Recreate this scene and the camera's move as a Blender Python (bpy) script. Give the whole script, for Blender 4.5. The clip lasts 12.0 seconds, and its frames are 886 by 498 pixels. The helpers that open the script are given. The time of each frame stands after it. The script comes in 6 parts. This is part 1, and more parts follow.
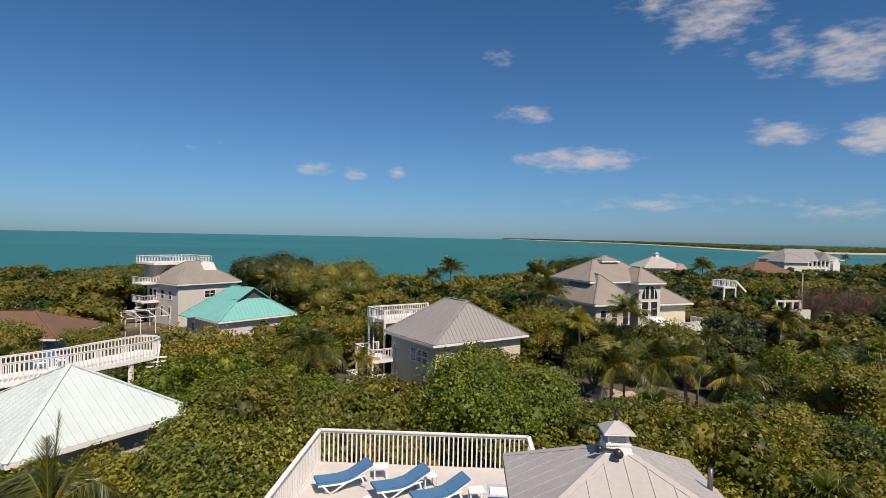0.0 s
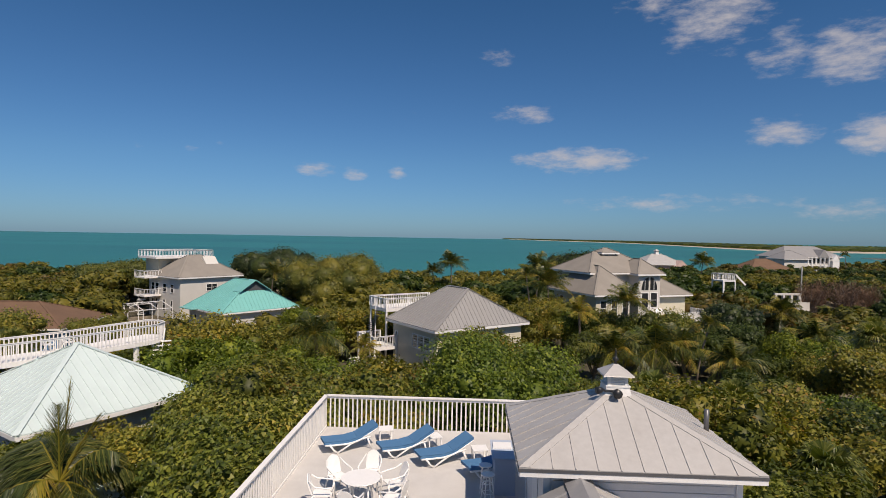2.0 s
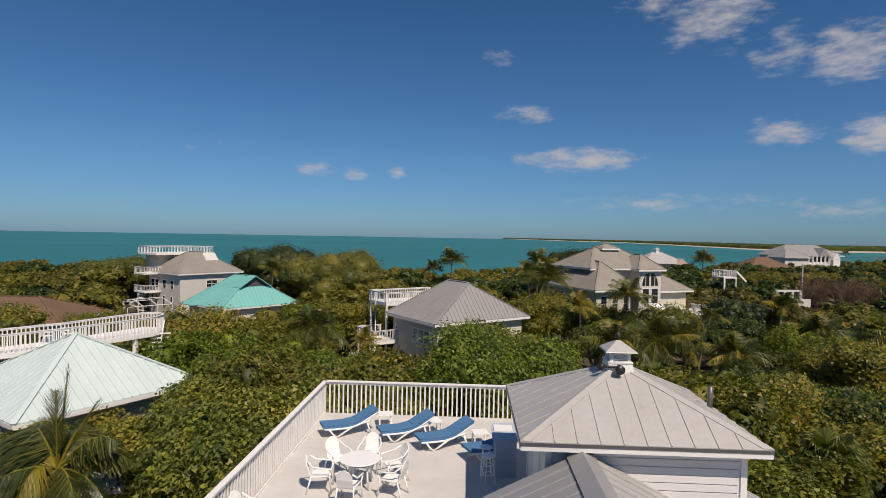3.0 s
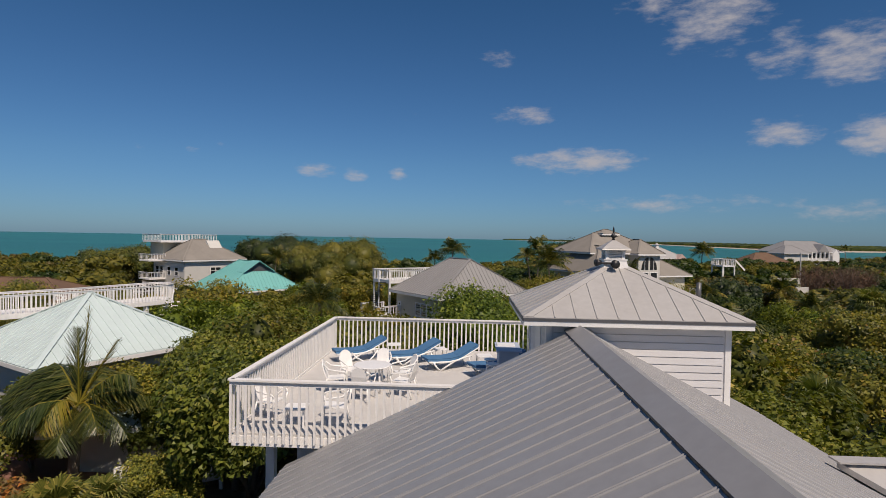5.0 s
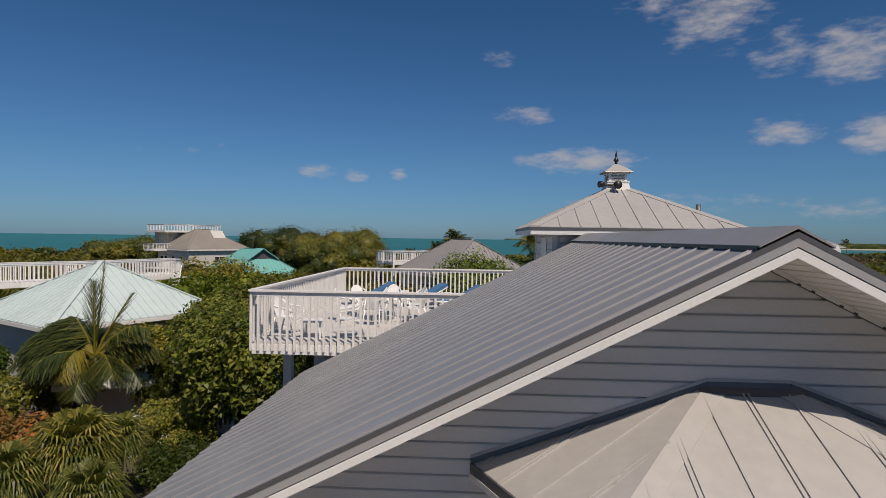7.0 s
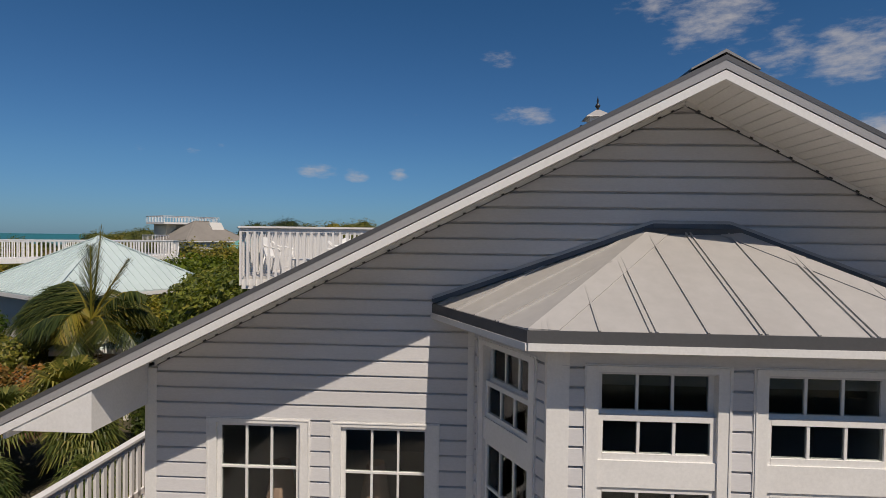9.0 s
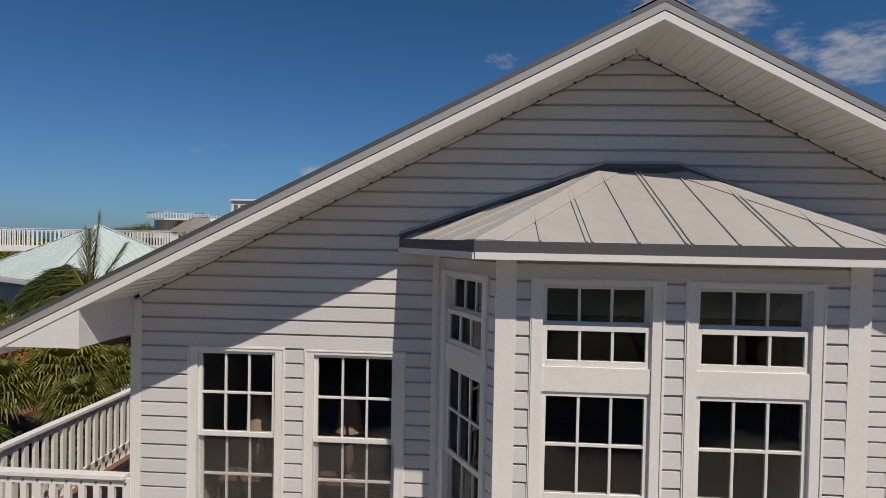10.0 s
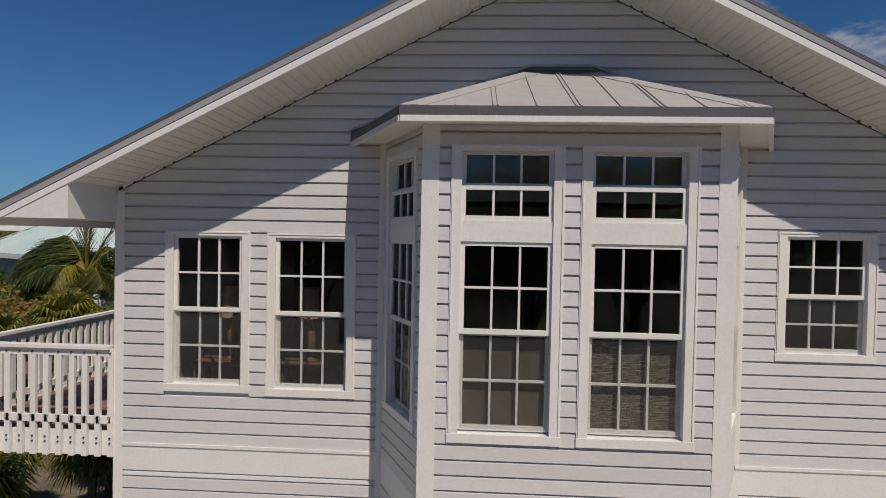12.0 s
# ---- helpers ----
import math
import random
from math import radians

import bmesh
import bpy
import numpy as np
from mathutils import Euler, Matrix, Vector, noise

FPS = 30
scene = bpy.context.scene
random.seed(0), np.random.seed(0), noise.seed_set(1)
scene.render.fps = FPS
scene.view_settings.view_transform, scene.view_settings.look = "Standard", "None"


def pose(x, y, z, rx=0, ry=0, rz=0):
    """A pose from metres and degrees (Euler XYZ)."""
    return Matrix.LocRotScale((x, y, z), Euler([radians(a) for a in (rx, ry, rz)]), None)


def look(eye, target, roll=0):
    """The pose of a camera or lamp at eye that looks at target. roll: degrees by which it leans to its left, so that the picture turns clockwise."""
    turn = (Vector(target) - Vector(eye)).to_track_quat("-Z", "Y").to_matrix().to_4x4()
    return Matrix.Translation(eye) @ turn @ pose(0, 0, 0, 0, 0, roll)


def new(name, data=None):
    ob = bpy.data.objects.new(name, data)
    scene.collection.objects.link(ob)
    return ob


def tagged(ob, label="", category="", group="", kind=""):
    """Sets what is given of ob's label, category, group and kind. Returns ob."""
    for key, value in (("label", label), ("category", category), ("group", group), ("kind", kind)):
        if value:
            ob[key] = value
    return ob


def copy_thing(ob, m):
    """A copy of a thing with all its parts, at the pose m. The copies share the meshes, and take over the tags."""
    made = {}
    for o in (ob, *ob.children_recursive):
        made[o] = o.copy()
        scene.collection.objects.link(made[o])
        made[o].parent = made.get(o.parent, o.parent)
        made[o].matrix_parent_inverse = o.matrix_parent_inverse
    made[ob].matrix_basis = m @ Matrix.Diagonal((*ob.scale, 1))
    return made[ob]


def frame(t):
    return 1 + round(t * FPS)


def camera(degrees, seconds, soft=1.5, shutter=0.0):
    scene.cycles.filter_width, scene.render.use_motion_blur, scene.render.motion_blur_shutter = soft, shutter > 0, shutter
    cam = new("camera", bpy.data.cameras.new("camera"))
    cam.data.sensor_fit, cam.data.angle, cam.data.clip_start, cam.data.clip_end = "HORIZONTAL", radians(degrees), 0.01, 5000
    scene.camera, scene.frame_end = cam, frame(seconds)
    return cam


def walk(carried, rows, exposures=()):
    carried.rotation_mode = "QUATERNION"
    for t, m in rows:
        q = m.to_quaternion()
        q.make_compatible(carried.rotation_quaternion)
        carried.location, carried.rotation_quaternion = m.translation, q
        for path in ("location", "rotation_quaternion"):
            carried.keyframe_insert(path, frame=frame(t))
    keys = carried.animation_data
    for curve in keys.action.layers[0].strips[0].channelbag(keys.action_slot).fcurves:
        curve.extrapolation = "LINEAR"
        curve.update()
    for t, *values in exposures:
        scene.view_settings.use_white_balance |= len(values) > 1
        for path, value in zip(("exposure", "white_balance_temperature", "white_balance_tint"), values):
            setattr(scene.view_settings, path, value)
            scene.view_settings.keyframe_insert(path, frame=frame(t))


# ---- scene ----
cam = camera(77.0, 12.0, soft=0.7)
PATH = [
    (0, (0.096, -3.154, 14.66), (0.002, -1.156, 14.614), 1.1),
    (0.5, (0.147, -3.299, 14.329), (0.053, -1.302, 14.282), 1.1),
    (1, (0.181, -3.473, 13.943), (0.087, -1.476, 13.897), 1.0),
    (1.5, (0.117, -3.596, 13.698), (0.023, -1.599, 13.652), 1.0),
    (2, (0.025, -3.613, 13.55), (-0.069, -1.616, 13.505), 1.0),
    (2.5, (0.02, -3.521, 13.362), (-0.075, -1.524, 13.316), 1.0),
    (3, (0.03, -3.467, 13.004), (-0.065, -1.47, 12.958), 1.0),
    (5, (-0.07, -4.483, 10.808), (-0.166, -2.486, 10.766), 1.0),
    (5.5, (-0.146, -4.486, 10.195), (-0.243, -2.489, 10.153), 0.9),
    (6, (-0.226, -4.63, 9.694), (-0.324, -2.633, 9.652), 0.9),
    (6.5, (-0.257, -4.878, 9.289), (-0.357, -2.881, 9.248), 0.8),
    (8.5, (0.086, -5.374, 7.957), (-0.014, -3.377, 7.916), 0.8),
    (9, (0.174, -5.435, 7.544), (0.074, -3.438, 7.504), 0.8),
    (9.5, (0.375, -5.594, 7.243), (0.267, -3.597, 7.204), 1.0),
    (10, (0.561, -5.798, 6.909), (0.457, -3.801, 6.873), 1.1),
    (10.5, (0.754, -5.964, 6.661), (0.651, -3.967, 6.623), 1.0),
    (11, (0.894, -6.149, 6.361), (0.792, -4.152, 6.324), 1.1),
    (11.5, (1.076, -6.376, 6.023), (0.972, -4.379, 5.98), 1.1),
    (12, (1.262, -6.584, 5.686), (1.159, -4.587, 5.651), 1.1),
]
EXPOSURES = [(0, 0.13, 7450, 17), (2, -0.03, 7350, 17), (3, -0.08, 7350, 16), (5.5, -0.28, 7300, 17), (9, -0.36, 7100, 14), (10.5, -0.37, 7000, 14), (12, -0.48, 6880, 14)]
walk(cam, [(t, look(eye, target, roll)) for t, eye, target, roll in PATH], EXPOSURES)

# ---- world, sun ----
SUN = Vector((0.58, -1.0, 1.53)).normalized()
world = bpy.data.worlds.new("sky")
scene.world = world
world.use_nodes = True
wn, wl = world.node_tree.nodes, world.node_tree.links
wn.clear()
w_out = wn.new("ShaderNodeOutputWorld")
w_bg = wn.new("ShaderNodeBackground")
w_sky = wn.new("ShaderNodeTexSky")
w_sky.sky_type = "NISHITA"
w_sky.sun_disc = False
w_sky.sun_elevation = math.asin(SUN.z)
w_sky.sun_rotation = math.atan2(SUN.x, SUN.y)
w_sky.altitude = 0
w_sky.air_density, w_sky.dust_density, w_sky.ozone_density = 1.0, 0.35, 3.0
w_bg.inputs["Strength"].default_value = 0.11
w_co = wn.new("ShaderNodeTexCoord")


def wmath(op, a, b=None, c=None):
    n = wn.new("ShaderNodeMath")
    n.operation = op
    for i, v in enumerate((a, b, c)):
        if v is None:
            continue
        if isinstance(v, (int, float)):
            n.inputs[i].default_value = v
        else:
            wl.new(v, n.inputs[i])
    return n.outputs[0]


# small fair-weather clouds: azimuth and elevation of the middle, half width and half height in degrees, strength
w_sep = wn.new("ShaderNodeSeparateXYZ")
wl.new(w_co.outputs["Generated"], w_sep.inputs[0])
azim = wmath("MULTIPLY", wmath("ARCTAN2", w_sep.outputs[0], w_sep.outputs[1]), 57.2958)
elev = wmath("MULTIPLY", wmath("ARCSINE", w_sep.outputs[2]), 57.2958)
w_map = wn.new("ShaderNodeMapping")
w_map.inputs["Scale"].default_value = (0.8, 0.8, 2.2)
wl.new(w_co.outputs["Generated"], w_map.inputs[0])
w_noise = wn.new("ShaderNodeTexNoise")
w_noise.inputs["Scale"].default_value = 26.0
w_noise.inputs["Detail"].default_value = 8.0
w_noise.inputs["Roughness"].default_value = 0.62
wl.new(w_map.outputs[0], w_noise.inputs["Vector"])
CLOUDS = [
    (10.8, 7.75, 7.9, 1.7, 1.15), (-15.6, 6.45, 2.7, 1.15, 0.95), (-11.8, 6.25, 1.7, 0.95, 0.95), (-7.4, 6.35, 1.5, 0.9, 0.95), (5.4, 12.45, 4.2, 1.5, 0.86), (2.4, 17.5, 2.4, 1.6, 0.66),
    (-5.4, 11.75, 3, 0.9, 0.42), (28.2, 9.55, 3.8, 1.9, 1.05), (35.2, 8.85, 3.6, 2.3, 1.15), (33.6, 15.5, 6, 3.4, 1.05), (22.8, 20.1, 6.6, 4.4, 1), (28.2, 16.1, 3.6, 3.2, 0.9),
    (17.2, 22, 4, 3, 0.8), (25.7, 7.05, 1.3, 0.8, 0.62), (20, 3.5, 15, 1.2, 0.78), (34, 2.8, 9, 1.3, 0.66), (-31.6, 7.75, 1.2, 0.6, 0.52), (-26.9, 7.85, 0.9, 0.6, 0.5),
    (-24.7, 8.45, 1, 0.6, 0.52), (-52, 15, 8, 3, 0.9), (62, 14, 9, 3.4, 1), (95, 22, 10, 4, 1), (150, 18, 12, 4, 1), (-110, 20, 10, 4, 0.9),
    (-160, 14, 12, 3, 1),
]
cover = None
for az, el, ww, hh, power in CLOUDS:
    dx = wmath("MULTIPLY", wmath("SUBTRACT", azim, az), 1.0 / ww)
    dz = wmath("MULTIPLY", wmath("SUBTRACT", elev, el), 1.0 / hh)
    r2 = wmath("ADD", wmath("MULTIPLY", dx, dx), wmath("MULTIPLY", dz, dz))
    one = wmath("MULTIPLY", wmath("MAXIMUM", wmath("SUBTRACT", 1.0, r2), 0.0), power)
    cover = one if cover is None else wmath("MAXIMUM", cover, one)
thick = wmath("SUBTRACT", wmath("ADD", wmath("MULTIPLY", w_noise.outputs["Fac"], 2.6), wmath("MULTIPLY", cover, 1.15)), 1.74)
w_ramp = wn.new("ShaderNodeMapRange")
w_ramp.interpolation_type = "SMOOTHSTEP"
wl.new(wmath("MULTIPLY", thick, wmath("MINIMUM", wmath("MULTIPLY", cover, 4.0), 1.0)), w_ramp.inputs["Value"])
w_ramp.inputs["From Min"].default_value, w_ramp.inputs["From Max"].default_value = 0.0, 1.25
w_ramp.inputs["To Max"].default_value = 0.78
w_mix = wn.new("ShaderNodeMix")
w_mix.data_type = "RGBA"
wl.new(w_ramp.outputs[0], w_mix.inputs["Factor"])
w_tint = wn.new("ShaderNodeValToRGB")
w_tint.color_ramp.elements[0].position, w_tint.color_ramp.elements[0].color = 0.0, (0.25, 0.475, 0.83, 1)
w_tint.color_ramp.elements[1].position, w_tint.color_ramp.elements[1].color = 1.0, (0.68, 0.80, 0.95, 1)
for pos, col in ((0.08, (0.255, 0.51, 0.77)), (0.26, (0.18, 0.465, 0.69))):
    el_ = w_tint.color_ramp.elements.new(pos)
    el_.color = (*col, 1)
wl.new(wmath("MULTIPLY", elev, 1.0 / 90.0), w_tint.inputs[0])
w_clear = wn.new("ShaderNodeMix")
w_clear.data_type, w_clear.blend_type = "RGBA", "MULTIPLY"
w_clear.inputs["Factor"].default_value = 1.0
wl.new(w_sky.outputs[0], w_clear.inputs[6])
wl.new(w_tint.outputs[0], w_clear.inputs[7])
wl.new(w_clear.outputs[2], w_mix.inputs[6])
w_mix.inputs[7].default_value = (4.7, 4.8, 5.1, 1)
wl.new(w_mix.outputs[2], w_bg.inputs["Color"])
wl.new(w_bg.outputs[0], w_out.inputs["Surface"])

sun = new("sun", bpy.data.lights.new("sun", "SUN"))
sun.data.energy, sun.data.angle, sun.data.color = 4.9, radians(0.53), (1.0, 0.94, 0.84)
sun.matrix_world = look(SUN * 60, (0, 0, 0))

# ---- materials ----
def mat_new(name):
    m = bpy.data.materials.new(name)
    m.use_nodes = True
    return m, m.node_tree.nodes, m.node_tree.links, m.node_tree.nodes["Principled BSDF"]


def coord(n, l, scale, kind="Object", stretch=(1, 1, 1)):
    c = n.new("ShaderNodeTexCoord")
    mp = n.new("ShaderNodeMapping")
    mp.inputs["Scale"].default_value = [scale * s for s in stretch]
    l.new(c.outputs[kind], mp.inputs[0])
    return mp.outputs[0]


def noise_node(n, l, vec, scale, detail=4, rough=0.55):
    t = n.new("ShaderNodeTexNoise")
    t.inputs["Scale"].default_value, t.inputs["Detail"].default_value, t.inputs["Roughness"].default_value = scale, detail, rough
    l.new(vec, t.inputs["Vector"])
    return t.outputs["Fac"]


def ramp(n, l, fac, stops):
    r = n.new("ShaderNodeValToRGB")
    e = r.color_ramp.elements
    while len(e) < len(stops):
        e.new(0.5)
    for el, (p, c) in zip(e, stops):
        el.position, el.color = p, (*c, 1)
    l.new(fac, r.inputs[0])
    return r.outputs[0]


def mixc(n, l, fac, a, b, blend="MIX"):
    m = n.new("ShaderNodeMix")
    m.data_type, m.blend_type = "RGBA", blend
    for sock, v in ((m.inputs["Factor"], fac), (m.inputs[6], a), (m.inputs[7], b)):
        if isinstance(v, (int, float)):
            sock.default_value = v
        elif isinstance(v, tuple):
            sock.default_value = (*v, 1)
        else:
            l.new(v, sock)
    return m.outputs[2]


def bump(n, l, b, height, strength, dist=0.01):
    k = n.new("ShaderNodeBump")
    k.inputs["Strength"].default_value, k.inputs["Distance"].default_value = strength, dist
    l.new(height, k.inputs["Height"])
    l.new(k.outputs[0], b.inputs["Normal"])


def surface(name, col, dirt, rough=0.5, metal=0.0, fine=40.0, coarse=1.2, amount=0.5, relief=0.15, spec=0.5, per_piece=0.0, world=False, stretch=(1, 1, 1)):
    """A painted or natural surface with fine grain, broad stains and slight relief; per_piece varies alike pieces."""
    m, n, l, b = mat_new(name)
    if world:
        g = n.new("ShaderNodeNewGeometry")
        mp = n.new("ShaderNodeMapping")
        mp.inputs["Scale"].default_value = stretch
        l.new(g.outputs["Position"], mp.inputs[0])
        v = mp.outputs[0]
    else:
        v = coord(n, l, 1.0, stretch=stretch)
    big = noise_node(n, l, v, coarse, 5, 0.6)
    small = noise_node(n, l, v, fine, 3, 0.6)
    f1 = ramp(n, l, big, [(0.35, (0, 0, 0)), (0.75, (1, 1, 1))])
    fa = n.new("ShaderNodeMath")
    fa.operation = "MULTIPLY"
    l.new(f1, fa.inputs[0])
    fa.inputs[1].default_value = amount
    c = mixc(n, l, fa.outputs[0], col, dirt)
    g2 = ramp(n, l, small, [(0.3, (0.94, 0.94, 0.94)), (0.7, (1.03, 1.03, 1.03))])
    c = mixc(n, l, 1.0, c, g2, "MULTIPLY")
    if per_piece:
        oi = n.new("ShaderNodeObjectInfo")
        rr = ramp(n, l, oi.outputs["Random"], [(0, (1 - per_piece,) * 3), (1, (1 + per_piece * 0.4,) * 3)])
        c = mixc(n, l, 1.0, c, rr, "MULTIPLY")
    l.new(c, b.inputs["Base Color"])
    rg = ramp(n, l, big, [(0.3, (max(rough - 0.08, 0.02),) * 3), (0.8, (min(rough + 0.12, 1),) * 3)])
    l.new(rg, b.inputs["Roughness"])
    b.inputs["Metallic"].default_value = metal
    b.inputs["Specular IOR Level"].default_value = spec
    if relief:
        bump(n, l, b, small, relief, 0.004)
    return m


M_SIDING = surface("siding_paint", (0.625, 0.617, 0.625), (0.53, 0.515, 0.505), 0.5, coarse=0.9, amount=0.45, relief=0.05, per_piece=0.06, world=True, stretch=(0.6, 1, 2))
M_TRIM = surface("white_trim_paint", (0.74, 0.73, 0.715), (0.60, 0.58, 0.55), 0.42, coarse=2.0, amount=0.35, relief=0.04, world=True)
M_SOFFIT = surface("white_soffit", (0.72, 0.70, 0.66), (0.62, 0.60, 0.56), 0.6, coarse=1.5, amount=0.4, world=True)
M_RAIL = surface("weathered_white_rail_paint", (0.77, 0.75, 0.725), (0.55, 0.52, 0.49), 0.55, coarse=3.0, amount=0.4, relief=0.25, world=True, stretch=(1, 1, 0.3))
# the left slope's weaker sun is put into this darker grey of one metal
M_ROOF_SHADED = surface("grey_metal_roof", (0.262, 0.260, 0.264), (0.222, 0.219, 0.222), 0.36, metal=0.0, fine=6, coarse=0.7, amount=0.5, relief=0.0, per_piece=0.05, world=True)
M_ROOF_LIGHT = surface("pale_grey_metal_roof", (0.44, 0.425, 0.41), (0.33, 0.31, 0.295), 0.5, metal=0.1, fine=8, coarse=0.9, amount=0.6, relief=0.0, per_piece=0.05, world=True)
M_RAKE = surface("grey_metal_rake_trim", (0.36, 0.355, 0.36), (0.30, 0.295, 0.30), 0.4, metal=0.1, coarse=1.5, amount=0.5, relief=0.0, world=True)
M_FLASH = surface("dark_flashing", (0.12, 0.12, 0.125), (0.08, 0.08, 0.084), 0.45, metal=0.3, coarse=2.0, amount=0.6, world=True)
M_DECK = surface("sand_coloured_deck_coating", (0.555, 0.535, 0.51), (0.43, 0.41, 0.39), 0.75, coarse=1.1, amount=0.7, relief=0.3, world=True)
M_DECKWOOD = surface("red_brown_decking", (0.23, 0.11, 0.075), (0.15, 0.08, 0.06), 0.7, coarse=2, amount=0.6, relief=0.3, per_piece=0.2, world=True)
M_DARK = surface("dark_interior", (0.32, 0.28, 0.24), (0.22, 0.20, 0.17), 0.8, coarse=1, amount=0.5, relief=0, world=True)
M_BLACK = surface("black_metal", (0.02, 0.02, 0.022), (0.035, 0.033, 0.03), 0.4, coarse=4, amount=0.4, relief=0)
M_BLUE = surface("blue_cushion", (0.05, 0.155, 0.30), (0.075, 0.19, 0.33), 0.85, fine=120, coarse=4, amount=0.5, relief=0.3)
M_BARBLUE = surface("pale_blue_grey_paint", (0.40, 0.46, 0.55), (0.33, 0.38, 0.46), 0.6, coarse=3, amount=0.4)
M_PLASTIC = surface("white_resin", (0.80, 0.79, 0.77), (0.66, 0.64, 0.60), 0.35, coarse=5, amount=0.25, relief=0.03)
M_PLAINSHADE = surface("dark_brown_sun_shade", (0.17, 0.135, 0.11), (0.10, 0.08, 0.065), 0.9, fine=120, coarse=1.5, amount=0.6, relief=0.2, stretch=(3, 1, 0.4))


def woven_mat():
    m, n, l, b = mat_new("woven_reed_blind")
    f = noise_node(n, l, coord(n, l, 1.0, stretch=(9, 1, 110)), 1.0, 4, 0.75)
    g = noise_node(n, l, coord(n, l, 1.0, stretch=(70, 1, 160)), 1.0, 2, 0.6)
    c = mixc(n, l, 1.0, ramp(n, l, f, [(0.38, (0.07, 0.055, 0.045)), (0.52, (0.27, 0.22, 0.18)), (0.66, (0.58, 0.51, 0.44))]), ramp(n, l, g, [(0.35, (0.55, 0.55, 0.55)), (0.65, (1.15, 1.15, 1.15))]), "MULTIPLY")
    l.new(c, b.inputs["Base Color"])
    b.inputs["Roughness"].default_value = 0.9
    bump(n, l, b, f, 0.5, 0.004)
    return m


M_FABRIC = woven_mat()
M_LAMPSHADE = surface("cream_lampshade", (0.55, 0.34, 0.25), (0.42, 0.24, 0.17), 0.8, coarse=6, amount=0.4)


def glass_mat(name, tint=(0.75, 0.8, 0.8)):
    m, n, l, b = mat_new(name)
    n.remove(b)
    tr, gl, mx, fr = n.new("ShaderNodeBsdfTransparent"), n.new("ShaderNodeBsdfGlossy"), n.new("ShaderNodeMixShader"), n.new("ShaderNodeFresnel")
    tr.inputs[0].default_value = (*tint, 1)
    gl.inputs["Roughness"].default_value = 0.01
    fr.inputs[0].default_value = 1.5
    l.new(fr.outputs[0], mx.inputs[0])
    l.new(tr.outputs[0], mx.inputs[1])
    l.new(gl.outputs[0], mx.inputs[2])
    l.new(mx.outputs[0], n["Material Output"].inputs[0])
    return m


M_GLASS = glass_mat("window_glass")


def screen_mat():
    m, n, l, b = mat_new("grey_insect_screen")
    b.inputs["Base Color"].default_value = (0.12, 0.11, 0.105, 1)
    b.inputs["Roughness"].default_value = 0.9
    tr, mx = n.new("ShaderNodeBsdfTransparent"), n.new("ShaderNodeMixShader")
    f = noise_node(n, l, coord(n, l, 1.0), 60, 2, 0.5)
    l.new(ramp(n, l, f, [(0.3, (0.08,) * 3), (0.7, (0.17,) * 3)]), mx.inputs[0])
    l.new(tr.outputs[0], mx.inputs[1])
    l.new(b.outputs[0], mx.inputs[2])
    l.new(mx.outputs[0], n["Material Output"].inputs[0])
    return m


M_SCREEN = screen_mat()
M_DARKGLASS = surface("dark_window_glass", (0.02, 0.024, 0.028), (0.03, 0.034, 0.036), 0.06, coarse=0.3, amount=0.5, relief=0, spec=0.7)


def leaf_mat(name, stops, trans=0.34, rough=0.5):
    m, n, l, b = mat_new(name)
    g = n.new("ShaderNodeNewGeometry")
    c = ramp(n, l, g.outputs["Random Per Island"], stops)
    v = n.new("ShaderNodeMapping")
    l.new(g.outputs["Position"], v.inputs[0])
    big = noise_node(n, l, v.outputs[0], 0.45, 3, 0.6)
    c2 = mixc(n, l, 1.0, c, ramp(n, l, big, [(0.3, (0.7, 0.78, 0.75)), (0.7, (1.3, 1.15, 0.9))]), "MULTIPLY")
    oi = n.new("ShaderNodeObjectInfo")
    c2 = mixc(n, l, 1.0, c2, ramp(n, l, oi.outputs["Random"], [(0, (0.62, 0.74, 0.70)), (0.5, (0.98, 1, 1)), (1, (1.2, 1.08, 0.9))]), "MULTIPLY")
    l.new(c2, b.inputs["Base Color"])
    b.inputs["Roughness"].default_value = rough
    b.inputs["Specular IOR Level"].default_value = 0.3
    tl, mx = n.new("ShaderNodeBsdfTranslucent"), n.new("ShaderNodeMixShader")
    l.new(mixc(n, l, 1.0, c2, (1.2, 1.3, 0.5), "MULTIPLY"), tl.inputs[0])
    mx.inputs[0].default_value = trans
    l.new(b.outputs[0], mx.inputs[1])
    l.new(tl.outputs[0], mx.inputs[2])
    l.new(mx.outputs[0], n["Material Output"].inputs[0])
    return m


M_LEAF_OLIVE = leaf_mat("sea_grape_leaf", [(0.0, (0.06, 0.068, 0.014)), (0.45, (0.142, 0.15, 0.027)), (0.8, (0.235, 0.222, 0.04)), (0.95, (0.28, 0.22, 0.05)), (1.0, (0.22, 0.12, 0.032))])
M_LEAF_GREEN = leaf_mat("bright_green_leaf", [(0.0, (0.045, 0.072, 0.012)), (0.55, (0.12, 0.17, 0.024)), (1.0, (0.22, 0.26, 0.04))])
M_LEAF_MIX = leaf_mat("olive_green_leaf", [(0.0, (0.055, 0.07, 0.015)), (0.4, (0.16, 0.18, 0.035)), (0.8, (0.29, 0.29, 0.06)), (1.0, (0.36, 0.30, 0.08))])
M_LEAF_DARK = leaf_mat("dark_green_leaf", [(0.0, (0.028, 0.048, 0.011)), (0.7, (0.068, 0.094, 0.02)), (1.0, (0.12, 0.14, 0.03))])
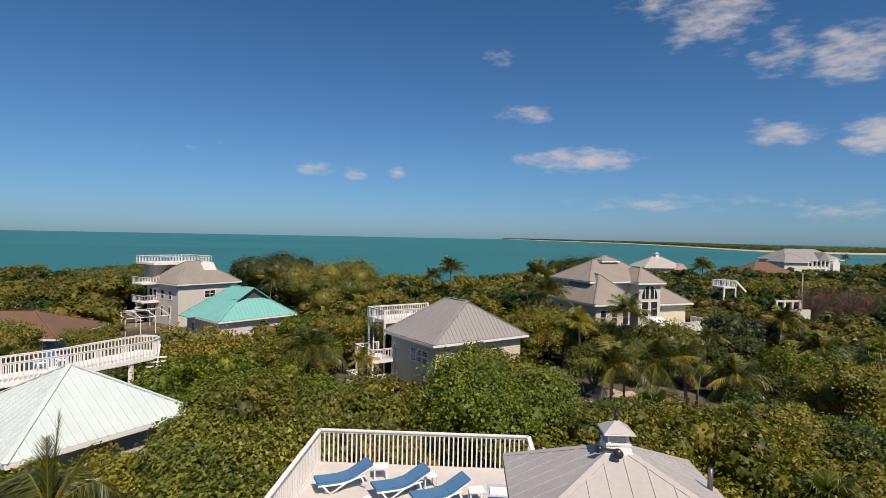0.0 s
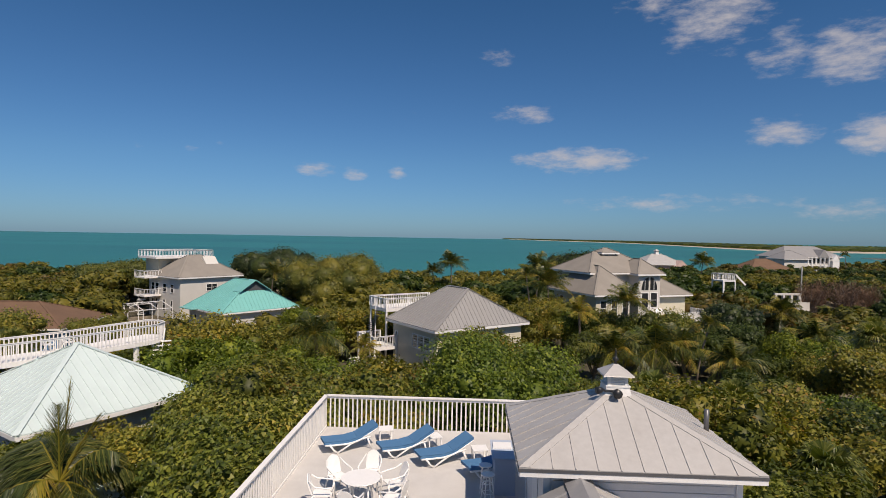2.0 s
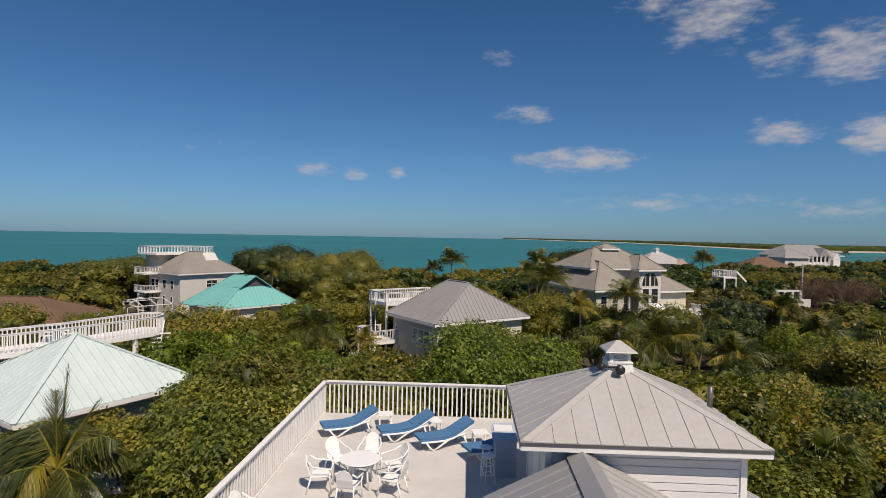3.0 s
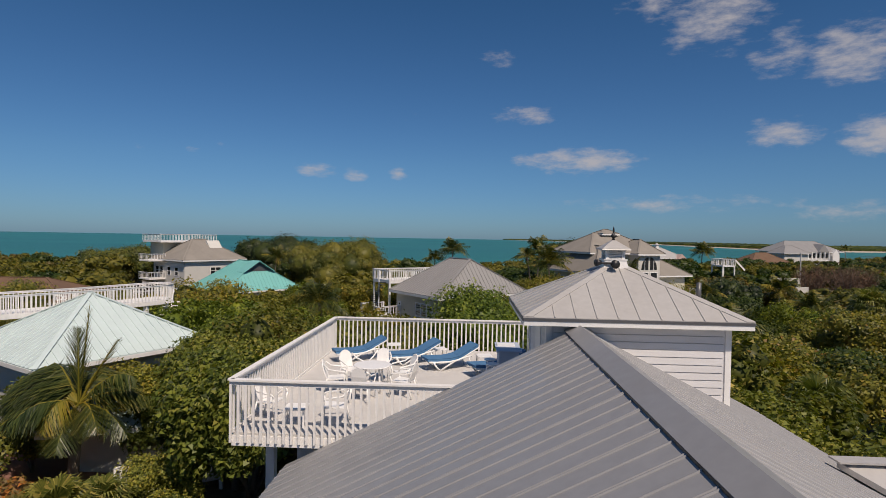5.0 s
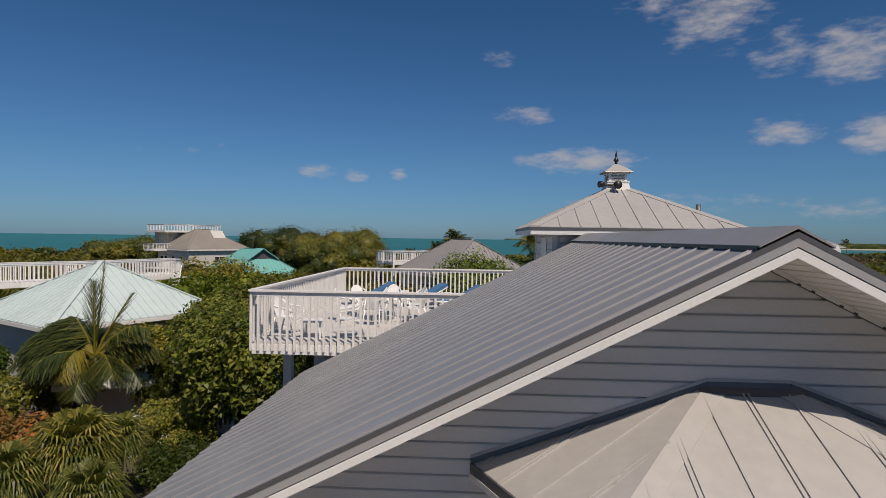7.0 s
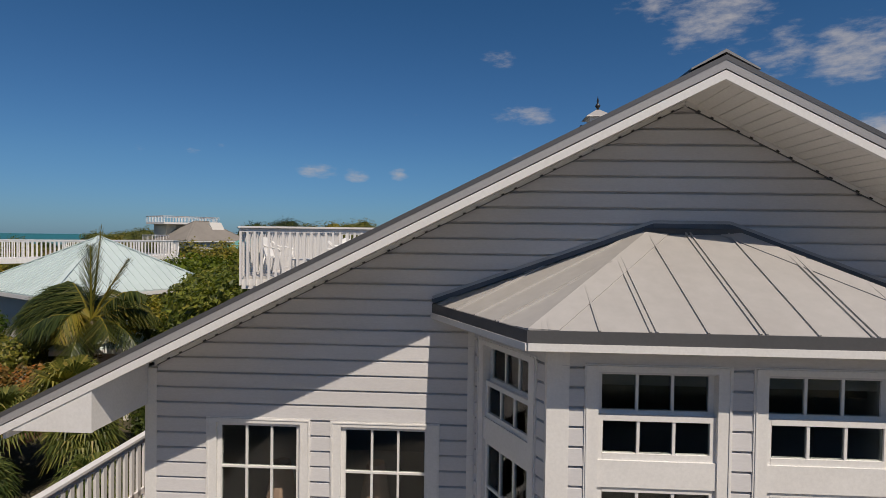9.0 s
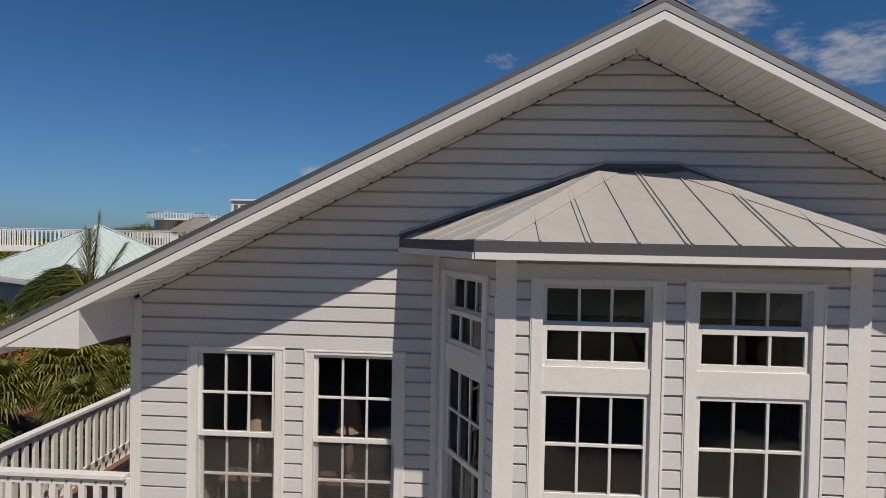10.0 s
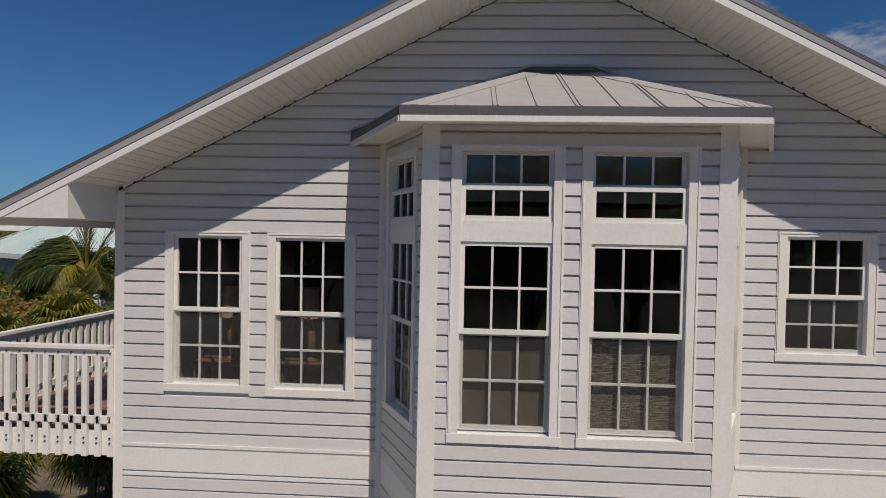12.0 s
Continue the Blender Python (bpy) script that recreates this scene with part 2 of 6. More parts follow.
M_LEAF_RUST = leaf_mat("rusty_leaf", [(0.0, (0.09, 0.08, 0.025)), (0.5, (0.20, 0.13, 0.045)), (0.85, (0.28, 0.14, 0.04)), (1.0, (0.42, 0.16, 0.05))])
M_TWIG = leaf_mat("bare_red_brown_twig", [(0.0, (0.10, 0.06, 0.045)), (1.0, (0.18, 0.11, 0.085))], 0.0, 0.8)
M_SABAL = leaf_mat("fan_palm_leaf", [(0.0, (0.06, 0.085, 0.022)), (0.6, (0.15, 0.165, 0.045)), (0.9, (0.26, 0.25, 0.08)), (1.0, (0.36, 0.29, 0.12))], 0.3, 0.4)
M_LEAF_DOME = leaf_mat("deep_green_leaf", [(0.0, (0.014, 0.026, 0.008)), (0.7, (0.034, 0.05, 0.013)), (1.0, (0.065, 0.08, 0.02))], 0.2)
M_LEAF_HUMP = leaf_mat("dull_olive_leaf", [(0.0, (0.042, 0.058, 0.014)), (0.5, (0.092, 0.11, 0.024)), (1.0, (0.155, 0.15, 0.035))], 0.25)
M_PALM = leaf_mat("palm_leaflet", [(0.0, (0.025, 0.042, 0.015)), (0.6, (0.07, 0.09, 0.028)), (0.9, (0.14, 0.15, 0.045)), (1.0, (0.24, 0.20, 0.07))], 0.32, 0.35)
M_PALM_YEL = leaf_mat("yellowing_palm_leaflet", [(0.0, (0.12, 0.13, 0.024)), (0.6, (0.23, 0.20, 0.036)), (1.0, (0.32, 0.22, 0.07))], 0.32, 0.45)
M_BARK = surface("grey_brown_bark", (0.17, 0.14, 0.115), (0.10, 0.08, 0.065), 0.9, coarse=6, amount=0.6, relief=0.6)
# pale tone set to reflect sunlight upward, for an added surface out of view
M_BOUNCE = surface("pale_crushed_shell", (0.40, 0.365, 0.315), (0.29, 0.26, 0.215), 0.95, fine=18, coarse=0.4, amount=0.6, relief=0.4, world=True)
M_SAND = surface("pale_sand", (0.46, 0.39, 0.31), (0.33, 0.27, 0.20), 0.95, fine=14, coarse=0.3, amount=0.7, relief=0.4, world=True)


def ground_mat():
    m, n, l, b = mat_new("scrub_ground")
    g = n.new("ShaderNodeNewGeometry")
    f = noise_node(n, l, g.outputs["Position"], 0.12, 6, 0.65)
    c = ramp(n, l, f, [(0.35, (0.045, 0.04, 0.02)), (0.55, (0.09, 0.075, 0.045)), (0.68, (0.30, 0.25, 0.19))])
    s = noise_node(n, l, g.outputs["Position"], 6.0, 4, 0.7)
    c = mixc(n, l, 1.0, c, ramp(n, l, s, [(0.3, (0.7, 0.7, 0.7)), (0.7, (1.2, 1.2, 1.2))]), "MULTIPLY")
    l.new(c, b.inputs["Base Color"])
    b.inputs["Roughness"].default_value = 0.95
    bump(n, l, b, s, 0.6, 0.05)
    return m


M_GROUND = ground_mat()


def sea_mat():
    m, n, l, b = mat_new("turquoise_sea")
    g = n.new("ShaderNodeNewGeometry")
    mp = n.new("ShaderNodeMapping")
    mp.inputs["Scale"].default_value = (0.0012, 0.006, 1)
    l.new(g.outputs["Position"], mp.inputs[0])
    f = noise_node(n, l, mp.outputs[0], 1.0, 6, 0.6)
    c = ramp(n, l, f, [(0.32, (0.010, 0.095, 0.092)), (0.5, (0.014, 0.13, 0.115)), (0.68, (0.02, 0.17, 0.145))])
    l.new(c, b.inputs["Base Color"])
    b.inputs["Roughness"].default_value = 0.35
    b.inputs["Specular IOR Level"].default_value = 0.12
    w = noise_node(n, l, g.outputs["Position"], 0.35, 5, 0.65)
    bump(n, l, b, w, 0.5, 0.5)
    return m


M_SEA = sea_mat()

# ---- building helpers ----
class Shape:
    """Collects boxes, prisms and quads for one mesh."""

    def __init__(self):
        self.v, self.f, self.weld = [], [], False

    def add(self, verts, faces):
        k = len(self.v)
        self.v += [tuple(p) for p in verts]
        self.f += [tuple(k + i for i in fc) for fc in faces]
        return self

    def box(self, x0, x1, y0, y1, z0, z1, m=None):
        p = [Vector(q) for q in ((x0, y0, z0), (x1, y0, z0), (x1, y1, z0), (x0, y1, z0), (x0, y0, z1), (x1, y0, z1), (x1, y1, z1), (x0, y1, z1))]
        if m is not None:
            p = [m @ q for q in p]
        return self.add(p, [(0, 3, 2, 1), (4, 5, 6, 7), (0, 1, 5, 4), (1, 2, 6, 5), (2, 3, 7, 6), (3, 0, 4, 7)])

    def prism(self, ring, shift):
        """A closed ring of points, swept by the vector shift."""
        n, s = len(ring), Vector(shift)
        pts = [Vector(q) for q in ring] + [Vector(q) + s for q in ring]
        return self.add(pts, [tuple(range(n - 1, -1, -1)), tuple(range(n, 2 * n))] + [(i, (i + 1) % n, n + (i + 1) % n, n + i) for i in range(n)])

    def beam(self, a, b, w, h, up=(0, 0, 1)):
        """A bar from a to b, w wide and h high, its axis in the middle."""
        a, b = Vector(a), Vector(b)
        d = (b - a).normalized()
        s = d.cross(Vector(up))
        s = s.normalized() if s.length > 1e-5 else Vector((1, 0, 0))
        u = s.cross(d)
        ring = [a + s * (w / 2 * i) + u * (h / 2 * j) for i, j in ((-1, -1), (1, -1), (1, 1), (-1, 1))]
        return self.prism(ring, b - a)

    def tube(self, pts, r, n=8):
        """A round bar through pts; r is one radius or one for each point."""
        k0, pts = len(self.v), [Vector(p) for p in pts]
        rs = r if isinstance(r, (list, tuple)) else [r] * len(pts)
        for i, p in enumerate(pts):
            d = (pts[min(i + 1, len(pts) - 1)] - pts[max(i - 1, 0)]).normalized()
            s = d.cross(Vector((0, 0, 1)) if abs(d.z) < 0.95 else Vector((1, 0, 0))).normalized()
            u = s.cross(d)
            self.v += [tuple(p + (s * math.cos(6.28319 * j / n) + u * math.sin(6.28319 * j / n)) * rs[i]) for j in range(n)]
        for i in range(len(pts) - 1):
            for j in range(n):
                a, b = k0 + i * n + j, k0 + i * n + (j + 1) % n
                self.f.append((a, b, b + n, a + n))
        self.f.append(tuple(k0 + j for j in range(n - 1, -1, -1)))
        self.f.append(tuple(k0 + (len(pts) - 1) * n + j for j in range(n)))
        return self

    def lathe(self, x, y, prof, n=20):
        """A turned body about the upright axis at x, y; prof: pairs of radius and height."""
        k0 = len(self.v)
        for r, z in prof:
            self.v += [(x + r * math.cos(6.28319 * j / n), y + r * math.sin(6.28319 * j / n), z) for j in range(n)]
        for i in range(len(prof) - 1):
            for j in range(n):
                a, b = k0 + i * n + j, k0 + i * n + (j + 1) % n
                self.f.append((a, b, b + n, a + n))
        self.f.append(tuple(k0 + j for j in range(n - 1, -1, -1)))
        self.f.append(tuple(k0 + (len(prof) - 1) * n + j for j in range(n)))
        return self

    def data(self, name, material, smooth=False):
        me = bpy.data.meshes.new(name)
        me.from_pydata(self.v, [], self.f)
        bm = bmesh.new()
        bm.from_mesh(me)
        if self.weld:
            bmesh.ops.remove_doubles(bm, verts=bm.verts, dist=1e-5)
        bmesh.ops.recalc_face_normals(bm, faces=bm.faces)
        bm.to_mesh(me)
        bm.free()
        if smooth:
            me.polygons.foreach_set("use_smooth", [True] * len(me.polygons))
        me.materials.append(material)
        return me


def part(name, shape, material, parent=None, label="", smooth=False, m=None):
    """One mesh object under a thing or a part."""
    me = shape if isinstance(shape, bpy.types.Mesh) else shape.data(name, material, smooth)
    ob = new(name, me)
    if parent is not None:
        ob.parent = parent
    if m is not None:
        ob.matrix_basis = m
    if label:
        tagged(ob, label)
    return ob


def thing(name, m, label, category, group="", kind=""):
    ob = new(name)
    ob.empty_display_size = 0.2
    ob.matrix_basis = m
    return tagged(ob, label, category, group, kind)


def wall_cells(shape, x0, x1, z0, z1, y0, y1, holes):
    """A wall from x0 to x1 and z0 to z1 with rectangular openings (xa, xb, za, zb)."""
    xs = sorted({x0, x1, *[min(max(h[i], x0), x1) for h in holes for i in (0, 1)]})
    zs = sorted({z0, z1, *[min(max(h[i], z0), z1) for h in holes for i in (2, 3)]})
    for xa, xb in zip(xs, xs[1:]):
        for za, zb in zip(zs, zs[1:]):
            if not any(h[0] < (xa + xb) / 2 < h[1] and h[2] < (za + zb) / 2 < h[3] for h in holes):
                shape.box(xa, xb, y0, y1, za, zb)
    shape.weld = True
    return shape


def board_data(w0, w1, h, mat, proud=0.038, thin=0.001):
    """One lap board: its foot from w0[0] to w0[1], its head from w1[0] to w1[1], proud at the foot."""
    s = Shape()
    k0, k1 = 1 - 0.030 / h, 1 - 0.018 / h

    def at(k):
        return w0[0] + (w1[0] - w0[0]) * k, w0[1] + (w1[1] - w0[1]) * k

    rows = [(0, -proud), (k0, -proud + 0.008), (k1, -thin), (1, -thin)]
    v = []
    for k, y in rows:
        a, b = at(k)
        v += [(a, y, h * k), (b, y, h * k)]
    v += [(w0[0], 0, 0), (w0[1], 0, 0), (w1[0], 0, h), (w1[1], 0, h)]
    s.add(v, [(0, 1, 3, 2), (2, 3, 5, 4), (4, 5, 7, 6), (8, 9, 1, 0), (0, 2, 4, 6, 10, 8), (1, 9, 11, 7, 5, 3), (6, 7, 11, 10)])
    return s.data("siding_board", mat)


def siding(parent, m, z0, z1, span, holes, mat, pitch=0.1523):
    """Lap boards on a wall's face; span(z) gives the wall's two ends at a height."""
    z = z0
    while z < z1 - 0.03:
        top = min(z + pitch, z1)
        a0, b0 = span(z)
        a1, b1 = span(top)
        cuts = sorted((h[0], h[1]) for h in holes if min(top, h[3]) - max(z, h[2]) > 0.35 * pitch)
        segs = []
        edges = [(a0, a1)]
        for ha, hb in cuts:
            segs.append((edges[-1], (ha, ha)))
            edges.append((hb, hb))
        segs.append((edges[-1], (b0, b1)))
        for (p0, p1), (q0, q1) in segs:
            if q0 - p0 > 0.02:
                q1 = max(q1, p1 + 0.001)
                jit = random.uniform(-0.0015, 0.0015)
                part("siding_board", board_data((p0, q0), (p1, q1), top - z + 0.004, mat, 0.034 + jit), mat, parent, m=m @ pose(0, 0, z))
        z = top


def window_unit(parent, m, w, h, sashes, name="window", trim=0.105, shade=None, mats=None, screen=True):
    """A trimmed window, lower left corner at the origin of m, x along the wall and y inward. sashes: (z0, z1, columns, rows, inset)."""
    mt, mg = mats or (M_TRIM, M_GLASS)
    win = new(name)
    win.parent = parent
    win.matrix_basis = m
    fr = Shape()
    fr.box(0, trim, -0.035, 0.1, 0, h).box(w - trim, w, -0.035, 0.1, 0, h)
    fr.box(trim, w - trim, -0.035, 0.1, h - 0.058, h)
    part("frame", fr, mt, win)
    edge = Shape().box(0.012, 0.024, -0.043, -0.035, 0.1, h - 0.012).box(w - 0.024, w - 0.012, -0.043, -0.035, 0.1, h - 0.012).box(0.024, w - 0.024, -0.043, -0.035, h - 0.024, h - 0.012)
    part("back_band", edge, mt, win)
    part("sill", Shape().box(-0.004, w + 0.004, -0.042, 0.1, -0.004, trim * 0.8), mt, win)
    last = trim * 0.8
    panes = {}
    for z0, z1, cols, rows, inset in sashes:
        if z0 - last > 0.06:
            part("transom_panel", Shape().box(trim, w - trim, -0.02, 0.08, last, z0), mt, win)
        last = z1
        y = 0.0 + inset
        r = 0.042
        s = Shape().box(trim, trim + r, y, y + 0.04, z0, z1).box(w - trim - r, w - trim, y, y + 0.04, z0, z1)
        s.box(trim + r, w - trim - r, y - 0.004, y + 0.044, z0, z0 + r * 1.15).box(trim + r, w - trim - r, y - 0.004, y + 0.044, z1 - r, z1)
        sash = part("sash", s, mt, win)
        gx0, gx1, gz0, gz1 = trim + r, w - trim - r, z0 + r * 1.15, z1 - r
        for i in range(1, cols):
            x = gx0 + (gx1 - gx0) * i / cols
            part("muntin", Shape().box(x - 0.011, x + 0.011, y + 0.004, y + 0.034, gz0, gz1), mt, win)
        for j in range(1, rows):
            z = gz0 + (gz1 - gz0) * j / rows
            part("muntin", Shape().box(gx0, gx1, y + 0.002, y + 0.036, z - 0.011, z + 0.011), mt, win)
        pw, ph = (gx1 - gx0) / cols, (gz1 - gz0) / rows
        key = (round(pw, 3), round(ph, 3))
        if key not in panes:
            panes[key] = Shape().box(0, pw, 0, 0.004, 0, ph).data("pane", mg)
        for i in range(cols):
            for j in range(rows):
                tip = random.uniform(-0.25, 0.25)
                p = part("pane", panes[key], mg, win, m=pose(gx0 + pw * i, y + 0.017, gz0 + ph * j, tip, 0, random.uniform(-0.25, 0.25)))
                p.visible_shadow = False
    if screen:
        part("insect_screen", Shape().box(trim + 0.012, w - trim - 0.012, 0.022, 0.026, sashes[0][0] + 0.02, sashes[0][1] - 0.02), M_SCREEN, win, "grey insect screen")
    if shade:
        part("blind", Shape().box(trim + 0.03, w - trim - 0.03, 0.115, 0.13, shade[0], shade[1]), shade[2], win, "drawn brown sun shade")
    return win


def hip_roof(a, b, over, rise, ridge=None, z=0.0, axis=None):
    """Corner points of a hip roof on a footprint a by b: four eaves and two ridge ends, the ridge along the longer side."""
    x0, x1, y0, y1 = -over, a + over, -over, b + over
    A, Bb = x1 - x0, y1 - y0
    along = A >= Bb if axis is None else axis == "x"
    if along:
        k = (A - ridge) / 2 if ridge is not None else Bb / 2
        r0, r1 = (x0 + k, (y0 + y1) / 2, z + rise), (x1 - k, (y0 + y1) / 2, z + rise)
    else:
        k = (Bb - ridge) / 2 if ridge is not None else A / 2
        r0, r1 = ((x0 + x1) / 2, y0 + k, z + rise), ((x0 + x1) / 2, y1 - k, z + rise)
    return [(x0, y0, z), (x1, y0, z), (x1, y1, z), (x0, y1, z)], r0, r1, along


def face_seams(shape, ring, spacing, w=0.035, h=0.035, start=0.0):
    """Standing seams up a roof face: the ring's first two points are its eave."""
    p = [Vector(q) for q in ring]
    e = (p[1] - p[0])
    L = e.length
    e.normalize()
    nrm = e.cross(p[-1] - p[0]).normalized()
    if nrm.z < 0:
        nrm = -nrm
    up = nrm.cross(e)
    if up.z < 0:
        up = -up
    poly = [((q - p[0]).dot(e), (q - p[0]).dot(up)) for q in p]
    s = spacing / 2 + start
    while s < L:
        hits = []
        for (x0, y0), (x1, y1) in zip(poly, poly[1:] + poly[:1]):
            if (x0 - s) * (x1 - s) < 0:
                hits.append(y0 + (y1 - y0) * (s - x0) / (x1 - x0))
        if len(hits) >= 2 and max(hits) - min(hits) > 0.15:
            yield p[0] + e * s + up * min(hits) + nrm * (h / 2), p[0] + e * s + up * (max(hits) - 0.02) + nrm * (h / 2), nrm
        s += spacing


def hip_fold(foot, head, left, right, w, h=0.014):
    """A bent metal hip cap from foot to head, lying on the two roof faces towards left and right."""
    foot, head = Vector(foot), Vector(head)
    d = (head - foot).normalized()
    s = Shape()
    top = Vector((0, 0, h + 0.008))
    for q in (left, right):
        eave = (Vector(q) - foot).normalized()
        nrm = d.cross(eave).normalized()
        if nrm.z < 0:
            nrm = -nrm
        outer = foot + eave * (w / math.sqrt(max(0.05, 1 - eave.dot(d) ** 2)))
        s.prism([foot, foot + top, outer + nrm * h, outer], head - foot)
    return s


def railing(parent, pts, top, foot, mat, gap=0.165, w=0.05, cap=0.14, low=None, closed=False, side=0):
    """A picket rail along pts (x, y): a flat cap, pickets from foot to the cap, a lower rail."""
    mesh_p = Shape().box(-w / 2, w / 2, -0.02, 0.02, 0, top - foot - 0.04).data("picket", mat)
    for (xa, ya), (xb, yb) in zip(pts, pts[1:]):
        part("top_rail", Shape().beam((xa, ya, top - 0.02), (xb, yb, top - 0.02), cap, 0.04), mat, parent)
        part("rail_board", Shape().beam((xa, ya, top - 0.085), (xb, yb, top - 0.085), 0.035, 0.09), mat, parent)
        if low is not None:
            part("rail_board", Shape().beam((xa, ya, low), (xb, yb, low), 0.04, 0.09), mat, parent)
        L = math.hypot(xb - xa, yb - ya)
        n = max(1, round(L / gap))
        ang = math.degrees(math.atan2(yb - ya, xb - xa))
        for i in range(n + 1):
            k = i / n
            part("picket", mesh_p, mat, parent, m=pose(xa + (xb - xa) * k, ya + (yb - ya) * k, foot, 0, 0, ang) @ pose(0, side * 0.045, 0))

# ---- the big setting: ground and sea ----
def coast(x):
    return 168 + 0.85 * max(0.0, x) + 6 * math.sin(x * 0.03)


def ground_height(x, y):
    d = y - coast(x)
    base = 0.25 * noise.noise((x * 0.05, y * 0.05, 0)) if abs(x) < 400 and abs(y) < 400 else 0.0
    if d < -14:
        return base
    return base - 5.0 * min(1.0, (d + 14) / 45.0)


def build_ground():
    xs = [-4900, -1500, -500] + list(range(-240, 300, 6)) + [420, 700, 1500, 4900]
    ys = [-4900, -1000, -200] + list(range(-60, 440, 6)) + [520, 900, 2000, 4900]
    v = [(x, y, ground_height(x, y)) for y in ys for x in xs]
    n = len(xs)
    f = [(j * n + i, j * n + i + 1, (j + 1) * n + i + 1, (j + 1) * n + i) for j in range(len(ys) - 1) for i in range(n - 1)]
    me = bpy.data.meshes.new("ground")
    me.from_pydata(v, [], f)
    me.polygons.foreach_set("use_smooth", [True] * len(f))
    me.materials.append(M_GROUND)
    tagged(new("ground", me), "sandy scrub ground under coastal trees", "ground", kind="structure")


build_ground()
sea_shape = Shape()
sea_shape.v = [(4900 * math.cos(i * math.pi / 48), 60 + 4900 * math.sin(i * math.pi / 48), -2.0) for i in range(49)] + [(0, 60, -2.0)]
sea_shape.f = [(49, i, i + 1) for i in range(48)]
tagged(part("water", sea_shape, M_SEA), "calm turquoise green sea under a clear sky", "sea", kind="structure")

# unseen pale slab, added to bounce sunlight up onto soffits and front walls
yard = Shape().box(-7.0, 15.0, -19.0, -0.3, -0.4, 0.32)
tagged(part("yard", yard, M_BOUNCE), "unseen pale ground added to bounce light onto the house front", "ground", kind="structure")

# ---- the white gabled house ----
house = thing("gabled_house", pose(0, 0, 0), "grey-white lap-sided beach house with grey metal gable roof", "house")
RX, RZ, SL = 2.18, 9.02, 0.505
XL, XR = -3.05, 7.41


def roof_z(x):
    return RZ - SL * abs(x - RX)


W1, W2, W3 = (-2.44, -1.385, 3.79, 5.735), (-1.185, -0.105, 3.765, 5.725), (4.755, 5.865, 4.37, 5.85)
BAY = (0.23, 4.32, -1.0, 6.96)


def inner(h, k=0.08):
    return (h[0] + k, h[1] - k, h[2] + k, h[3] - k)


gable = Shape()
wall_cells(gable, XL, XR, 0.0, 6.15, 0.0, 0.16, [inner(W1), inner(W2), inner(W3), (0.5, 4.05, 3.1, 6.15)])
gable.prism([(XL, 0, 6.15), (XR, 0, 6.15), (XR, 0, 6.2), (RX, 0, 8.85), (XL, 0, 6.2)], (0, 0.16, 0))
wall_front = part("wall", gable, M_SIDING, house)
siding(wall_front, pose(0, 0, 0), 0.3, 2.80, lambda z: (XL + 0.1, XR - 0.1), [BAY], M_SIDING)
siding(wall_front, pose(0, 0, 0), 3.138, 8.85, lambda z: (max(XL + 0.1, RX - (8.885 - z) / SL), min(XR - 0.1, RX + (8.885 - z) / SL)), [W1, W2, W3, BAY], M_SIDING)
for bx0, bx1 in ((XL + 0.1, 0.2), (4.34, XR - 0.1)):
    part("belt_board", Shape().box(bx0, bx1, -0.03, 0, 2.80, 3.10), M_TRIM, wall_front)
    part("belt_cap", Shape().box(bx0, bx1, -0.045, 0, 3.10, 3.138), M_TRIM, wall_front)
part("corner_board", Shape().box(XL - 0.02, XL + 0.1, -0.03, 0.12, 0, 6.2), M_TRIM, wall_front)
part("corner_board", Shape().box(XR - 0.1, XR + 0.02, -0.03, 0.12, 0, 6.2), M_TRIM, wall_front)
vent_slot = Shape().box(-0.014, 0.014, -0.006, 0.006, -0.007, 0.007).data("soffit_vent", M_BLACK)
for sgn in (-1, 1):
    for k in range(1, 42):
        d = k * 0.122
        if k % 3 or k % 7 == 0:
            part("soffit_vent", vent_slot, M_BLACK, wall_front, m=pose(RX + sgn * d, -0.045, 8.832 - d * SL, 0, sgn * 26.8, 0))
    # thin dark bar standing in for the shadow line below the rake trim
    part("rake_gap", Shape().beam((RX + sgn * 0.02, -0.028, 8.812), (RX + sgn * 5.12, -0.028, 8.822 - 5.12 * SL), 0.03, 0.007), M_FLASH, wall_front)
    part("rake_trim", Shape().beam((RX, -0.02, 8.848), (RX + sgn * 5.15, -0.02, 8.848 - 5.15 * SL), 0.04, 0.045), M_TRIM, wall_front)
side = Shape().box(XL, XL + 0.16, 0.16, 6.7, 0, 6.15).box(XR - 0.16, XR, 0.16, 11.5, 0, 6.1)
part("side_wall", side, M_SIDING, house)
part("back_wall", Shape().prism([(XL, 6.5, 0), (XR, 6.5, 0), (XR, 6.5, 6.1), (RX, 6.5, 8.6), (XL, 6.5, 6.1)], (0, 0.15, 0)), M_SIDING, house)

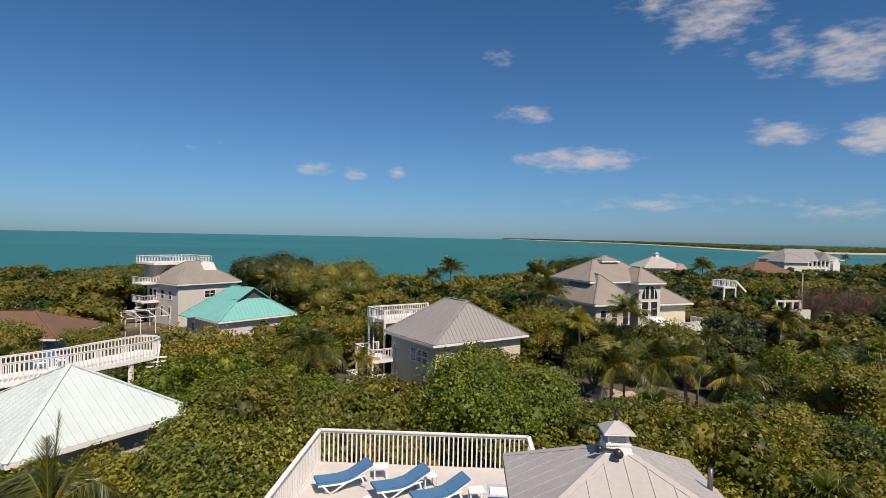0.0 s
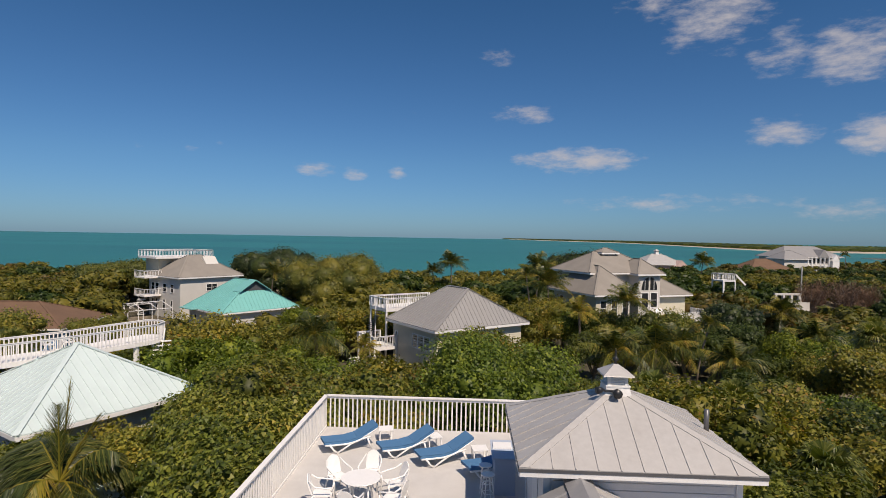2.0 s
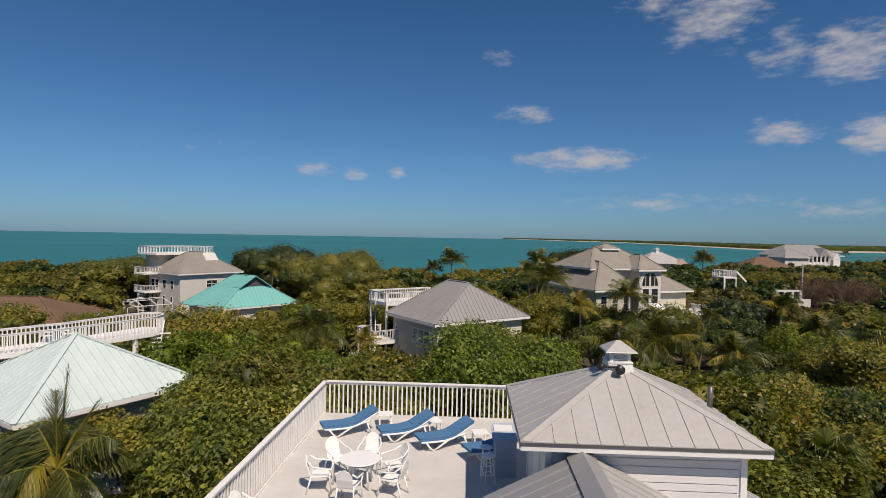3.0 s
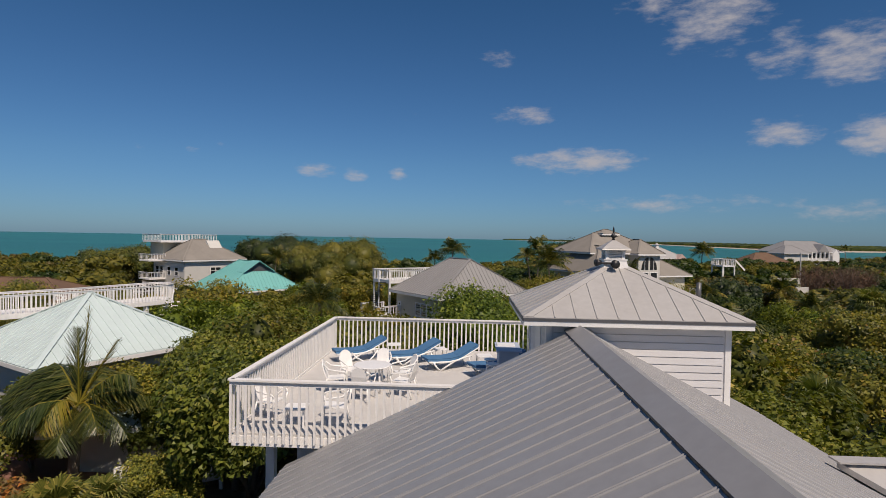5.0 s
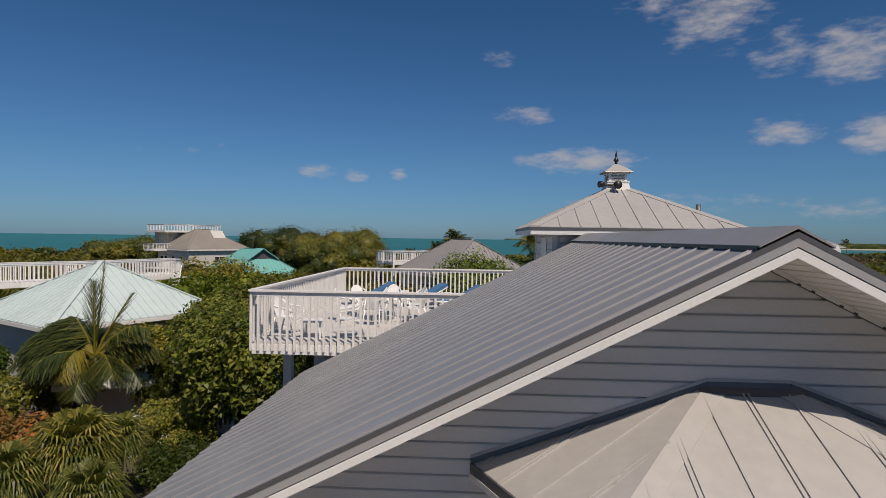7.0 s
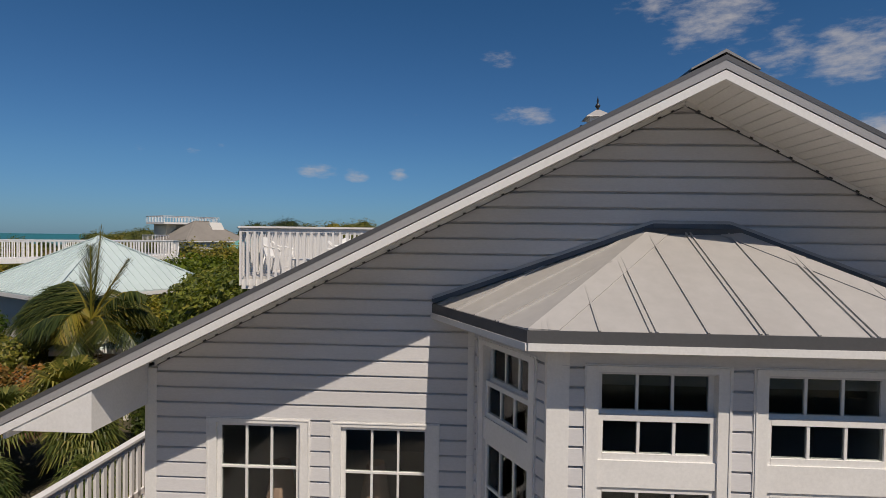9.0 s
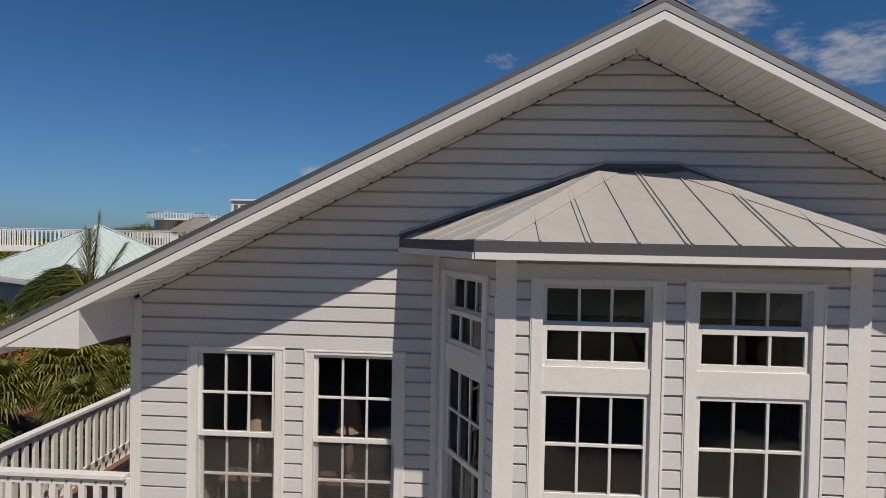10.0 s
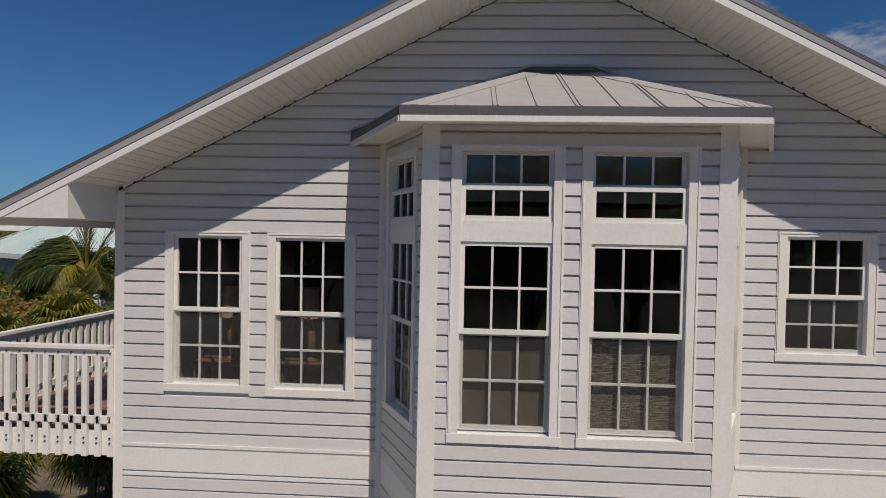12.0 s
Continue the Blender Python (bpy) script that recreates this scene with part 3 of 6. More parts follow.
# roof: two metal slopes with seams, cap, soffit and fascia
Y0, YL, YR = -0.85, 6.95, 11.9
EL, ER = -3.86, 8.22
# left slope darker than the right: its shading is in the colour
roof = part("roof", Shape().prism([(RX, Y0, RZ), (EL, Y0, roof_z(EL)), (EL, Y0, roof_z(EL) - 0.1), (RX, Y0, RZ - 0.1)], (0, YL - Y0, 0)), M_ROOF_SHADED, house, "grey standing-seam metal roof")
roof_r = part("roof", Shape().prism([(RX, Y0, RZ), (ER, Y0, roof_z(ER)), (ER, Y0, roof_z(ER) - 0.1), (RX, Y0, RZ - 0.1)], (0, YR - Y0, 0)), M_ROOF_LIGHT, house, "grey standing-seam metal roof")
for sgn, parent_roof, e, yend in ((-1, roof, EL, YL), (1, roof_r, ER, YR)):
    y, row = -0.747, 0
    nrm = Vector((sgn * SL, 0, 1)).normalized()
    while y < yend - 0.05:
        for dy in ((-0.02, 0.02) if row % 2 == 0 else (0.0,)):
            p0, p1 = Vector((RX + sgn * 0.2, y + dy, roof_z(RX + 0.2))), Vector((e, y + dy, roof_z(e)))
            ring = [p0 + Vector((0, -0.015, 0)), p0 + Vector((0, 0.015, 0)), p0 + Vector((0, 0.006, 0)) + nrm * 0.015, p0 + Vector((0, -0.006, 0)) + nrm * 0.015]
            part("rib", Shape().prism(ring, p1 - p0), M_ROOF_SHADED, parent_roof)
        y += 0.335
        row += 1
    part("ridge_closure", Shape().beam((RX + sgn * 0.262, Y0 + 0.02, roof_z(RX + 0.262) + 0.018), (RX + sgn * 0.262, min(yend, 7.25), roof_z(RX + 0.262) + 0.018), 0.02, 0.034, (0, 0, 1)), M_BLACK, parent_roof)
cap = Shape()
for sgn in (-1, 1):
    cap.prism([(RX, Y0 - 0.02, RZ + 0.06), (RX + sgn * 0.27, Y0 - 0.02, roof_z(RX + 0.27) + 0.044), (RX + sgn * 0.27, Y0 - 0.02, roof_z(RX + 0.27) + 0.030), (RX, Y0 - 0.02, RZ + 0.035)], (0, 7.27 - Y0, 0))
part("ridge_cap", cap, M_ROOF_SHADED, house, "bent grey metal ridge flashing")
for sgn, e in ((-1, EL), (1, ER)):
    zt = roof_z(e)
    part("rake_flashing", Shape().prism([(RX, Y0 - 0.03, RZ + 0.012), (e, Y0 - 0.03, zt + 0.012), (e, Y0 - 0.03, zt - 0.03), (RX, Y0 - 0.03, RZ - 0.03)], (0, 0.03, 0)), M_FLASH, house, "dark grey metal drip edge")
    part("rake_trim", Shape().prism([(RX, Y0 - 0.027, RZ - 0.03), (e, Y0 - 0.027, zt - 0.03), (e, Y0 - 0.027, zt - 0.098), (RX, Y0 - 0.027, RZ - 0.098)], (0, 0.027, 0)), M_RAKE, house, "pale grey metal rake trim")
    part("fascia", Shape().prism([(RX, Y0 - 0.022, RZ - 0.108), (e, Y0 - 0.022, zt - 0.108), (e, Y0 - 0.022, zt - 0.18), (RX, Y0 - 0.022, RZ - 0.18)], (0, 0.04, 0)), M_TRIM, house)
    part("eave_fascia", Shape().box(min(e, e - sgn * 0.03), max(e, e - sgn * 0.03), Y0 + 0.02, YL if sgn < 0 else YR, zt - 0.22, zt - 0.02), M_TRIM, house)
    w = XL if sgn < 0 else XR
    part("soffit", Shape().prism([(RX, Y0 + 0.018, RZ - 0.145), (w, Y0 + 0.018, roof_z(w) - 0.145), (w, Y0 + 0.018, roof_z(w) - 0.115), (RX, Y0 + 0.018, RZ - 0.115)], (0, -Y0 - 0.018, 0)), M_SOFFIT, house)
    for k in range(1, 52):
        xs = RX + sgn * k * 0.1
        deep = 0.006 if k % 3 == 0 else 0.003
        part("soffit_bead", Shape().box(xs - 0.004, xs + 0.004, Y0 + 0.02, -0.01, roof_z(xs) - 0.146 - deep, roof_z(xs) - 0.142), M_SOFFIT, house)
    part("eave_soffit", Shape().box(min(e, w), max(e, w), Y0 + 0.02, YL if sgn < 0 else YR, zt - 0.13, zt - 0.10), M_SOFFIT, house)
    part("eave_return", Shape().prism([(w - sgn * 0.008, Y0 - 0.012, roof_z(w) - 0.145), (e, Y0 - 0.012, zt - 0.1), (e, Y0 - 0.012, zt - 0.137), (w - sgn * 0.008, Y0 - 0.012, zt - 0.137)], (0, 0.03, 0)), M_TRIM, house)
    ws = w - sgn * 0.004
    part("eave_return", Shape().prism([(ws, Y0 + 0.019, roof_z(w) - 0.14), (ws, -0.002, roof_z(w) - 0.14), (ws, -0.002, zt - 0.134), (ws, Y0 + 0.019, zt - 0.134)], (sgn * 0.02, 0, 0)), M_TRIM, house)

# windows of the gable wall
for W in (W1, W2):
    h = W[3] - W[2]
    window_unit(house, pose(W[0], -0.005, W[2]), W[1] - W[0], h, [(0.085, 0.99, 3, 2, 0.045), (0.97, h - 0.05, 3, 2, 0.0)])
h = W3[3] - W3[2]
window_unit(house, pose(W3[0], -0.005, W3[2]), W3[1] - W3[0], h, [(0.085, 0.735, 3, 2, 0.045), (0.715, h - 0.05, 3, 2, 0.0)])

# bay: three walls, windows, roof
BA, BB, BC, BD = Vector((0.23, 0, 0)), Vector((0.83, -1.16, 0)), Vector((3.69, -1.16, 0)), Vector((4.32, 0, 0))
for a, b, nm in ((BA, BB, "l"), (BB, BC, "f"), (BC, BD, "r")):
    L = (b - a).length
    ang = math.degrees(math.atan2(b.y - a.y, b.x - a.x))
    m = pose(a.x, a.y, 0, 0, 0, ang)
    if nm == "f":
        xs = [(0.22, 1.315), (1.47, 2.58)]
    else:
        xs = [(0.13, L - 0.20)] if nm == "l" else [(0.20, L - 0.13)]
    opens = [(x0, x1, 3.715, 6.61) for x0, x1 in xs]
    bw = new("bay_wall")
    bw.parent, bw.matrix_basis = house, m
    part("bay_wall_core", wall_cells(Shape(), 0.02, L - 0.02, 0, 6.85, 0.0, 0.12, [inner(o) for o in opens]), M_SIDING, bw)
    siding(bw, pose(0, 0, 0), 0.345, 2.782, lambda z: (0.05, L - 0.05), [], M_SIDING)
    siding(bw, pose(0, 0, 0), 3.087 if nm != "f" else 2.782, 6.82, lambda z: (0.05, L - 0.05), opens, M_SIDING)
    if nm != "f":
        part("belt_board", Shape().box(0.05, L - 0.05, -0.03, 0, 2.782, 3.087), M_TRIM, bw)
    for x0, x1 in xs:
        h = 2.895
        window_unit(house, m @ pose(x0, -0.005, 3.715), x1 - x0, h,
                    [(0.10, 1.075, 3, 2, 0.045), (1.055, 1.955, 3, 2, 0.0), (2.16, 2.50, 3, 1, 0.0), (2.48, h - 0.05, 3, 1, 0.045)], shade=(0.1, 1.05, M_PLAINSHADE if x0 < 1 else M_FABRIC) if nm == "f" else None)
for p, tw in ((BB, 0.02), (BC, -0.02)):
    part("corner_post", Shape().box(p.x - 0.085 + tw, p.x + 0.085 + tw, p.y - 0.035, p.y + 0.13, 0, 6.83), M_TRIM, house)
part("corner_board", Shape().box(BA.x - 0.07, BA.x + 0.01, -0.035, 0.02, 2.6, 6.9), M_TRIM, house)
part("corner_board", Shape().box(BD.x - 0.01, BD.x + 0.07, -0.035, 0.02, 2.6, 6.9), M_TRIM, house)
bay_roof = new("bay_roof")
bay_roof.parent = house
EZ = 6.90
E0, E1, E2, E3 = (-0.19, -0.01, EZ), (0.585, -1.5, EZ), (3.885, -1.5, EZ), (4.66, -0.01, EZ)
T0, T1 = (1.90, -0.01, 7.66), (2.62, -0.01, 7.66)
faces = [(E0, E1, T0), (E1, E2, T1, T0), (E2, E3, T1)]
br = Shape().add([E0, E1, E2, E3, T0, T1, *[(q[0], q[1], q[2] - 0.05) for q in (E0, E1, E2, E3)]], [(0, 1, 4), (1, 2, 5, 4), (2, 3, 5), (0, 6, 7, 1), (1, 7, 8, 2), (2, 8, 9, 3), (6, 9, 8, 7), (0, 4, 5, 3, 9, 6)])
part("roof_panel", br, M_ROOF_LIGHT, bay_roof, "pale grey metal bay roof")
for fc in faces:
    for row, (a, b, nrm) in enumerate(face_seams(None, fc, 0.373, start=-0.06)):
        across = (b - a).cross(nrm).normalized()
        for off in ((-0.022, 0.022) if row % 2 == len(fc) % 2 else (0.0,)):
            part("seam", Shape().beam(a - nrm * 0.011 + across * off, b - nrm * 0.011 + across * off, 0.016, 0.014, nrm), M_ROOF_LIGHT, bay_roof)
part("hip_cap", hip_fold(E1, T0, E0, E2, 0.17, 0.008), M_ROOF_LIGHT, bay_roof)
part("hip_cap", hip_fold(E2, T1, E1, E3, 0.17, 0.008), M_ROOF_LIGHT, bay_roof)
for a, b in ((E0, E1), (E1, E2), (E2, E3)):
    a, b = Vector(a), Vector(b)
    d = (b - a).normalized()
    part("drip_edge", Shape().beam(a + Vector((0, 0, -0.042)) - d * 0.01, b + Vector((0, 0, -0.042)) + d * 0.01, 0.03, 0.09), M_FLASH, bay_roof)
    part("fascia", Shape().beam(a + Vector((0, 0, -0.114)), b + Vector((0, 0, -0.114)), 0.045, 0.054), M_TRIM, bay_roof)
part("ridge_flashing", Shape().add([(1.84, -0.02, 7.69), (2.68, -0.02, 7.69), (2.74, -0.12, 7.615), (1.79, -0.12, 7.615), (1.84, -0.02, 7.65), (2.68, -0.02, 7.65), (2.74, -0.12, 7.595), (1.79, -0.12, 7.595)], [(0, 3, 2, 1), (4, 5, 6, 7), (0, 1, 5, 4), (1, 2, 6, 5), (2, 3, 7, 6), (3, 0, 4, 7)]), M_FLASH, bay_roof)
part("soffit", Shape().prism([(E0[0], 0, 6.80), (0.6, -1.48, 6.80), (3.87, -1.48, 6.80), (E3[0], 0, 6.80)], (0, 0, 0.03)), M_SOFFIT, bay_roof)
fl = [Vector(q) for q in (E0, T0, T1, E3)]
for a, b in zip(fl, fl[1:]):
    part("wall_flashing", Shape().beam(a + Vector((0, -0.012, 0.02)), b + Vector((0, -0.012, 0.02)), 0.05, 0.06, (0, -1, 0.3)), M_FLASH, bay_roof)
    part("flashing_trim", Shape().beam(a + Vector((0, -0.02, 0.06)), b + Vector((0, -0.02, 0.06)), 0.03, 0.025, (0, -1, 0.3)), M_ROOF_LIGHT, bay_roof)

# room behind the windows
room = Shape().box(XL + 0.2, XR - 0.2, 6.2, 6.3, 3.0, 6.1).box(XL + 0.2, XR - 0.2, 0.3, 6.2, 2.9, 3.02).box(XL + 0.2, XR - 0.2, 0.3, 6.2, 6.0, 6.1)
part("room_shell", room, M_DARK, house)
part("bay_ceiling", Shape().prism([(0.35, 0.2, 6.72), (0.9, -1.0, 6.72), (3.6, -1.0, 6.72), (4.2, 0.2, 6.72)], (0, 0, 0.04)), M_DARK, house)

# right wing's lower roof
wing = new("wing_roof")
wing.parent = house
part("roof_panel", Shape().add([(6.15, 5.1, 7.16), (13.0, 5.1, 7.16), (13.0, 2.6, 5.9), (8.6, 2.6, 5.9), (13.0, 7.6, 5.9), (8.6, 7.6, 5.9), (13, 5.1, 7.06), (13, 2.6, 5.8), (13, 7.6, 5.8), (8.6, 2.6, 5.8), (8.6, 7.6, 5.8), (6.15, 5.1, 7.06)],
                               [(0, 3, 2, 1), (0, 1, 4, 5), (1, 2, 7, 6), (1, 6, 8, 4), (3, 9, 7, 2), (5, 4, 8, 10), (0, 11, 9, 3), (0, 5, 10, 11), (11, 6, 7, 9), (11, 10, 8, 6)]), M_ROOF_LIGHT, wing, "pale grey metal roof")
for fc in ([(8.6, 2.6, 5.9), (13, 2.6, 5.9), (13, 5.1, 7.16), (6.2, 5.1, 7.16)],):
    for a, b, nrm in face_seams(None, fc, 0.43):
        part("seam", Shape().beam(a, b, 0.03, 0.032, nrm), M_ROOF_LIGHT, wing)
part("ridge_cap", Shape().beam((6.1, 5.1, 7.19), (13.0, 5.1, 7.19), 0.3, 0.03), M_ROOF_LIGHT, wing)
part("wing_wall", Shape().box(7.4, 12.6, 3.0, 7.2, 0, 5.95), M_SIDING, house)

# tower with hip roof and cupola
TX0, TX1, TY0, TY1 = 1.60, 5.26, 7.18, 10.34
tower = part("tower_wall", Shape().box(TX0, TX1, TY0, TY1, 4.0, 9.08), M_SIDING, house)
siding(tower, pose(0, TY0, 0), 6.6, 9.06, lambda z: (TX0 + 0.1, TX1 - 0.1), [], M_SIDING)
siding(tower, pose(TX0, TY1, 0, 0, 0, -90), 6.9, 9.06, lambda z: (0.1, TY1 - TY0 - 0.1), [(1.2, 2.2, 6.9, 9.0)], M_SIDING)
for x, y in ((TX0, TY0), (TX1, TY0), (TX0, TY1), (TX1, TY1)):
    part("corner_board", Shape().box(x - 0.06, x + 0.06, y - 0.03 if y == TY0 else y - 0.09, y + 0.09 if y == TY0 else y + 0.03, 4.5, 9.06), M_TRIM, tower)
part("tower_door", Shape().box(TX0 - 0.04, TX0 + 0.05, TY1 - 2.15, TY1 - 1.25, 6.93, 8.98), M_TRIM, tower)
TE = (1.04, 5.63, 6.84, 10.78)
tz, ta = 9.22, 10.32
tcx, tcy = (TE[0] + TE[1]) / 2, (TE[2] + TE[3]) / 2
tower_roof = new("tower_roof")
tower_roof.parent = house
c4 = [(TE[0], TE[2], tz), (TE[1], TE[2], tz), (TE[1], TE[3], tz), (TE[0], TE[3], tz)]
apex = (tcx, tcy, ta)
for i in range(4):
    a, b = c4[i], c4[(i + 1) % 4]
    part("roof_panel", Shape().add([a, b, apex, (a[0], a[1], a[2] - 0.04), (b[0], b[1], b[2] - 0.04), (tcx, tcy, ta - 0.04)], [(0, 1, 2), (3, 5, 4), (0, 3, 4, 1), (1, 4, 5, 2), (2, 5, 3, 0)]), M_ROOF_LIGHT, tower_roof)
    for p, q, nrm in face_seams(None, [a, b, apex], 0.425):
        part("seam", Shape().beam(p - nrm * 0.009, q - nrm * 0.009, 0.02, 0.018, nrm), M_ROOF_LIGHT, tower_roof)
    part("hip_cap", hip_fold(a, apex, c4[i - 1], b, 0.12), M_ROOF_LIGHT, tower_roof)
    av, bv = Vector(a), Vector(b)
    part("drip_edge", Shape().beam(av + Vector((0, 0, -0.045)), bv + Vector((0, 0, -0.045)), 0.03, 0.06), M_FLASH, tower_roof)
    k = Vector((tcx, tcy, av.z))
    part("fascia", Shape().beam(av + (k - av) * 0.006 + Vector((0, 0, -0.12)), bv + (k - bv) * 0.006 + Vector((0, 0, -0.12)), 0.03, 0.10), M_TRIM, tower_roof)
part("soffit", Shape().box(TE[0] + 0.03, TE[1] - 0.03, TE[2] + 0.03, TE[3] - 0.03, 9.07, 9.10), M_SOFFIT, tower_roof)
part("vent_pipe", Shape().tube([(5.30, 8.8, 9.3), (5.30, 8.8, 9.85)], 0.055, 12), M_FLASH, tower_roof, "grey plumbing vent pipe", smooth=True)

cupola = new("cupola")
cupola.parent = house
cupola.matrix_basis = pose(tcx - 0.03, tcy, 10.10)


def frustum(s, r0, r1, z0, z1):
    return s.add([(-r0, -r0, z0), (r0, -r0, z0), (r0, r0, z0), (-r0, r0, z0), (-r1, -r1, z1), (r1, -r1, z1), (r1, r1, z1), (-r1, r1, z1)],
                 [(0, 3, 2, 1), (4, 5, 6, 7), (0, 1, 5, 4), (1, 2, 6, 5), (2, 3, 7, 6), (3, 0, 4, 7)])


part("base", frustum(Shape(), 0.32, 0.25, -0.1, 0.24), M_TRIM, cupola)
part("sill_moulding", Shape().box(-0.265, 0.265, -0.265, 0.265, 0.24, 0.275), M_TRIM, cupola)
part("core", Shape().box(-0.15, 0.15, -0.15, 0.15, 0.275, 0.47), M_DARK, cupola)
for i in range(4):
    r = pose(0, 0, 0, 0, 0, 90 * i)
    s = Shape().box(-0.22, -0.155, -0.22, -0.155, 0.275, 0.47, r)
    part("corner_post", s, M_TRIM, cupola)
    for k in range(5):
        part("louver", Shape().box(-0.155, 0.155, -0.03, 0.012, -0.006, 0.006, r @ pose(0, -0.185, 0.3 + k * 0.037, 35)), M_TRIM, cupola)
part("frieze", Shape().box(-0.24, 0.24, -0.24, 0.24, 0.455, 0.485), M_TRIM, cupola)
part("cupola_roof", frustum(frustum(Shape(), 0.335, 0.32, 0.485, 0.51), 0.325, 0.04, 0.51, 0.71), M_ROOF_LIGHT, cupola, "small pale metal hip roof")
part("finial", Shape().lathe(0, 0, [(0.05, 0.70), (0.025, 0.75), (0.06, 0.79), (0.065, 0.82), (0.03, 0.86), (0.018, 0.9), (0.03, 0.93), (0.008, 1.02), (0.002, 1.06)], 14), M_BLACK, cupola, "dark metal finial", smooth=True)
flood = new("floodlight")
flood.parent = house
flood.matrix_basis = pose(tcx - 0.16, tcy - 0.38, 10.16)
part("lamp_head", Shape().tube([(0.06, 0.02, 0.12), (0.06, -0.03, 0.115), (0.06, -0.14, 0.10)], [0.05, 0.085, 0.1], 14), M_BLACK, flood, "black round floodlight", smooth=True)
part("bracket", Shape().tube([(0.06, 0.06, 0.1), (0.06, 0.1, 0.05)], 0.02, 8).tube([(-0.22, 0.1, 0.12), (0.06, 0.06, 0.12)], 0.025, 8), M_BLACK, flood)
part("lamp_head", Shape().tube([(-0.2, 0.12, 0.13), (-0.26, 0.09, 0.13), (-0.34, 0.06, 0.125)], [0.04, 0.07, 0.08], 14), M_BLACK, flood, smooth=True)

# rear block under the roof deck
part("rear_wall", Shape().box(-3.75, 7.3, 7.4, 15.6, 0, 6.4), M_SIDING, house)

# ---- roof deck and side balcony ----
DZ = 6.6
deck = thing("roof_deck", pose(0, 0, 0), "white-railed roof terrace with sand-coloured floor", "deck")
DX0, DX1, DY0, DY1 = -5.0, 2.3, 7.02, 16.18
dk = Shape().box(DX0, TX0 - 0.01, DY0, DY1, DZ - 0.06, DZ).box(TX0 - 0.01, DX1, TY1 + 0.1, DY1, DZ - 0.06, DZ)
part("floor", dk, M_DECK, deck, "sand-coloured coated deck floor")
part("rim_joist", Shape().box(DX0 - 0.04, DX1, DY0 - 0.02, DY0 + 0.02, DZ - 0.28, DZ - 0.06).box(DX0 - 0.04, DX0, DY0 + 0.02, DY1, DZ - 0.28, DZ - 0.06).box(DX0 - 0.04, DX1, DY1, DY1 + 0.04, DZ - 0.28, DZ - 0.06), M_RAIL, deck)
part("underside", Shape().box(DX0 + 0.02, -3.7, DY0 + 0.05, DY1 - 0.05, DZ - 0.2, DZ - 0.15), M_SOFFIT, deck)
RT = 7.75
railing(deck, [(DX0 - 0.05, DY0 - 0.05), (DX0 - 0.05, DY1 + 0.05), (DX1, DY1 + 0.05), (DX1, TY1 + 0.3)], RT, DZ - 0.2, M_RAIL, gap=0.165)
railing(deck, [(DX0 - 0.05, DY0 - 0.05), (-0.15, DY0 - 0.05)], RT, DZ - 0.2, M_RAIL, gap=0.165)
part("kick_board", Shape().box(DX0 - 0.02, DX0 + 0.01, DY0, DY1 - 0.02, DZ, DZ + 0.07), M_RAIL, deck)
for px, py in ((-4.6, 8.2), (-4.6, 12.2), (-4.6, 15.9)):
    part("post", Shape().box(px - 0.1, px + 0.1, py - 0.1, py + 0.1, 0, DZ - 0.3), M_TRIM, deck)

balcony = thing("side_balcony", pose(0, 0, 0), "white-railed balcony with red-brown boards beside the house", "balcony")
BZ = 3.28
x = -5.0
bm_ = Shape().box(0, 0.135, 0.05, 6.6, 0, 0.03).data("floor_board", M_DECKWOOD)
while x < -3.15:
    part("floor_board", bm_, M_DECKWOOD, balcony, m=pose(x, 0, BZ - 0.03))
    x += 0.143
part("rim_joist", Shape().box(-5.05, -3.07, 0.0, 0.045, BZ - 0.33, BZ - 0.03).box(-5.05, -5.005, 0.045, 6.6, BZ - 0.33, BZ - 0.03), M_RAIL, balcony)
railing(balcony, [(-3.10, -0.03), (-5.07, -0.03)], 4.31, BZ - 0.33, M_RAIL, gap=0.165, w=0.07, cap=0.12, low=BZ + 0.12)
railing(balcony, [(-5.07, -0.03), (-5.07, 6.6)], 4.31, BZ - 0.33, M_RAIL, gap=0.165, w=0.07, cap=0.12, low=BZ + 0.12)
for px, py in ((-4.95, 0.1), (-4.95, 3.4), (-4.95, 6.5)):
    part("post", Shape().box(px - 0.07, px + 0.07, py - 0.07, py + 0.07, 0, BZ - 0.3), M_TRIM, balcony)

bolt_mesh = Shape().tube([(0, 0, 0), (0, -0.012, 0)], 0.012, 8).data("bolt_head", M_FLASH)
for k in range(13):
    bx = -3.10 - 1.97 * k / 12
    for bz in (BZ - 0.10, BZ - 0.16, 4.31 - 0.09):
        part("bolt_head", bolt_mesh, M_FLASH, balcony, m=pose(bx, -0.05, bz))


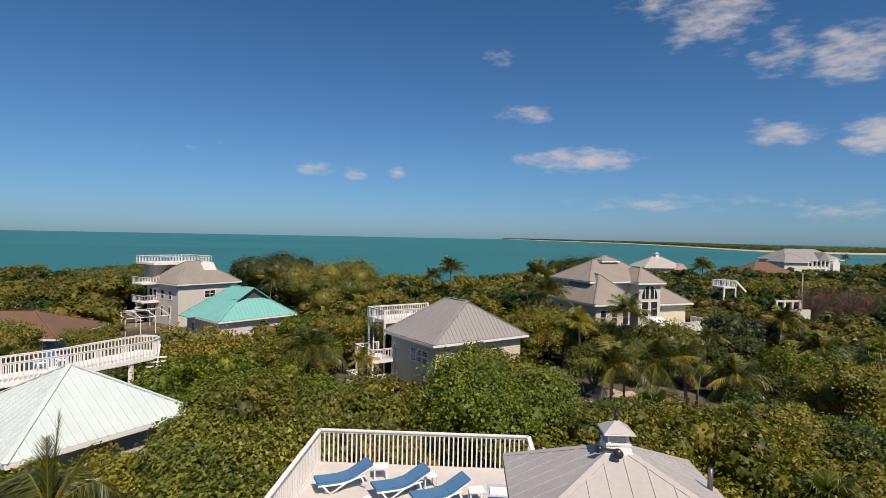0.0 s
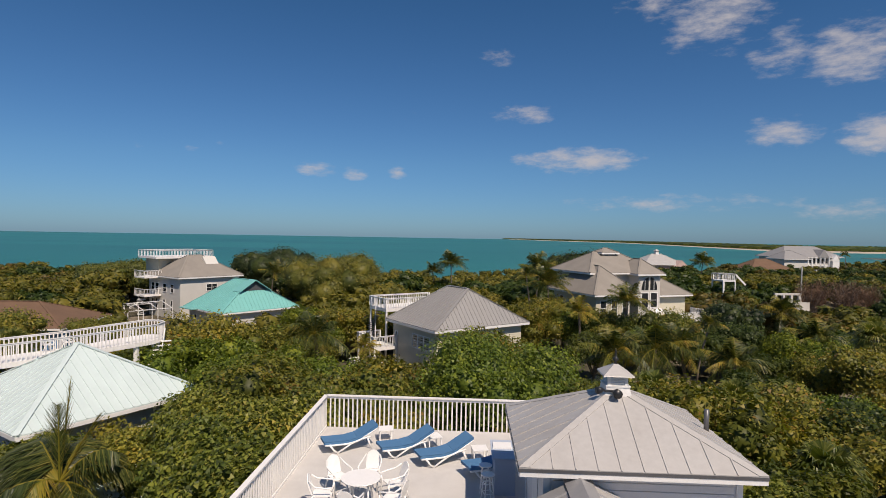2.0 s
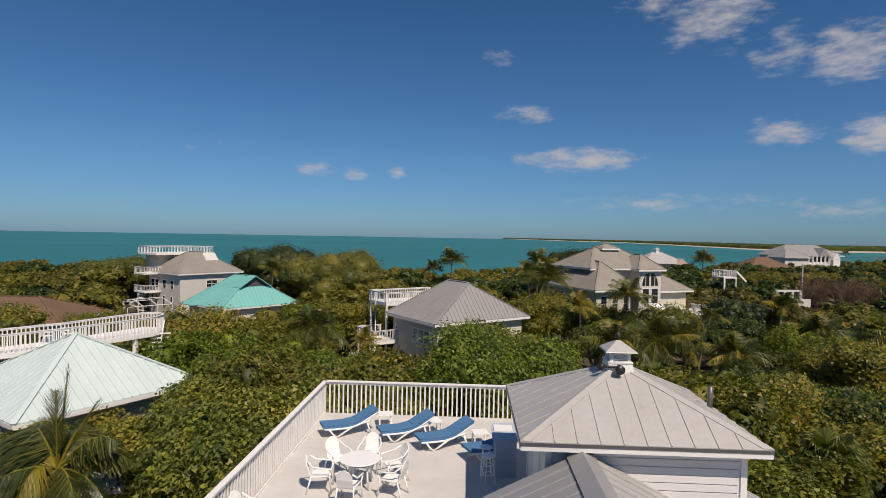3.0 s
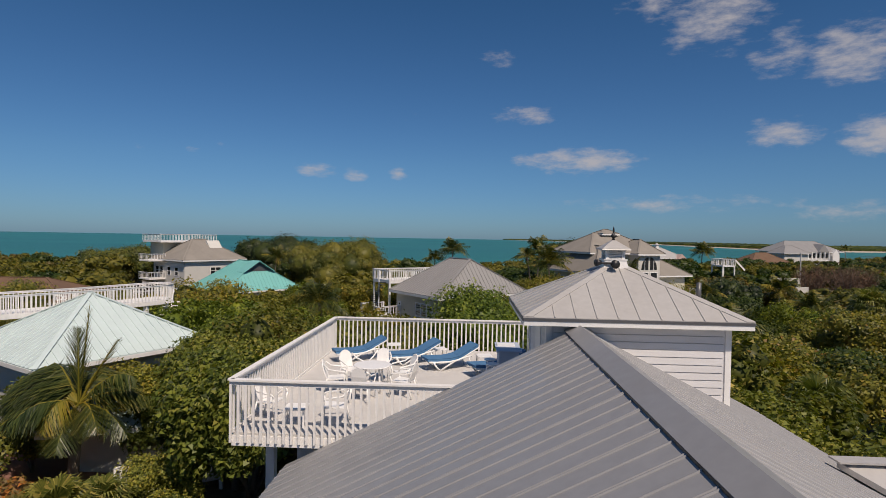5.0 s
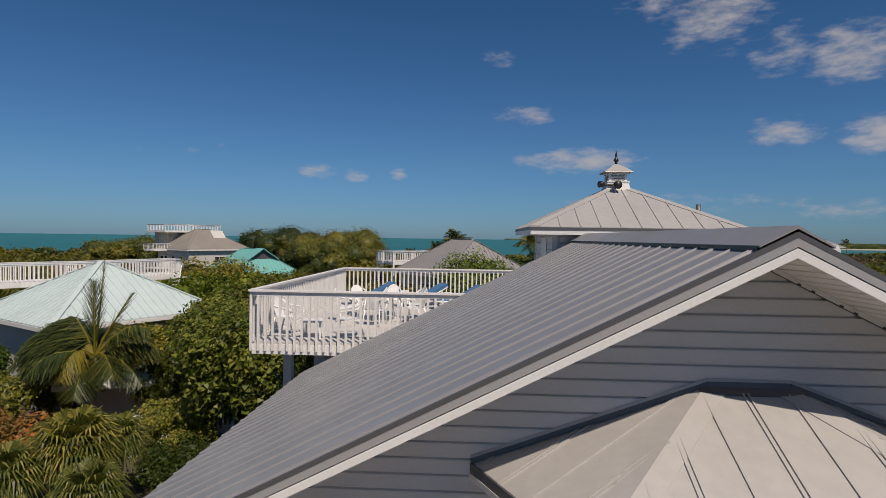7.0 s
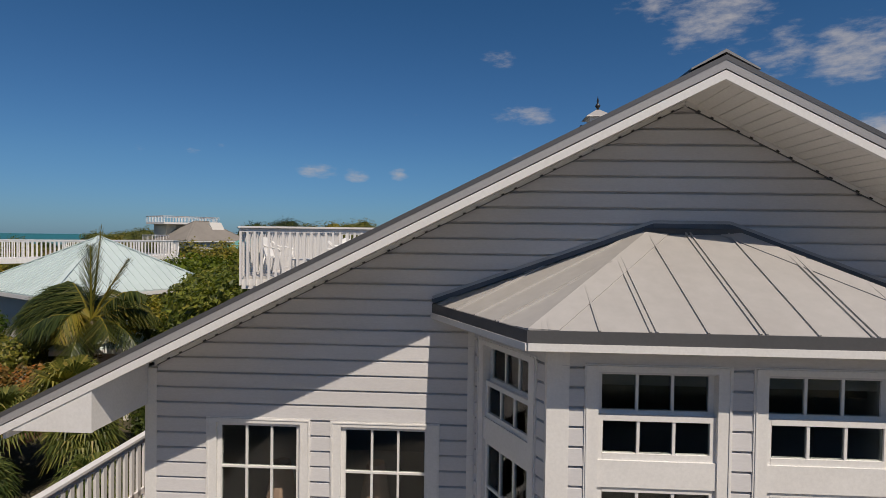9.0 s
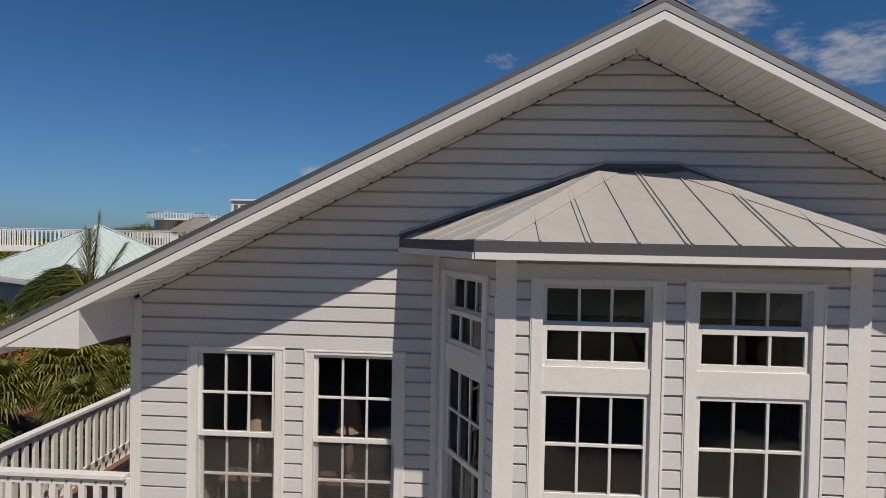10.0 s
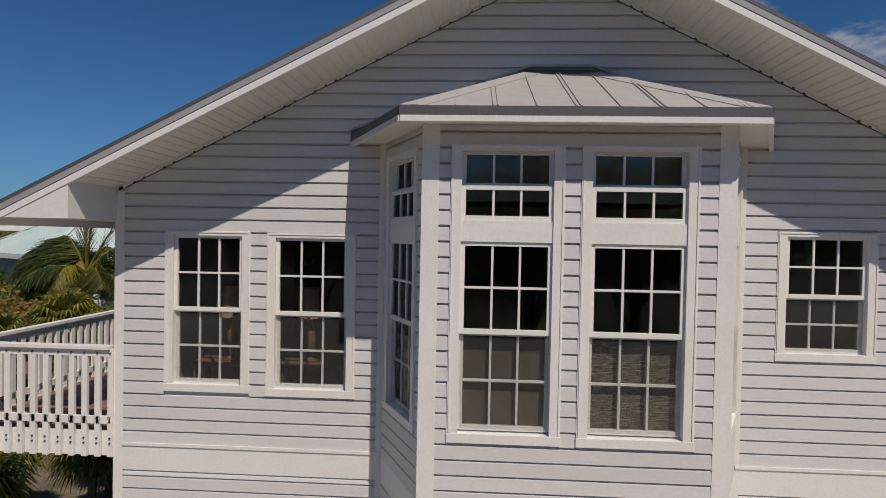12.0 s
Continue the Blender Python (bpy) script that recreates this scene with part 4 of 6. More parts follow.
# ---- terrace furniture ----
def make_lounger():
    o = thing("sun_lounger", pose(0, 0, 0), "white resin sun lounger with blue cushion on the terrace", "sun lounger", "sun loungers on the terrace")
    prof = [(0.0, 0.32), (0.35, 0.30), (0.75, 0.29), (1.12, 0.34), (1.82, 0.68)]
    for y in (-0.31, 0.31):
        part("side_rail", Shape().tube([(p[0], y, p[1] - 0.03) for p in prof[:4]], 0.03, 8), M_PLASTIC, o, smooth=True)
        part("back_rail", Shape().tube([(p[0], y * 0.93, p[1] - 0.03) for p in prof[3:]], 0.028, 8), M_PLASTIC, o, smooth=True)
        part("leg", Shape().tube([(0.15, y, 0.30), (0.28, y, 0.12), (0.42, y, 0.0)], [0.035, 0.03, 0.025], 8), M_PLASTIC, o, smooth=True)
        part("leg", Shape().tube([(0.42, y, 0.01), (0.9, y, 0.26), (1.25, y, 0.36), (1.55, y, 0.40)], 0.03, 8), M_PLASTIC, o, smooth=True)
        part("leg", Shape().tube([(1.45, y, 0.36), (1.58, y, 0.0)], 0.03, 8), M_PLASTIC, o, smooth=True)
    for k in range(4):
        x = 0.1 + k * 0.3
        part("slat", Shape().box(x, x + 0.2, -0.29, 0.29, 0.295, 0.315), M_PLASTIC, o)
    s = Shape()
    top = [(p[0] - (0.03 if i == 0 else 0), p[1] + 0.085) for i, p in enumerate(prof)]
    low = [(p[0] - (0.03 if i == 0 else 0), p[1] + 0.0) for i, p in enumerate(prof)]
    ring = [(px, 0, pz) for px, pz in top] + [(px, 0, pz) for px, pz in reversed(low)]
    n = len(ring)
    ys = [(-0.30, 0.75), (-0.325, 1.0), (0.325, 1.0), (0.30, 0.75)]
    v, f = [], []
    for yy, k in ys:
        for px, _, pz in ring:
            v.append((px, yy, pz))
    for j in range(3):
        for i in range(n):
            f.append((j * n + i, j * n + (i + 1) % n, (j + 1) * n + (i + 1) % n, (j + 1) * n + i))
    f += [tuple(range(n)), tuple(range(3 * n, 4 * n))]
    cu = part("cushion", Shape().add(v, f), M_BLUE, o, "blue fabric cushion")
    bv = cu.modifiers.new("round", "BEVEL")
    bv.width, bv.segments = 0.025, 2
    part("piping", Shape().tube([(1.12, -0.33, 0.425), (1.12, 0.33, 0.425)], 0.012, 6), M_BLUE, cu)
    return o


lounger = make_lounger()
LOUNGE = [(-4.52, 13.85, 27), (-2.66, 13.6, 27), (-1.41, 13.05, 26), (0.05, 12.34, 26)]
lounger.matrix_basis = pose(LOUNGE[0][0], LOUNGE[0][1], DZ, 0, 0, LOUNGE[0][2])
for lx, ly, la in LOUNGE[1:]:
    copy_thing(lounger, pose(lx, ly, DZ, 0, 0, la)).scale = (0.95, 0.97, 1.0)
lounger.scale = (0.95, 0.97, 1.0)


def make_chair():
    o = thing("garden_chair", pose(0, 0, 0), "white resin garden armchair at the round table", "chair", "chairs round the table")
    part("seat", Shape().add([(-0.24, -0.23, 0.42), (0.24, -0.23, 0.42), (0.21, 0.22, 0.40), (-0.21, 0.22, 0.40), (-0.24, -0.23, 0.445), (0.24, -0.23, 0.445), (0.21, 0.22, 0.425), (-0.21, 0.22, 0.425)],
                             [(0, 3, 2, 1), (4, 5, 6, 7), (0, 1, 5, 4), (1, 2, 6, 5), (2, 3, 7, 6), (3, 0, 4, 7)]), M_PLASTIC, o)
    v, f, n = [], [], 9
    for lay in (0.0, 0.022):
        for i in range(n):
            a = math.pi * i / (n - 1)
            v.append((-0.2 * math.cos(a) * (1.05 if 0 < i < n - 1 else 1), 0.30 + 0.05 * math.sin(a) + lay, 0.66 + 0.25 * math.sin(a)))
        v += [(0.19, 0.21 + lay, 0.44), (-0.19, 0.21 + lay, 0.44)]
    k = n + 2
    f = [tuple(range(k)), tuple(range(2 * k - 1, k - 1, -1))] + [(i, (i + 1) % k, k + (i + 1) % k, k + i) for i in range(k)]
    part("backrest", Shape().add(v, f), M_PLASTIC, o)
    for sx in (-1, 1):
        part("armrest", Shape().tube([(sx * 0.2, 0.30, 0.80), (sx * 0.27, 0.16, 0.68), (sx * 0.29, -0.08, 0.65), (sx * 0.285, -0.24, 0.63), (sx * 0.27, -0.27, 0.56)], 0.022, 8), M_PLASTIC, o, smooth=True)
        part("leg", Shape().tube([(sx * 0.27, -0.27, 0.57), (sx * 0.25, -0.24, 0.43), (sx * 0.26, -0.29, 0.0)], 0.02, 8), M_PLASTIC, o, smooth=True)
        part("leg", Shape().tube([(sx * 0.2, 0.21, 0.43), (sx * 0.23, 0.33, 0.0)], 0.02, 8), M_PLASTIC, o, smooth=True)
    return o


TC = (-2.65, 10.48)
table = thing("round_table", pose(TC[0], TC[1], DZ), "white round resin garden table on the terrace", "table")
part("tabletop", Shape().lathe(0, 0, [(0.47, 0.685), (0.505, 0.695), (0.51, 0.71), (0.50, 0.72)], 36), M_PLASTIC, table)
for k in range(4):
    a = math.pi * (0.25 + k / 2)
    part("leg", Shape().tube([(0.3 * math.cos(a), 0.3 * math.sin(a), 0.69), (0.36 * math.cos(a), 0.36 * math.sin(a), 0.0)], [0.032, 0.022], 8), M_PLASTIC, table, smooth=True)
chair = make_chair()
CH = [(-3.39, 11.15, 42), (-2.58, 11.5, -4), (-1.84, 10.92, -58), (-3.58, 10.18, 98), (-2.76, 9.6, 174), (-1.75, 10.08, -108), (-4.55, 7.95, 75), (-3.0, 7.75, -80)]
chair.matrix_basis = pose(CH[0][0], CH[0][1], DZ, 0, 0, CH[0][2])
for cx, cy, ca in CH[1:]:
    copy_thing(chair, pose(cx, cy, DZ, 0, 0, ca))
for cx, cy, ca in ((-26.0, 29.6, 150), (-25.3, 30.5, 110)):
    tagged(copy_thing(chair, pose(cx, cy, 6.0, 0, 0, ca)), "white resin garden armchair on the raised sun deck", "chair", "chairs on the sun deck")


def make_side_table():
    o = thing("side_table", pose(0, 0, 0), "low white resin side table between loungers", "side table", "side tables by the loungers")
    part("tabletop", Shape().box(-0.24, 0.24, -0.24, 0.24, 0.37, 0.40), M_PLASTIC, o)
    for sx in (-1, 1):
        for sy in (-1, 1):
            part("leg", Shape().box(sx * 0.2 - 0.02, sx * 0.2 + 0.02, sy * 0.2 - 0.02, sy * 0.2 + 0.02, 0, 0.37), M_PLASTIC, o)
    return o


st = make_side_table()
st.matrix_basis = pose(-2.7, 15.1, DZ, 0, 0, 12)
copy_thing(st, pose(-1.05, 14.55, DZ, 0, 0, 25))
copy_thing(st, pose(0.46, 13.62, DZ, 0, 0, 10))
copy_thing(st, pose(-3.85, 7.65, DZ, 0, 0, 4))

bar = thing("bar_counter", pose(1.1, 12.05, DZ), "pale blue-grey painted bar counter by the tower", "bar counter")
part("body", Shape().box(-0.28, 0.28, -0.75, 0.55, 0, 0.98), M_BARBLUE, bar)
part("top", Shape().box(-0.36, 0.36, -0.8, 0.6, 0.98, 1.02), M_BARBLUE, bar)
part("menu_panel", Shape().box(-0.3, 0.22, -0.1, 0.35, 1.021, 1.05), M_PLASTIC, bar)


def make_stool():
    o = thing("bar_stool", pose(0, 0, 0), "pale round bar stool beside the bar counter", "bar stool", "bar stools")
    part("seat", Shape().lathe(0, 0, [(0.15, 0.70), (0.18, 0.715), (0.18, 0.735), (0.16, 0.745)], 20), M_PLASTIC, o)
    for k in range(4):
        a = math.pi * (0.25 + k / 2)
        part("leg", Shape().tube([(0.11 * math.cos(a), 0.11 * math.sin(a), 0.71), (0.2 * math.cos(a), 0.2 * math.sin(a), 0)], 0.016, 8), M_PLASTIC, o)
    for z, r in ((0.25, 0.17), (0.5, 0.14)):
        p = [(r * math.cos(math.pi * (0.25 + k / 2)), r * math.sin(math.pi * (0.25 + k / 2)), z) for k in range(5)]
        for a, b in zip(p, p[1:]):
            part("stretcher", Shape().beam(a, b, 0.016, 0.016), M_PLASTIC, o)
    return o


stool = make_stool()
stool.matrix_basis = pose(0.58, 11.5, DZ)
copy_thing(stool, pose(0.63, 10.92, DZ, 0, 0, 20))

# ---- neighbouring houses ----
M_CREAM = surface("cream_siding", (0.55, 0.51, 0.40), (0.45, 0.41, 0.32), 0.7, coarse=0.8, amount=0.4, world=True)
M_OFFWHITE = surface("off_white_stucco", (0.56, 0.54, 0.50), (0.46, 0.44, 0.40), 0.75, coarse=0.6, amount=0.4, world=True)
M_TEAL = surface("teal_metal_roof", (0.16, 0.44, 0.41), (0.13, 0.36, 0.34), 0.45, coarse=0.5, amount=0.5, relief=0.03, world=True)
M_MINT = surface("pale_mint_metal_roof", (0.52, 0.61, 0.60), (0.41, 0.49, 0.49), 0.5, coarse=0.5, amount=0.6, relief=0.03, world=True)
M_SHINGLE = surface("grey_brown_shingle", (0.25, 0.225, 0.195), (0.19, 0.17, 0.15), 0.9, fine=9, coarse=0.5, amount=0.6, relief=0.4, world=True)
M_BROWNROOF = surface("brown_shingle", (0.15, 0.085, 0.05), (0.10, 0.06, 0.04), 0.9, fine=9, coarse=0.6, amount=0.6, relief=0.4, world=True)
M_BLUEWALL = surface("blue_wall_paint", (0.09, 0.22, 0.40), (0.07, 0.17, 0.32), 0.6, coarse=1, amount=0.4, world=True)
M_PINK = surface("pink_stucco", (0.50, 0.36, 0.32), (0.42, 0.30, 0.27), 0.8, coarse=0.5, amount=0.4, world=True)
M_GREYMETAL = surface("mid_grey_metal_roof", (0.30, 0.29, 0.28), (0.24, 0.23, 0.225), 0.45, metal=0.15, coarse=0.5, amount=0.5, relief=0.03, world=True)


def put_roof(parent, a, b, over, z, rise, mat, seam=0.0, ridge=None, axis=None, name="roof", label=""):
    eave, r0, r1, along = hip_roof(a, b, over, rise, ridge, z, axis)
    e = [Vector(q) for q in eave]
    R0, R1 = Vector(r0), Vector(r1)
    ro = new(name)
    ro.parent = parent
    if label:
        tagged(ro, label)
    faces = [(e[0], e[1], R1, R0), (e[1], e[2], R1), (e[2], e[3], R0, R1), (e[3], e[0], R0)] if along else [(e[0], e[1], R0), (e[1], e[2], R1, R0), (e[2], e[3], R1), (e[3], e[0], R0, R1)]
    d = Vector((0, 0, -0.12))
    for fc in faces:
        n = len(fc)
        part("roof_face", Shape().prism(fc, d), mat, ro)
        if seam:
            s = Shape()
            for p, q, nrm in face_seams(None, fc, seam):
                s.beam(p, q, 0.06, 0.05, nrm)
            if s.v:
                part("seams", s, mat, ro)
    for p, q in ((e[0], R0), (e[3], R0), (e[1], R1), (e[2], R1), (R0, R1)) if along else ((e[0], R0), (e[1], R0), (e[2], R1), (e[3], R1), (R0, R1)):
        if (Vector(p) - Vector(q)).length > 0.1:
            part("hip_cap", Shape().beam(p + Vector((0, 0, 0.03)), q + Vector((0, 0, 0.03)), 0.25, 0.04), mat, ro)
    part("fascia", Shape().box(e[0].x - 0.02, e[1].x + 0.02, e[0].y - 0.02, e[0].y + 0.02, z - 0.26, z - 0.06).box(e[0].x - 0.02, e[1].x + 0.02, e[2].y - 0.02, e[2].y + 0.02, z - 0.26, z - 0.06)
         .box(e[0].x - 0.02, e[0].x + 0.02, e[0].y + 0.02, e[2].y - 0.02, z - 0.26, z - 0.06).box(e[1].x - 0.02, e[1].x + 0.02, e[0].y + 0.02, e[2].y - 0.02, z - 0.26, z - 0.06), M_TRIM, ro)
    part("soffit", Shape().box(e[0].x + 0.03, e[1].x - 0.03, e[0].y + 0.03, e[2].y - 0.03, z - 0.2, z - 0.16), M_SOFFIT, ro)
    return ro


def simple_window(parent, m, w, h, cols=1, rows=2):
    win = new("window")
    win.parent, win.matrix_basis = parent, m
    t = 0.09
    part("frame", Shape().box(0, w, -0.05, 0.03, 0, t).box(0, w, -0.05, 0.03, h - t, h).box(0, t, -0.05, 0.03, t, h - t).box(w - t, w, -0.05, 0.03, t, h - t), M_TRIM, win)
    part("pane", Shape().box(t, w - t, -0.02, 0.02, t, h - t), M_DARKGLASS, win)
    for i in range(1, cols):
        part("mullion", Shape().box(w * i / cols - 0.04, w * i / cols + 0.04, -0.045, -0.02, t, h - t), M_TRIM, win)
    for j in range(1, rows):
        part("mullion", Shape().box(t, w - t, -0.04, -0.02, h * j / rows - 0.025, h * j / rows + 0.025), M_TRIM, win)
    return win


def lap_lines(parent, face_m, L, z0, z1, mat, pitch=0.2):
    s = Shape()
    z = z0
    while z < z1:
        s.add([face_m @ Vector(q) for q in ((0, -0.03, z), (L, -0.03, z), (L, -0.005, z + pitch), (0, -0.005, z + pitch), (0, 0, z), (L, 0, z))], [(0, 1, 2, 3), (4, 5, 1, 0)])
        z += pitch
    tagged(part("lap_siding", s, mat, parent), kind="stuff")


def walls(parent, a, b, z0, z1, mat, x=0, y=0, name="wall"):
    return part(name, Shape().box(x, x + a, y, y + b, z0, z1), mat, parent)


FRONT = pose(0, 0, 0)


def left_face(b, x=0):
    return pose(x, b, 0, 0, 0, -90)


# grey-roofed house with stair decks
mid = thing("stilt_house", pose(-2.57, 42.83, 0, 0, 0, 37.5), "cream-sided stilt house with grey metal hip roof and white stair decks", "house")
ma, mb = 9.53, 7.25
walls(mid, ma, mb, 0, 5.55, M_CREAM)
lap_lines(mid, FRONT, ma, 2.6, 5.4, M_CREAM)
lap_lines(mid, left_face(mb), mb, 0.5, 5.4, M_CREAM)
put_roof(mid, ma, mb, 0.55, 5.74, 3.08, M_GREYMETAL, seam=0.42, ridge=3.24, axis="y")
for x0, w in ((3.2, 1.1), (4.3, 1.1)):
    simple_window(mid, pose(x0, 0, 3.85), w, 1.15)
for k in range(3):
    simple_window(mid, left_face(mb) @ pose(3.4 + k * 0.95, 0, 3.6), 0.95, 1.3)
simple_window(mid, left_face(mb) @ pose(0.35, 0, 3.5), 0.5, 1.2)
mdeck = new("stair_deck")
mdeck.parent = mid
for zz, (x0, x1, y0, y1) in ((3.3, (-2.5, 0, 6.4, 9.8)), (6.5, (-0.2, 7.0, 8.4, 11.8)), (0.9, (-3.4, -1.0, 6.6, 9.6))):
    part("floor", Shape().box(x0, x1, y0, y1, zz - 0.3, zz), M_RAIL, mdeck)
    railing(mdeck, [(x1, y0), (x0, y0), (x0, y1), (x1, y1)], zz + 1.0, zz, M_RAIL, gap=0.28, w=0.07)
    for px in (x0 + 0.1, x1 - 0.1):
        for py in (y0 + 0.1, y1 - 0.1):
            part("post", Shape().box(px - 0.08, px + 0.08, py - 0.08, py + 0.08, 0, zz + 1.0), M_RAIL, mdeck)
for k in range(14):
    a = k * 0.42
    part("step", Shape().box(0, 0.75, -0.14, 0.14, 0, 0.05, pose(-0.9, 9.2, 3.35 + k * 0.225, 0, 0, math.degrees(a))), M_BLACK, mdeck)
part("stair_pole", Shape().tube([(-0.9, 9.2, 3.2), (-0.9, 9.2, 7.5)], 0.06, 8), M_RAIL, mdeck)
part("screen_door", Shape().box(-0.06, 0, 5.9, 6.9, 0.2, 2.3), M_TRIM, mid)

# teal-roofed house
teal = thing("teal_roof_house", pose(-31.95, 67.4, 0, 0, 0, 51.9), "off-white house with teal standing-seam metal roof", "house")
ta_, tb_ = 10.8, 9.4
walls(teal, ta_, tb_, 0, 2.9, M_OFFWHITE)
put_roof(teal, ta_, tb_, 0.6, 3.1, 3.9, M_TEAL, seam=0.55, ridge=4.0, axis="y")
gab = new("gablet")
gab.parent = teal
gx = ta_ / 2
part("vent_face", Shape().prism([(gx - 2.1, 1.45, 5.6), (gx + 2.1, 1.45, 5.6), (gx, 1.45, 6.98)], (0, 0.06, 0)), M_FLASH, gab)
for sg in (-1, 1):
    part("gablet_roof", Shape().prism([(gx, 3.0, 7.09), (gx, 1.0, 7.09), (gx + sg * 2.4, 1.0, 5.55), (gx + sg * 2.4, 3.0, 5.55)], (0, 0, -0.1)), M_TEAL, gab)
simple_window(teal, pose(5.6, 0, 1.3), 1.0, 1.3)
for k in range(3):
    simple_window(teal, left_face(tb_) @ pose(1.5 + k * 2.8, 0, 0.9), 0.8, 1.3)
part("awning", Shape().box(-1.6, 0, 5.6, 9.2, 3.05, 3.15), M_TEAL, teal)

# tall house with a roof deck
tall = thing("tall_white_house", pose(-44.0, 79.4, 0, 0, 0, 55.2), "tall off-white house with grey-brown shingle roof and white roof deck", "house")
wa, wb = 10.0, 10.0
walls(tall, wa, wb, 0, 6.4, M_OFFWHITE)
put_roof(tall, wa, wb, 0.5, 6.6, 3.2, M_SHINGLE, ridge=2.2)
for zz in (1.0, 4.0):
    for k, x0 in enumerate((0.8, 2.2, 4.6, 7.0)):
        simple_window(tall, left_face(wb) @ pose(x0, 0, zz), 1.1 if zz > 3 else 0.8, 1.4 if zz > 3 else 1.9)
    simple_window(tall, pose(4.2, 0, zz + 0.2), 1.9, 1.2, cols=2)
part("dormer", Shape().prism([(5.6, 2.2, 8.0), (5.6, 5.2, 8.0), (5.6, 3.7, 9.6)], (2.2, 0, 0)), M_OFFWHITE, tall)
walls(tall, 4.2, 4.4, 6.3, 9.2, M_CREAM, x=0.4, y=7.6, name="roof_room")
td = new("roof_terrace")
td.parent = tall
part("floor", Shape().box(-0.6, 9.0, 6.4, 12.6, 9.2, 9.5), M_RAIL, td)
railing(td, [(-0.6, 6.4), (9.0, 6.4), (9.0, 12.6), (-0.6, 12.6), (-0.6, 6.4)], 10.55, 9.5, M_RAIL, gap=0.5, w=0.08)
part("side_landing", Shape().box(-2.6, 0, 6.0, 9.4, 6.2, 6.4), M_RAIL, td)
part("side_landing", Shape().box(-2.6, 0, 6.0, 9.4, 3.3, 3.5), M_RAIL, td)
railing(td, [(0, 6.0), (-2.6, 6.0), (-2.6, 9.4)], 7.4, 6.4, M_RAIL, gap=0.45, w=0.08)
railing(td, [(0, 6.0), (-2.6, 6.0), (-2.6, 9.4)], 4.5, 3.5, M_RAIL, gap=0.45, w=0.08)
for k in range(16):
    part("step", Shape().box(0, 1.2, -0.15, 0.15, 0, 0.06, pose(-2.6, 8.2, 0.3 + k * 0.2, 0, 0, k * 26)), M_RAIL, td)
cage = thing("pool_cage", pose(-48.2, 69.5, 0, 0, 0, 52), "white-framed screened pool cage beside the houses", "pool cage")
for k in range(5):
    part("frame_bar", Shape().tube([(k * 2.0, 0, 0), (k * 2.0, 0, 2.4), (k * 2.0, 3.5, 3.1), (k * 2.0, 7, 2.4), (k * 2.0, 7, 0)], 0.06, 6), M_TRIM, cage)
for y, z in ((0, 2.4), (3.5, 3.1), (7, 2.4)):
    part("frame_bar", Shape().tube([(0, y, z), (8, y, z)], 0.06, 6), M_TRIM, cage)

# pale mint-roofed house
mint = thing("mint_roof_house", pose(-21.4, 25.9, 0), "low house with pale mint standing-seam hip roof", "house")
hm = 4.0
body = new("house_body")
body.parent = mint
body.matrix_basis = pose(0, 0, 0, 0, 0, 60.9) @ pose(-hm, -hm, 0)
part("wall", Shape().box(0, 2 * hm, 0, 2 * hm, 0, 4.35), M_OFFWHITE, body)
mr = put_roof(mint, 2 * hm, 2 * hm, 0.65, 4.5, 2.85, M_MINT, seam=0.45)
mr.matrix_basis = body.matrix_basis
low = put_roof(mint, 4.5, 3.2, 0.4, 2.6, 1.3, M_MINT, seam=0.45, name="porch_roof")
low.matrix_basis = pose(4.2, -8.4, 0, 0, 0, 20)
part("porch_wall", Shape().box(4.4, 8.2, -7.0, -5.4, 0, 2.5), M_OFFWHITE, mint)

# curved white sun deck behind it
sun_deck = thing("curved_sun_deck", pose(-25.2, 32.7, 0), "raised white sun deck with curved picket rail", "deck")
dpts = [(-4.80, -12.10), (-0.70, -6.30), (0.90, -3.90), (2.00, -1.70), (3.00, 0.30), (3.55, 1.60), (3.40, 2.70), (2.70, 3.40), (1.60, 3.40), (0.45, 0.70), (-0.50, -1.90), (-2.30, -4.60), (-6.60, -10.50)]
SZ = 6.0
part("floor", Shape().prism([(x, y, SZ - 0.3) for x, y in dpts], (0, 0, 0.3)), M_RAIL, sun_deck)
railing(sun_deck, dpts, SZ + 1.08, SZ - 0.25, M_RAIL, gap=0.24, w=0.06, cap=0.1)
for x, y in dpts[4:11:3]:
    part("post", Shape().box(x - 0.35, x - 0.1, y - 0.1, y + 0.15, 0, SZ - 0.3), M_RAIL, sun_deck)
part("stair_rail", Shape().beam((3.5, 2.6, SZ + 0.6), (4.4, 0.2, SZ - 1.8), 0.06, 0.1), M_RAIL, sun_deck)
for k in range(9):
    part("step", Shape().box(0, 0.3, -0.6, 0.6, 0, 0.05, pose(3.5 + 0.1 * k, 2.2 - 0.28 * k, SZ - 0.25 * k - 0.25, 0, 0, -60)), M_RAIL, sun_deck)
part("lower_rail", Shape().beam((3.4, 1.4, SZ - 1.6), (5.2, -1.6, SZ - 2.2), 0.06, 0.1).beam((3.4, 1.4, SZ - 2.5), (5.2, -1.6, SZ - 3.1), 0.06, 0.1), M_RAIL, sun_deck)

# brown-roofed blue house
brown = thing("brown_roof_house", pose(-57.4, 51.5, 0, 0, 0, 8), "blue house with brown shingle roof", "house")
walls(brown, 14, 9, 0, 3.0, M_BLUEWALL)
put_roof(brown, 14, 9, 0.8, 3.2, 2.2, M_BROWNROOF)
for x0 in (9.4, 11.6):
    simple_window(brown, pose(x0, 0, 1.2), 1.3, 1.5)

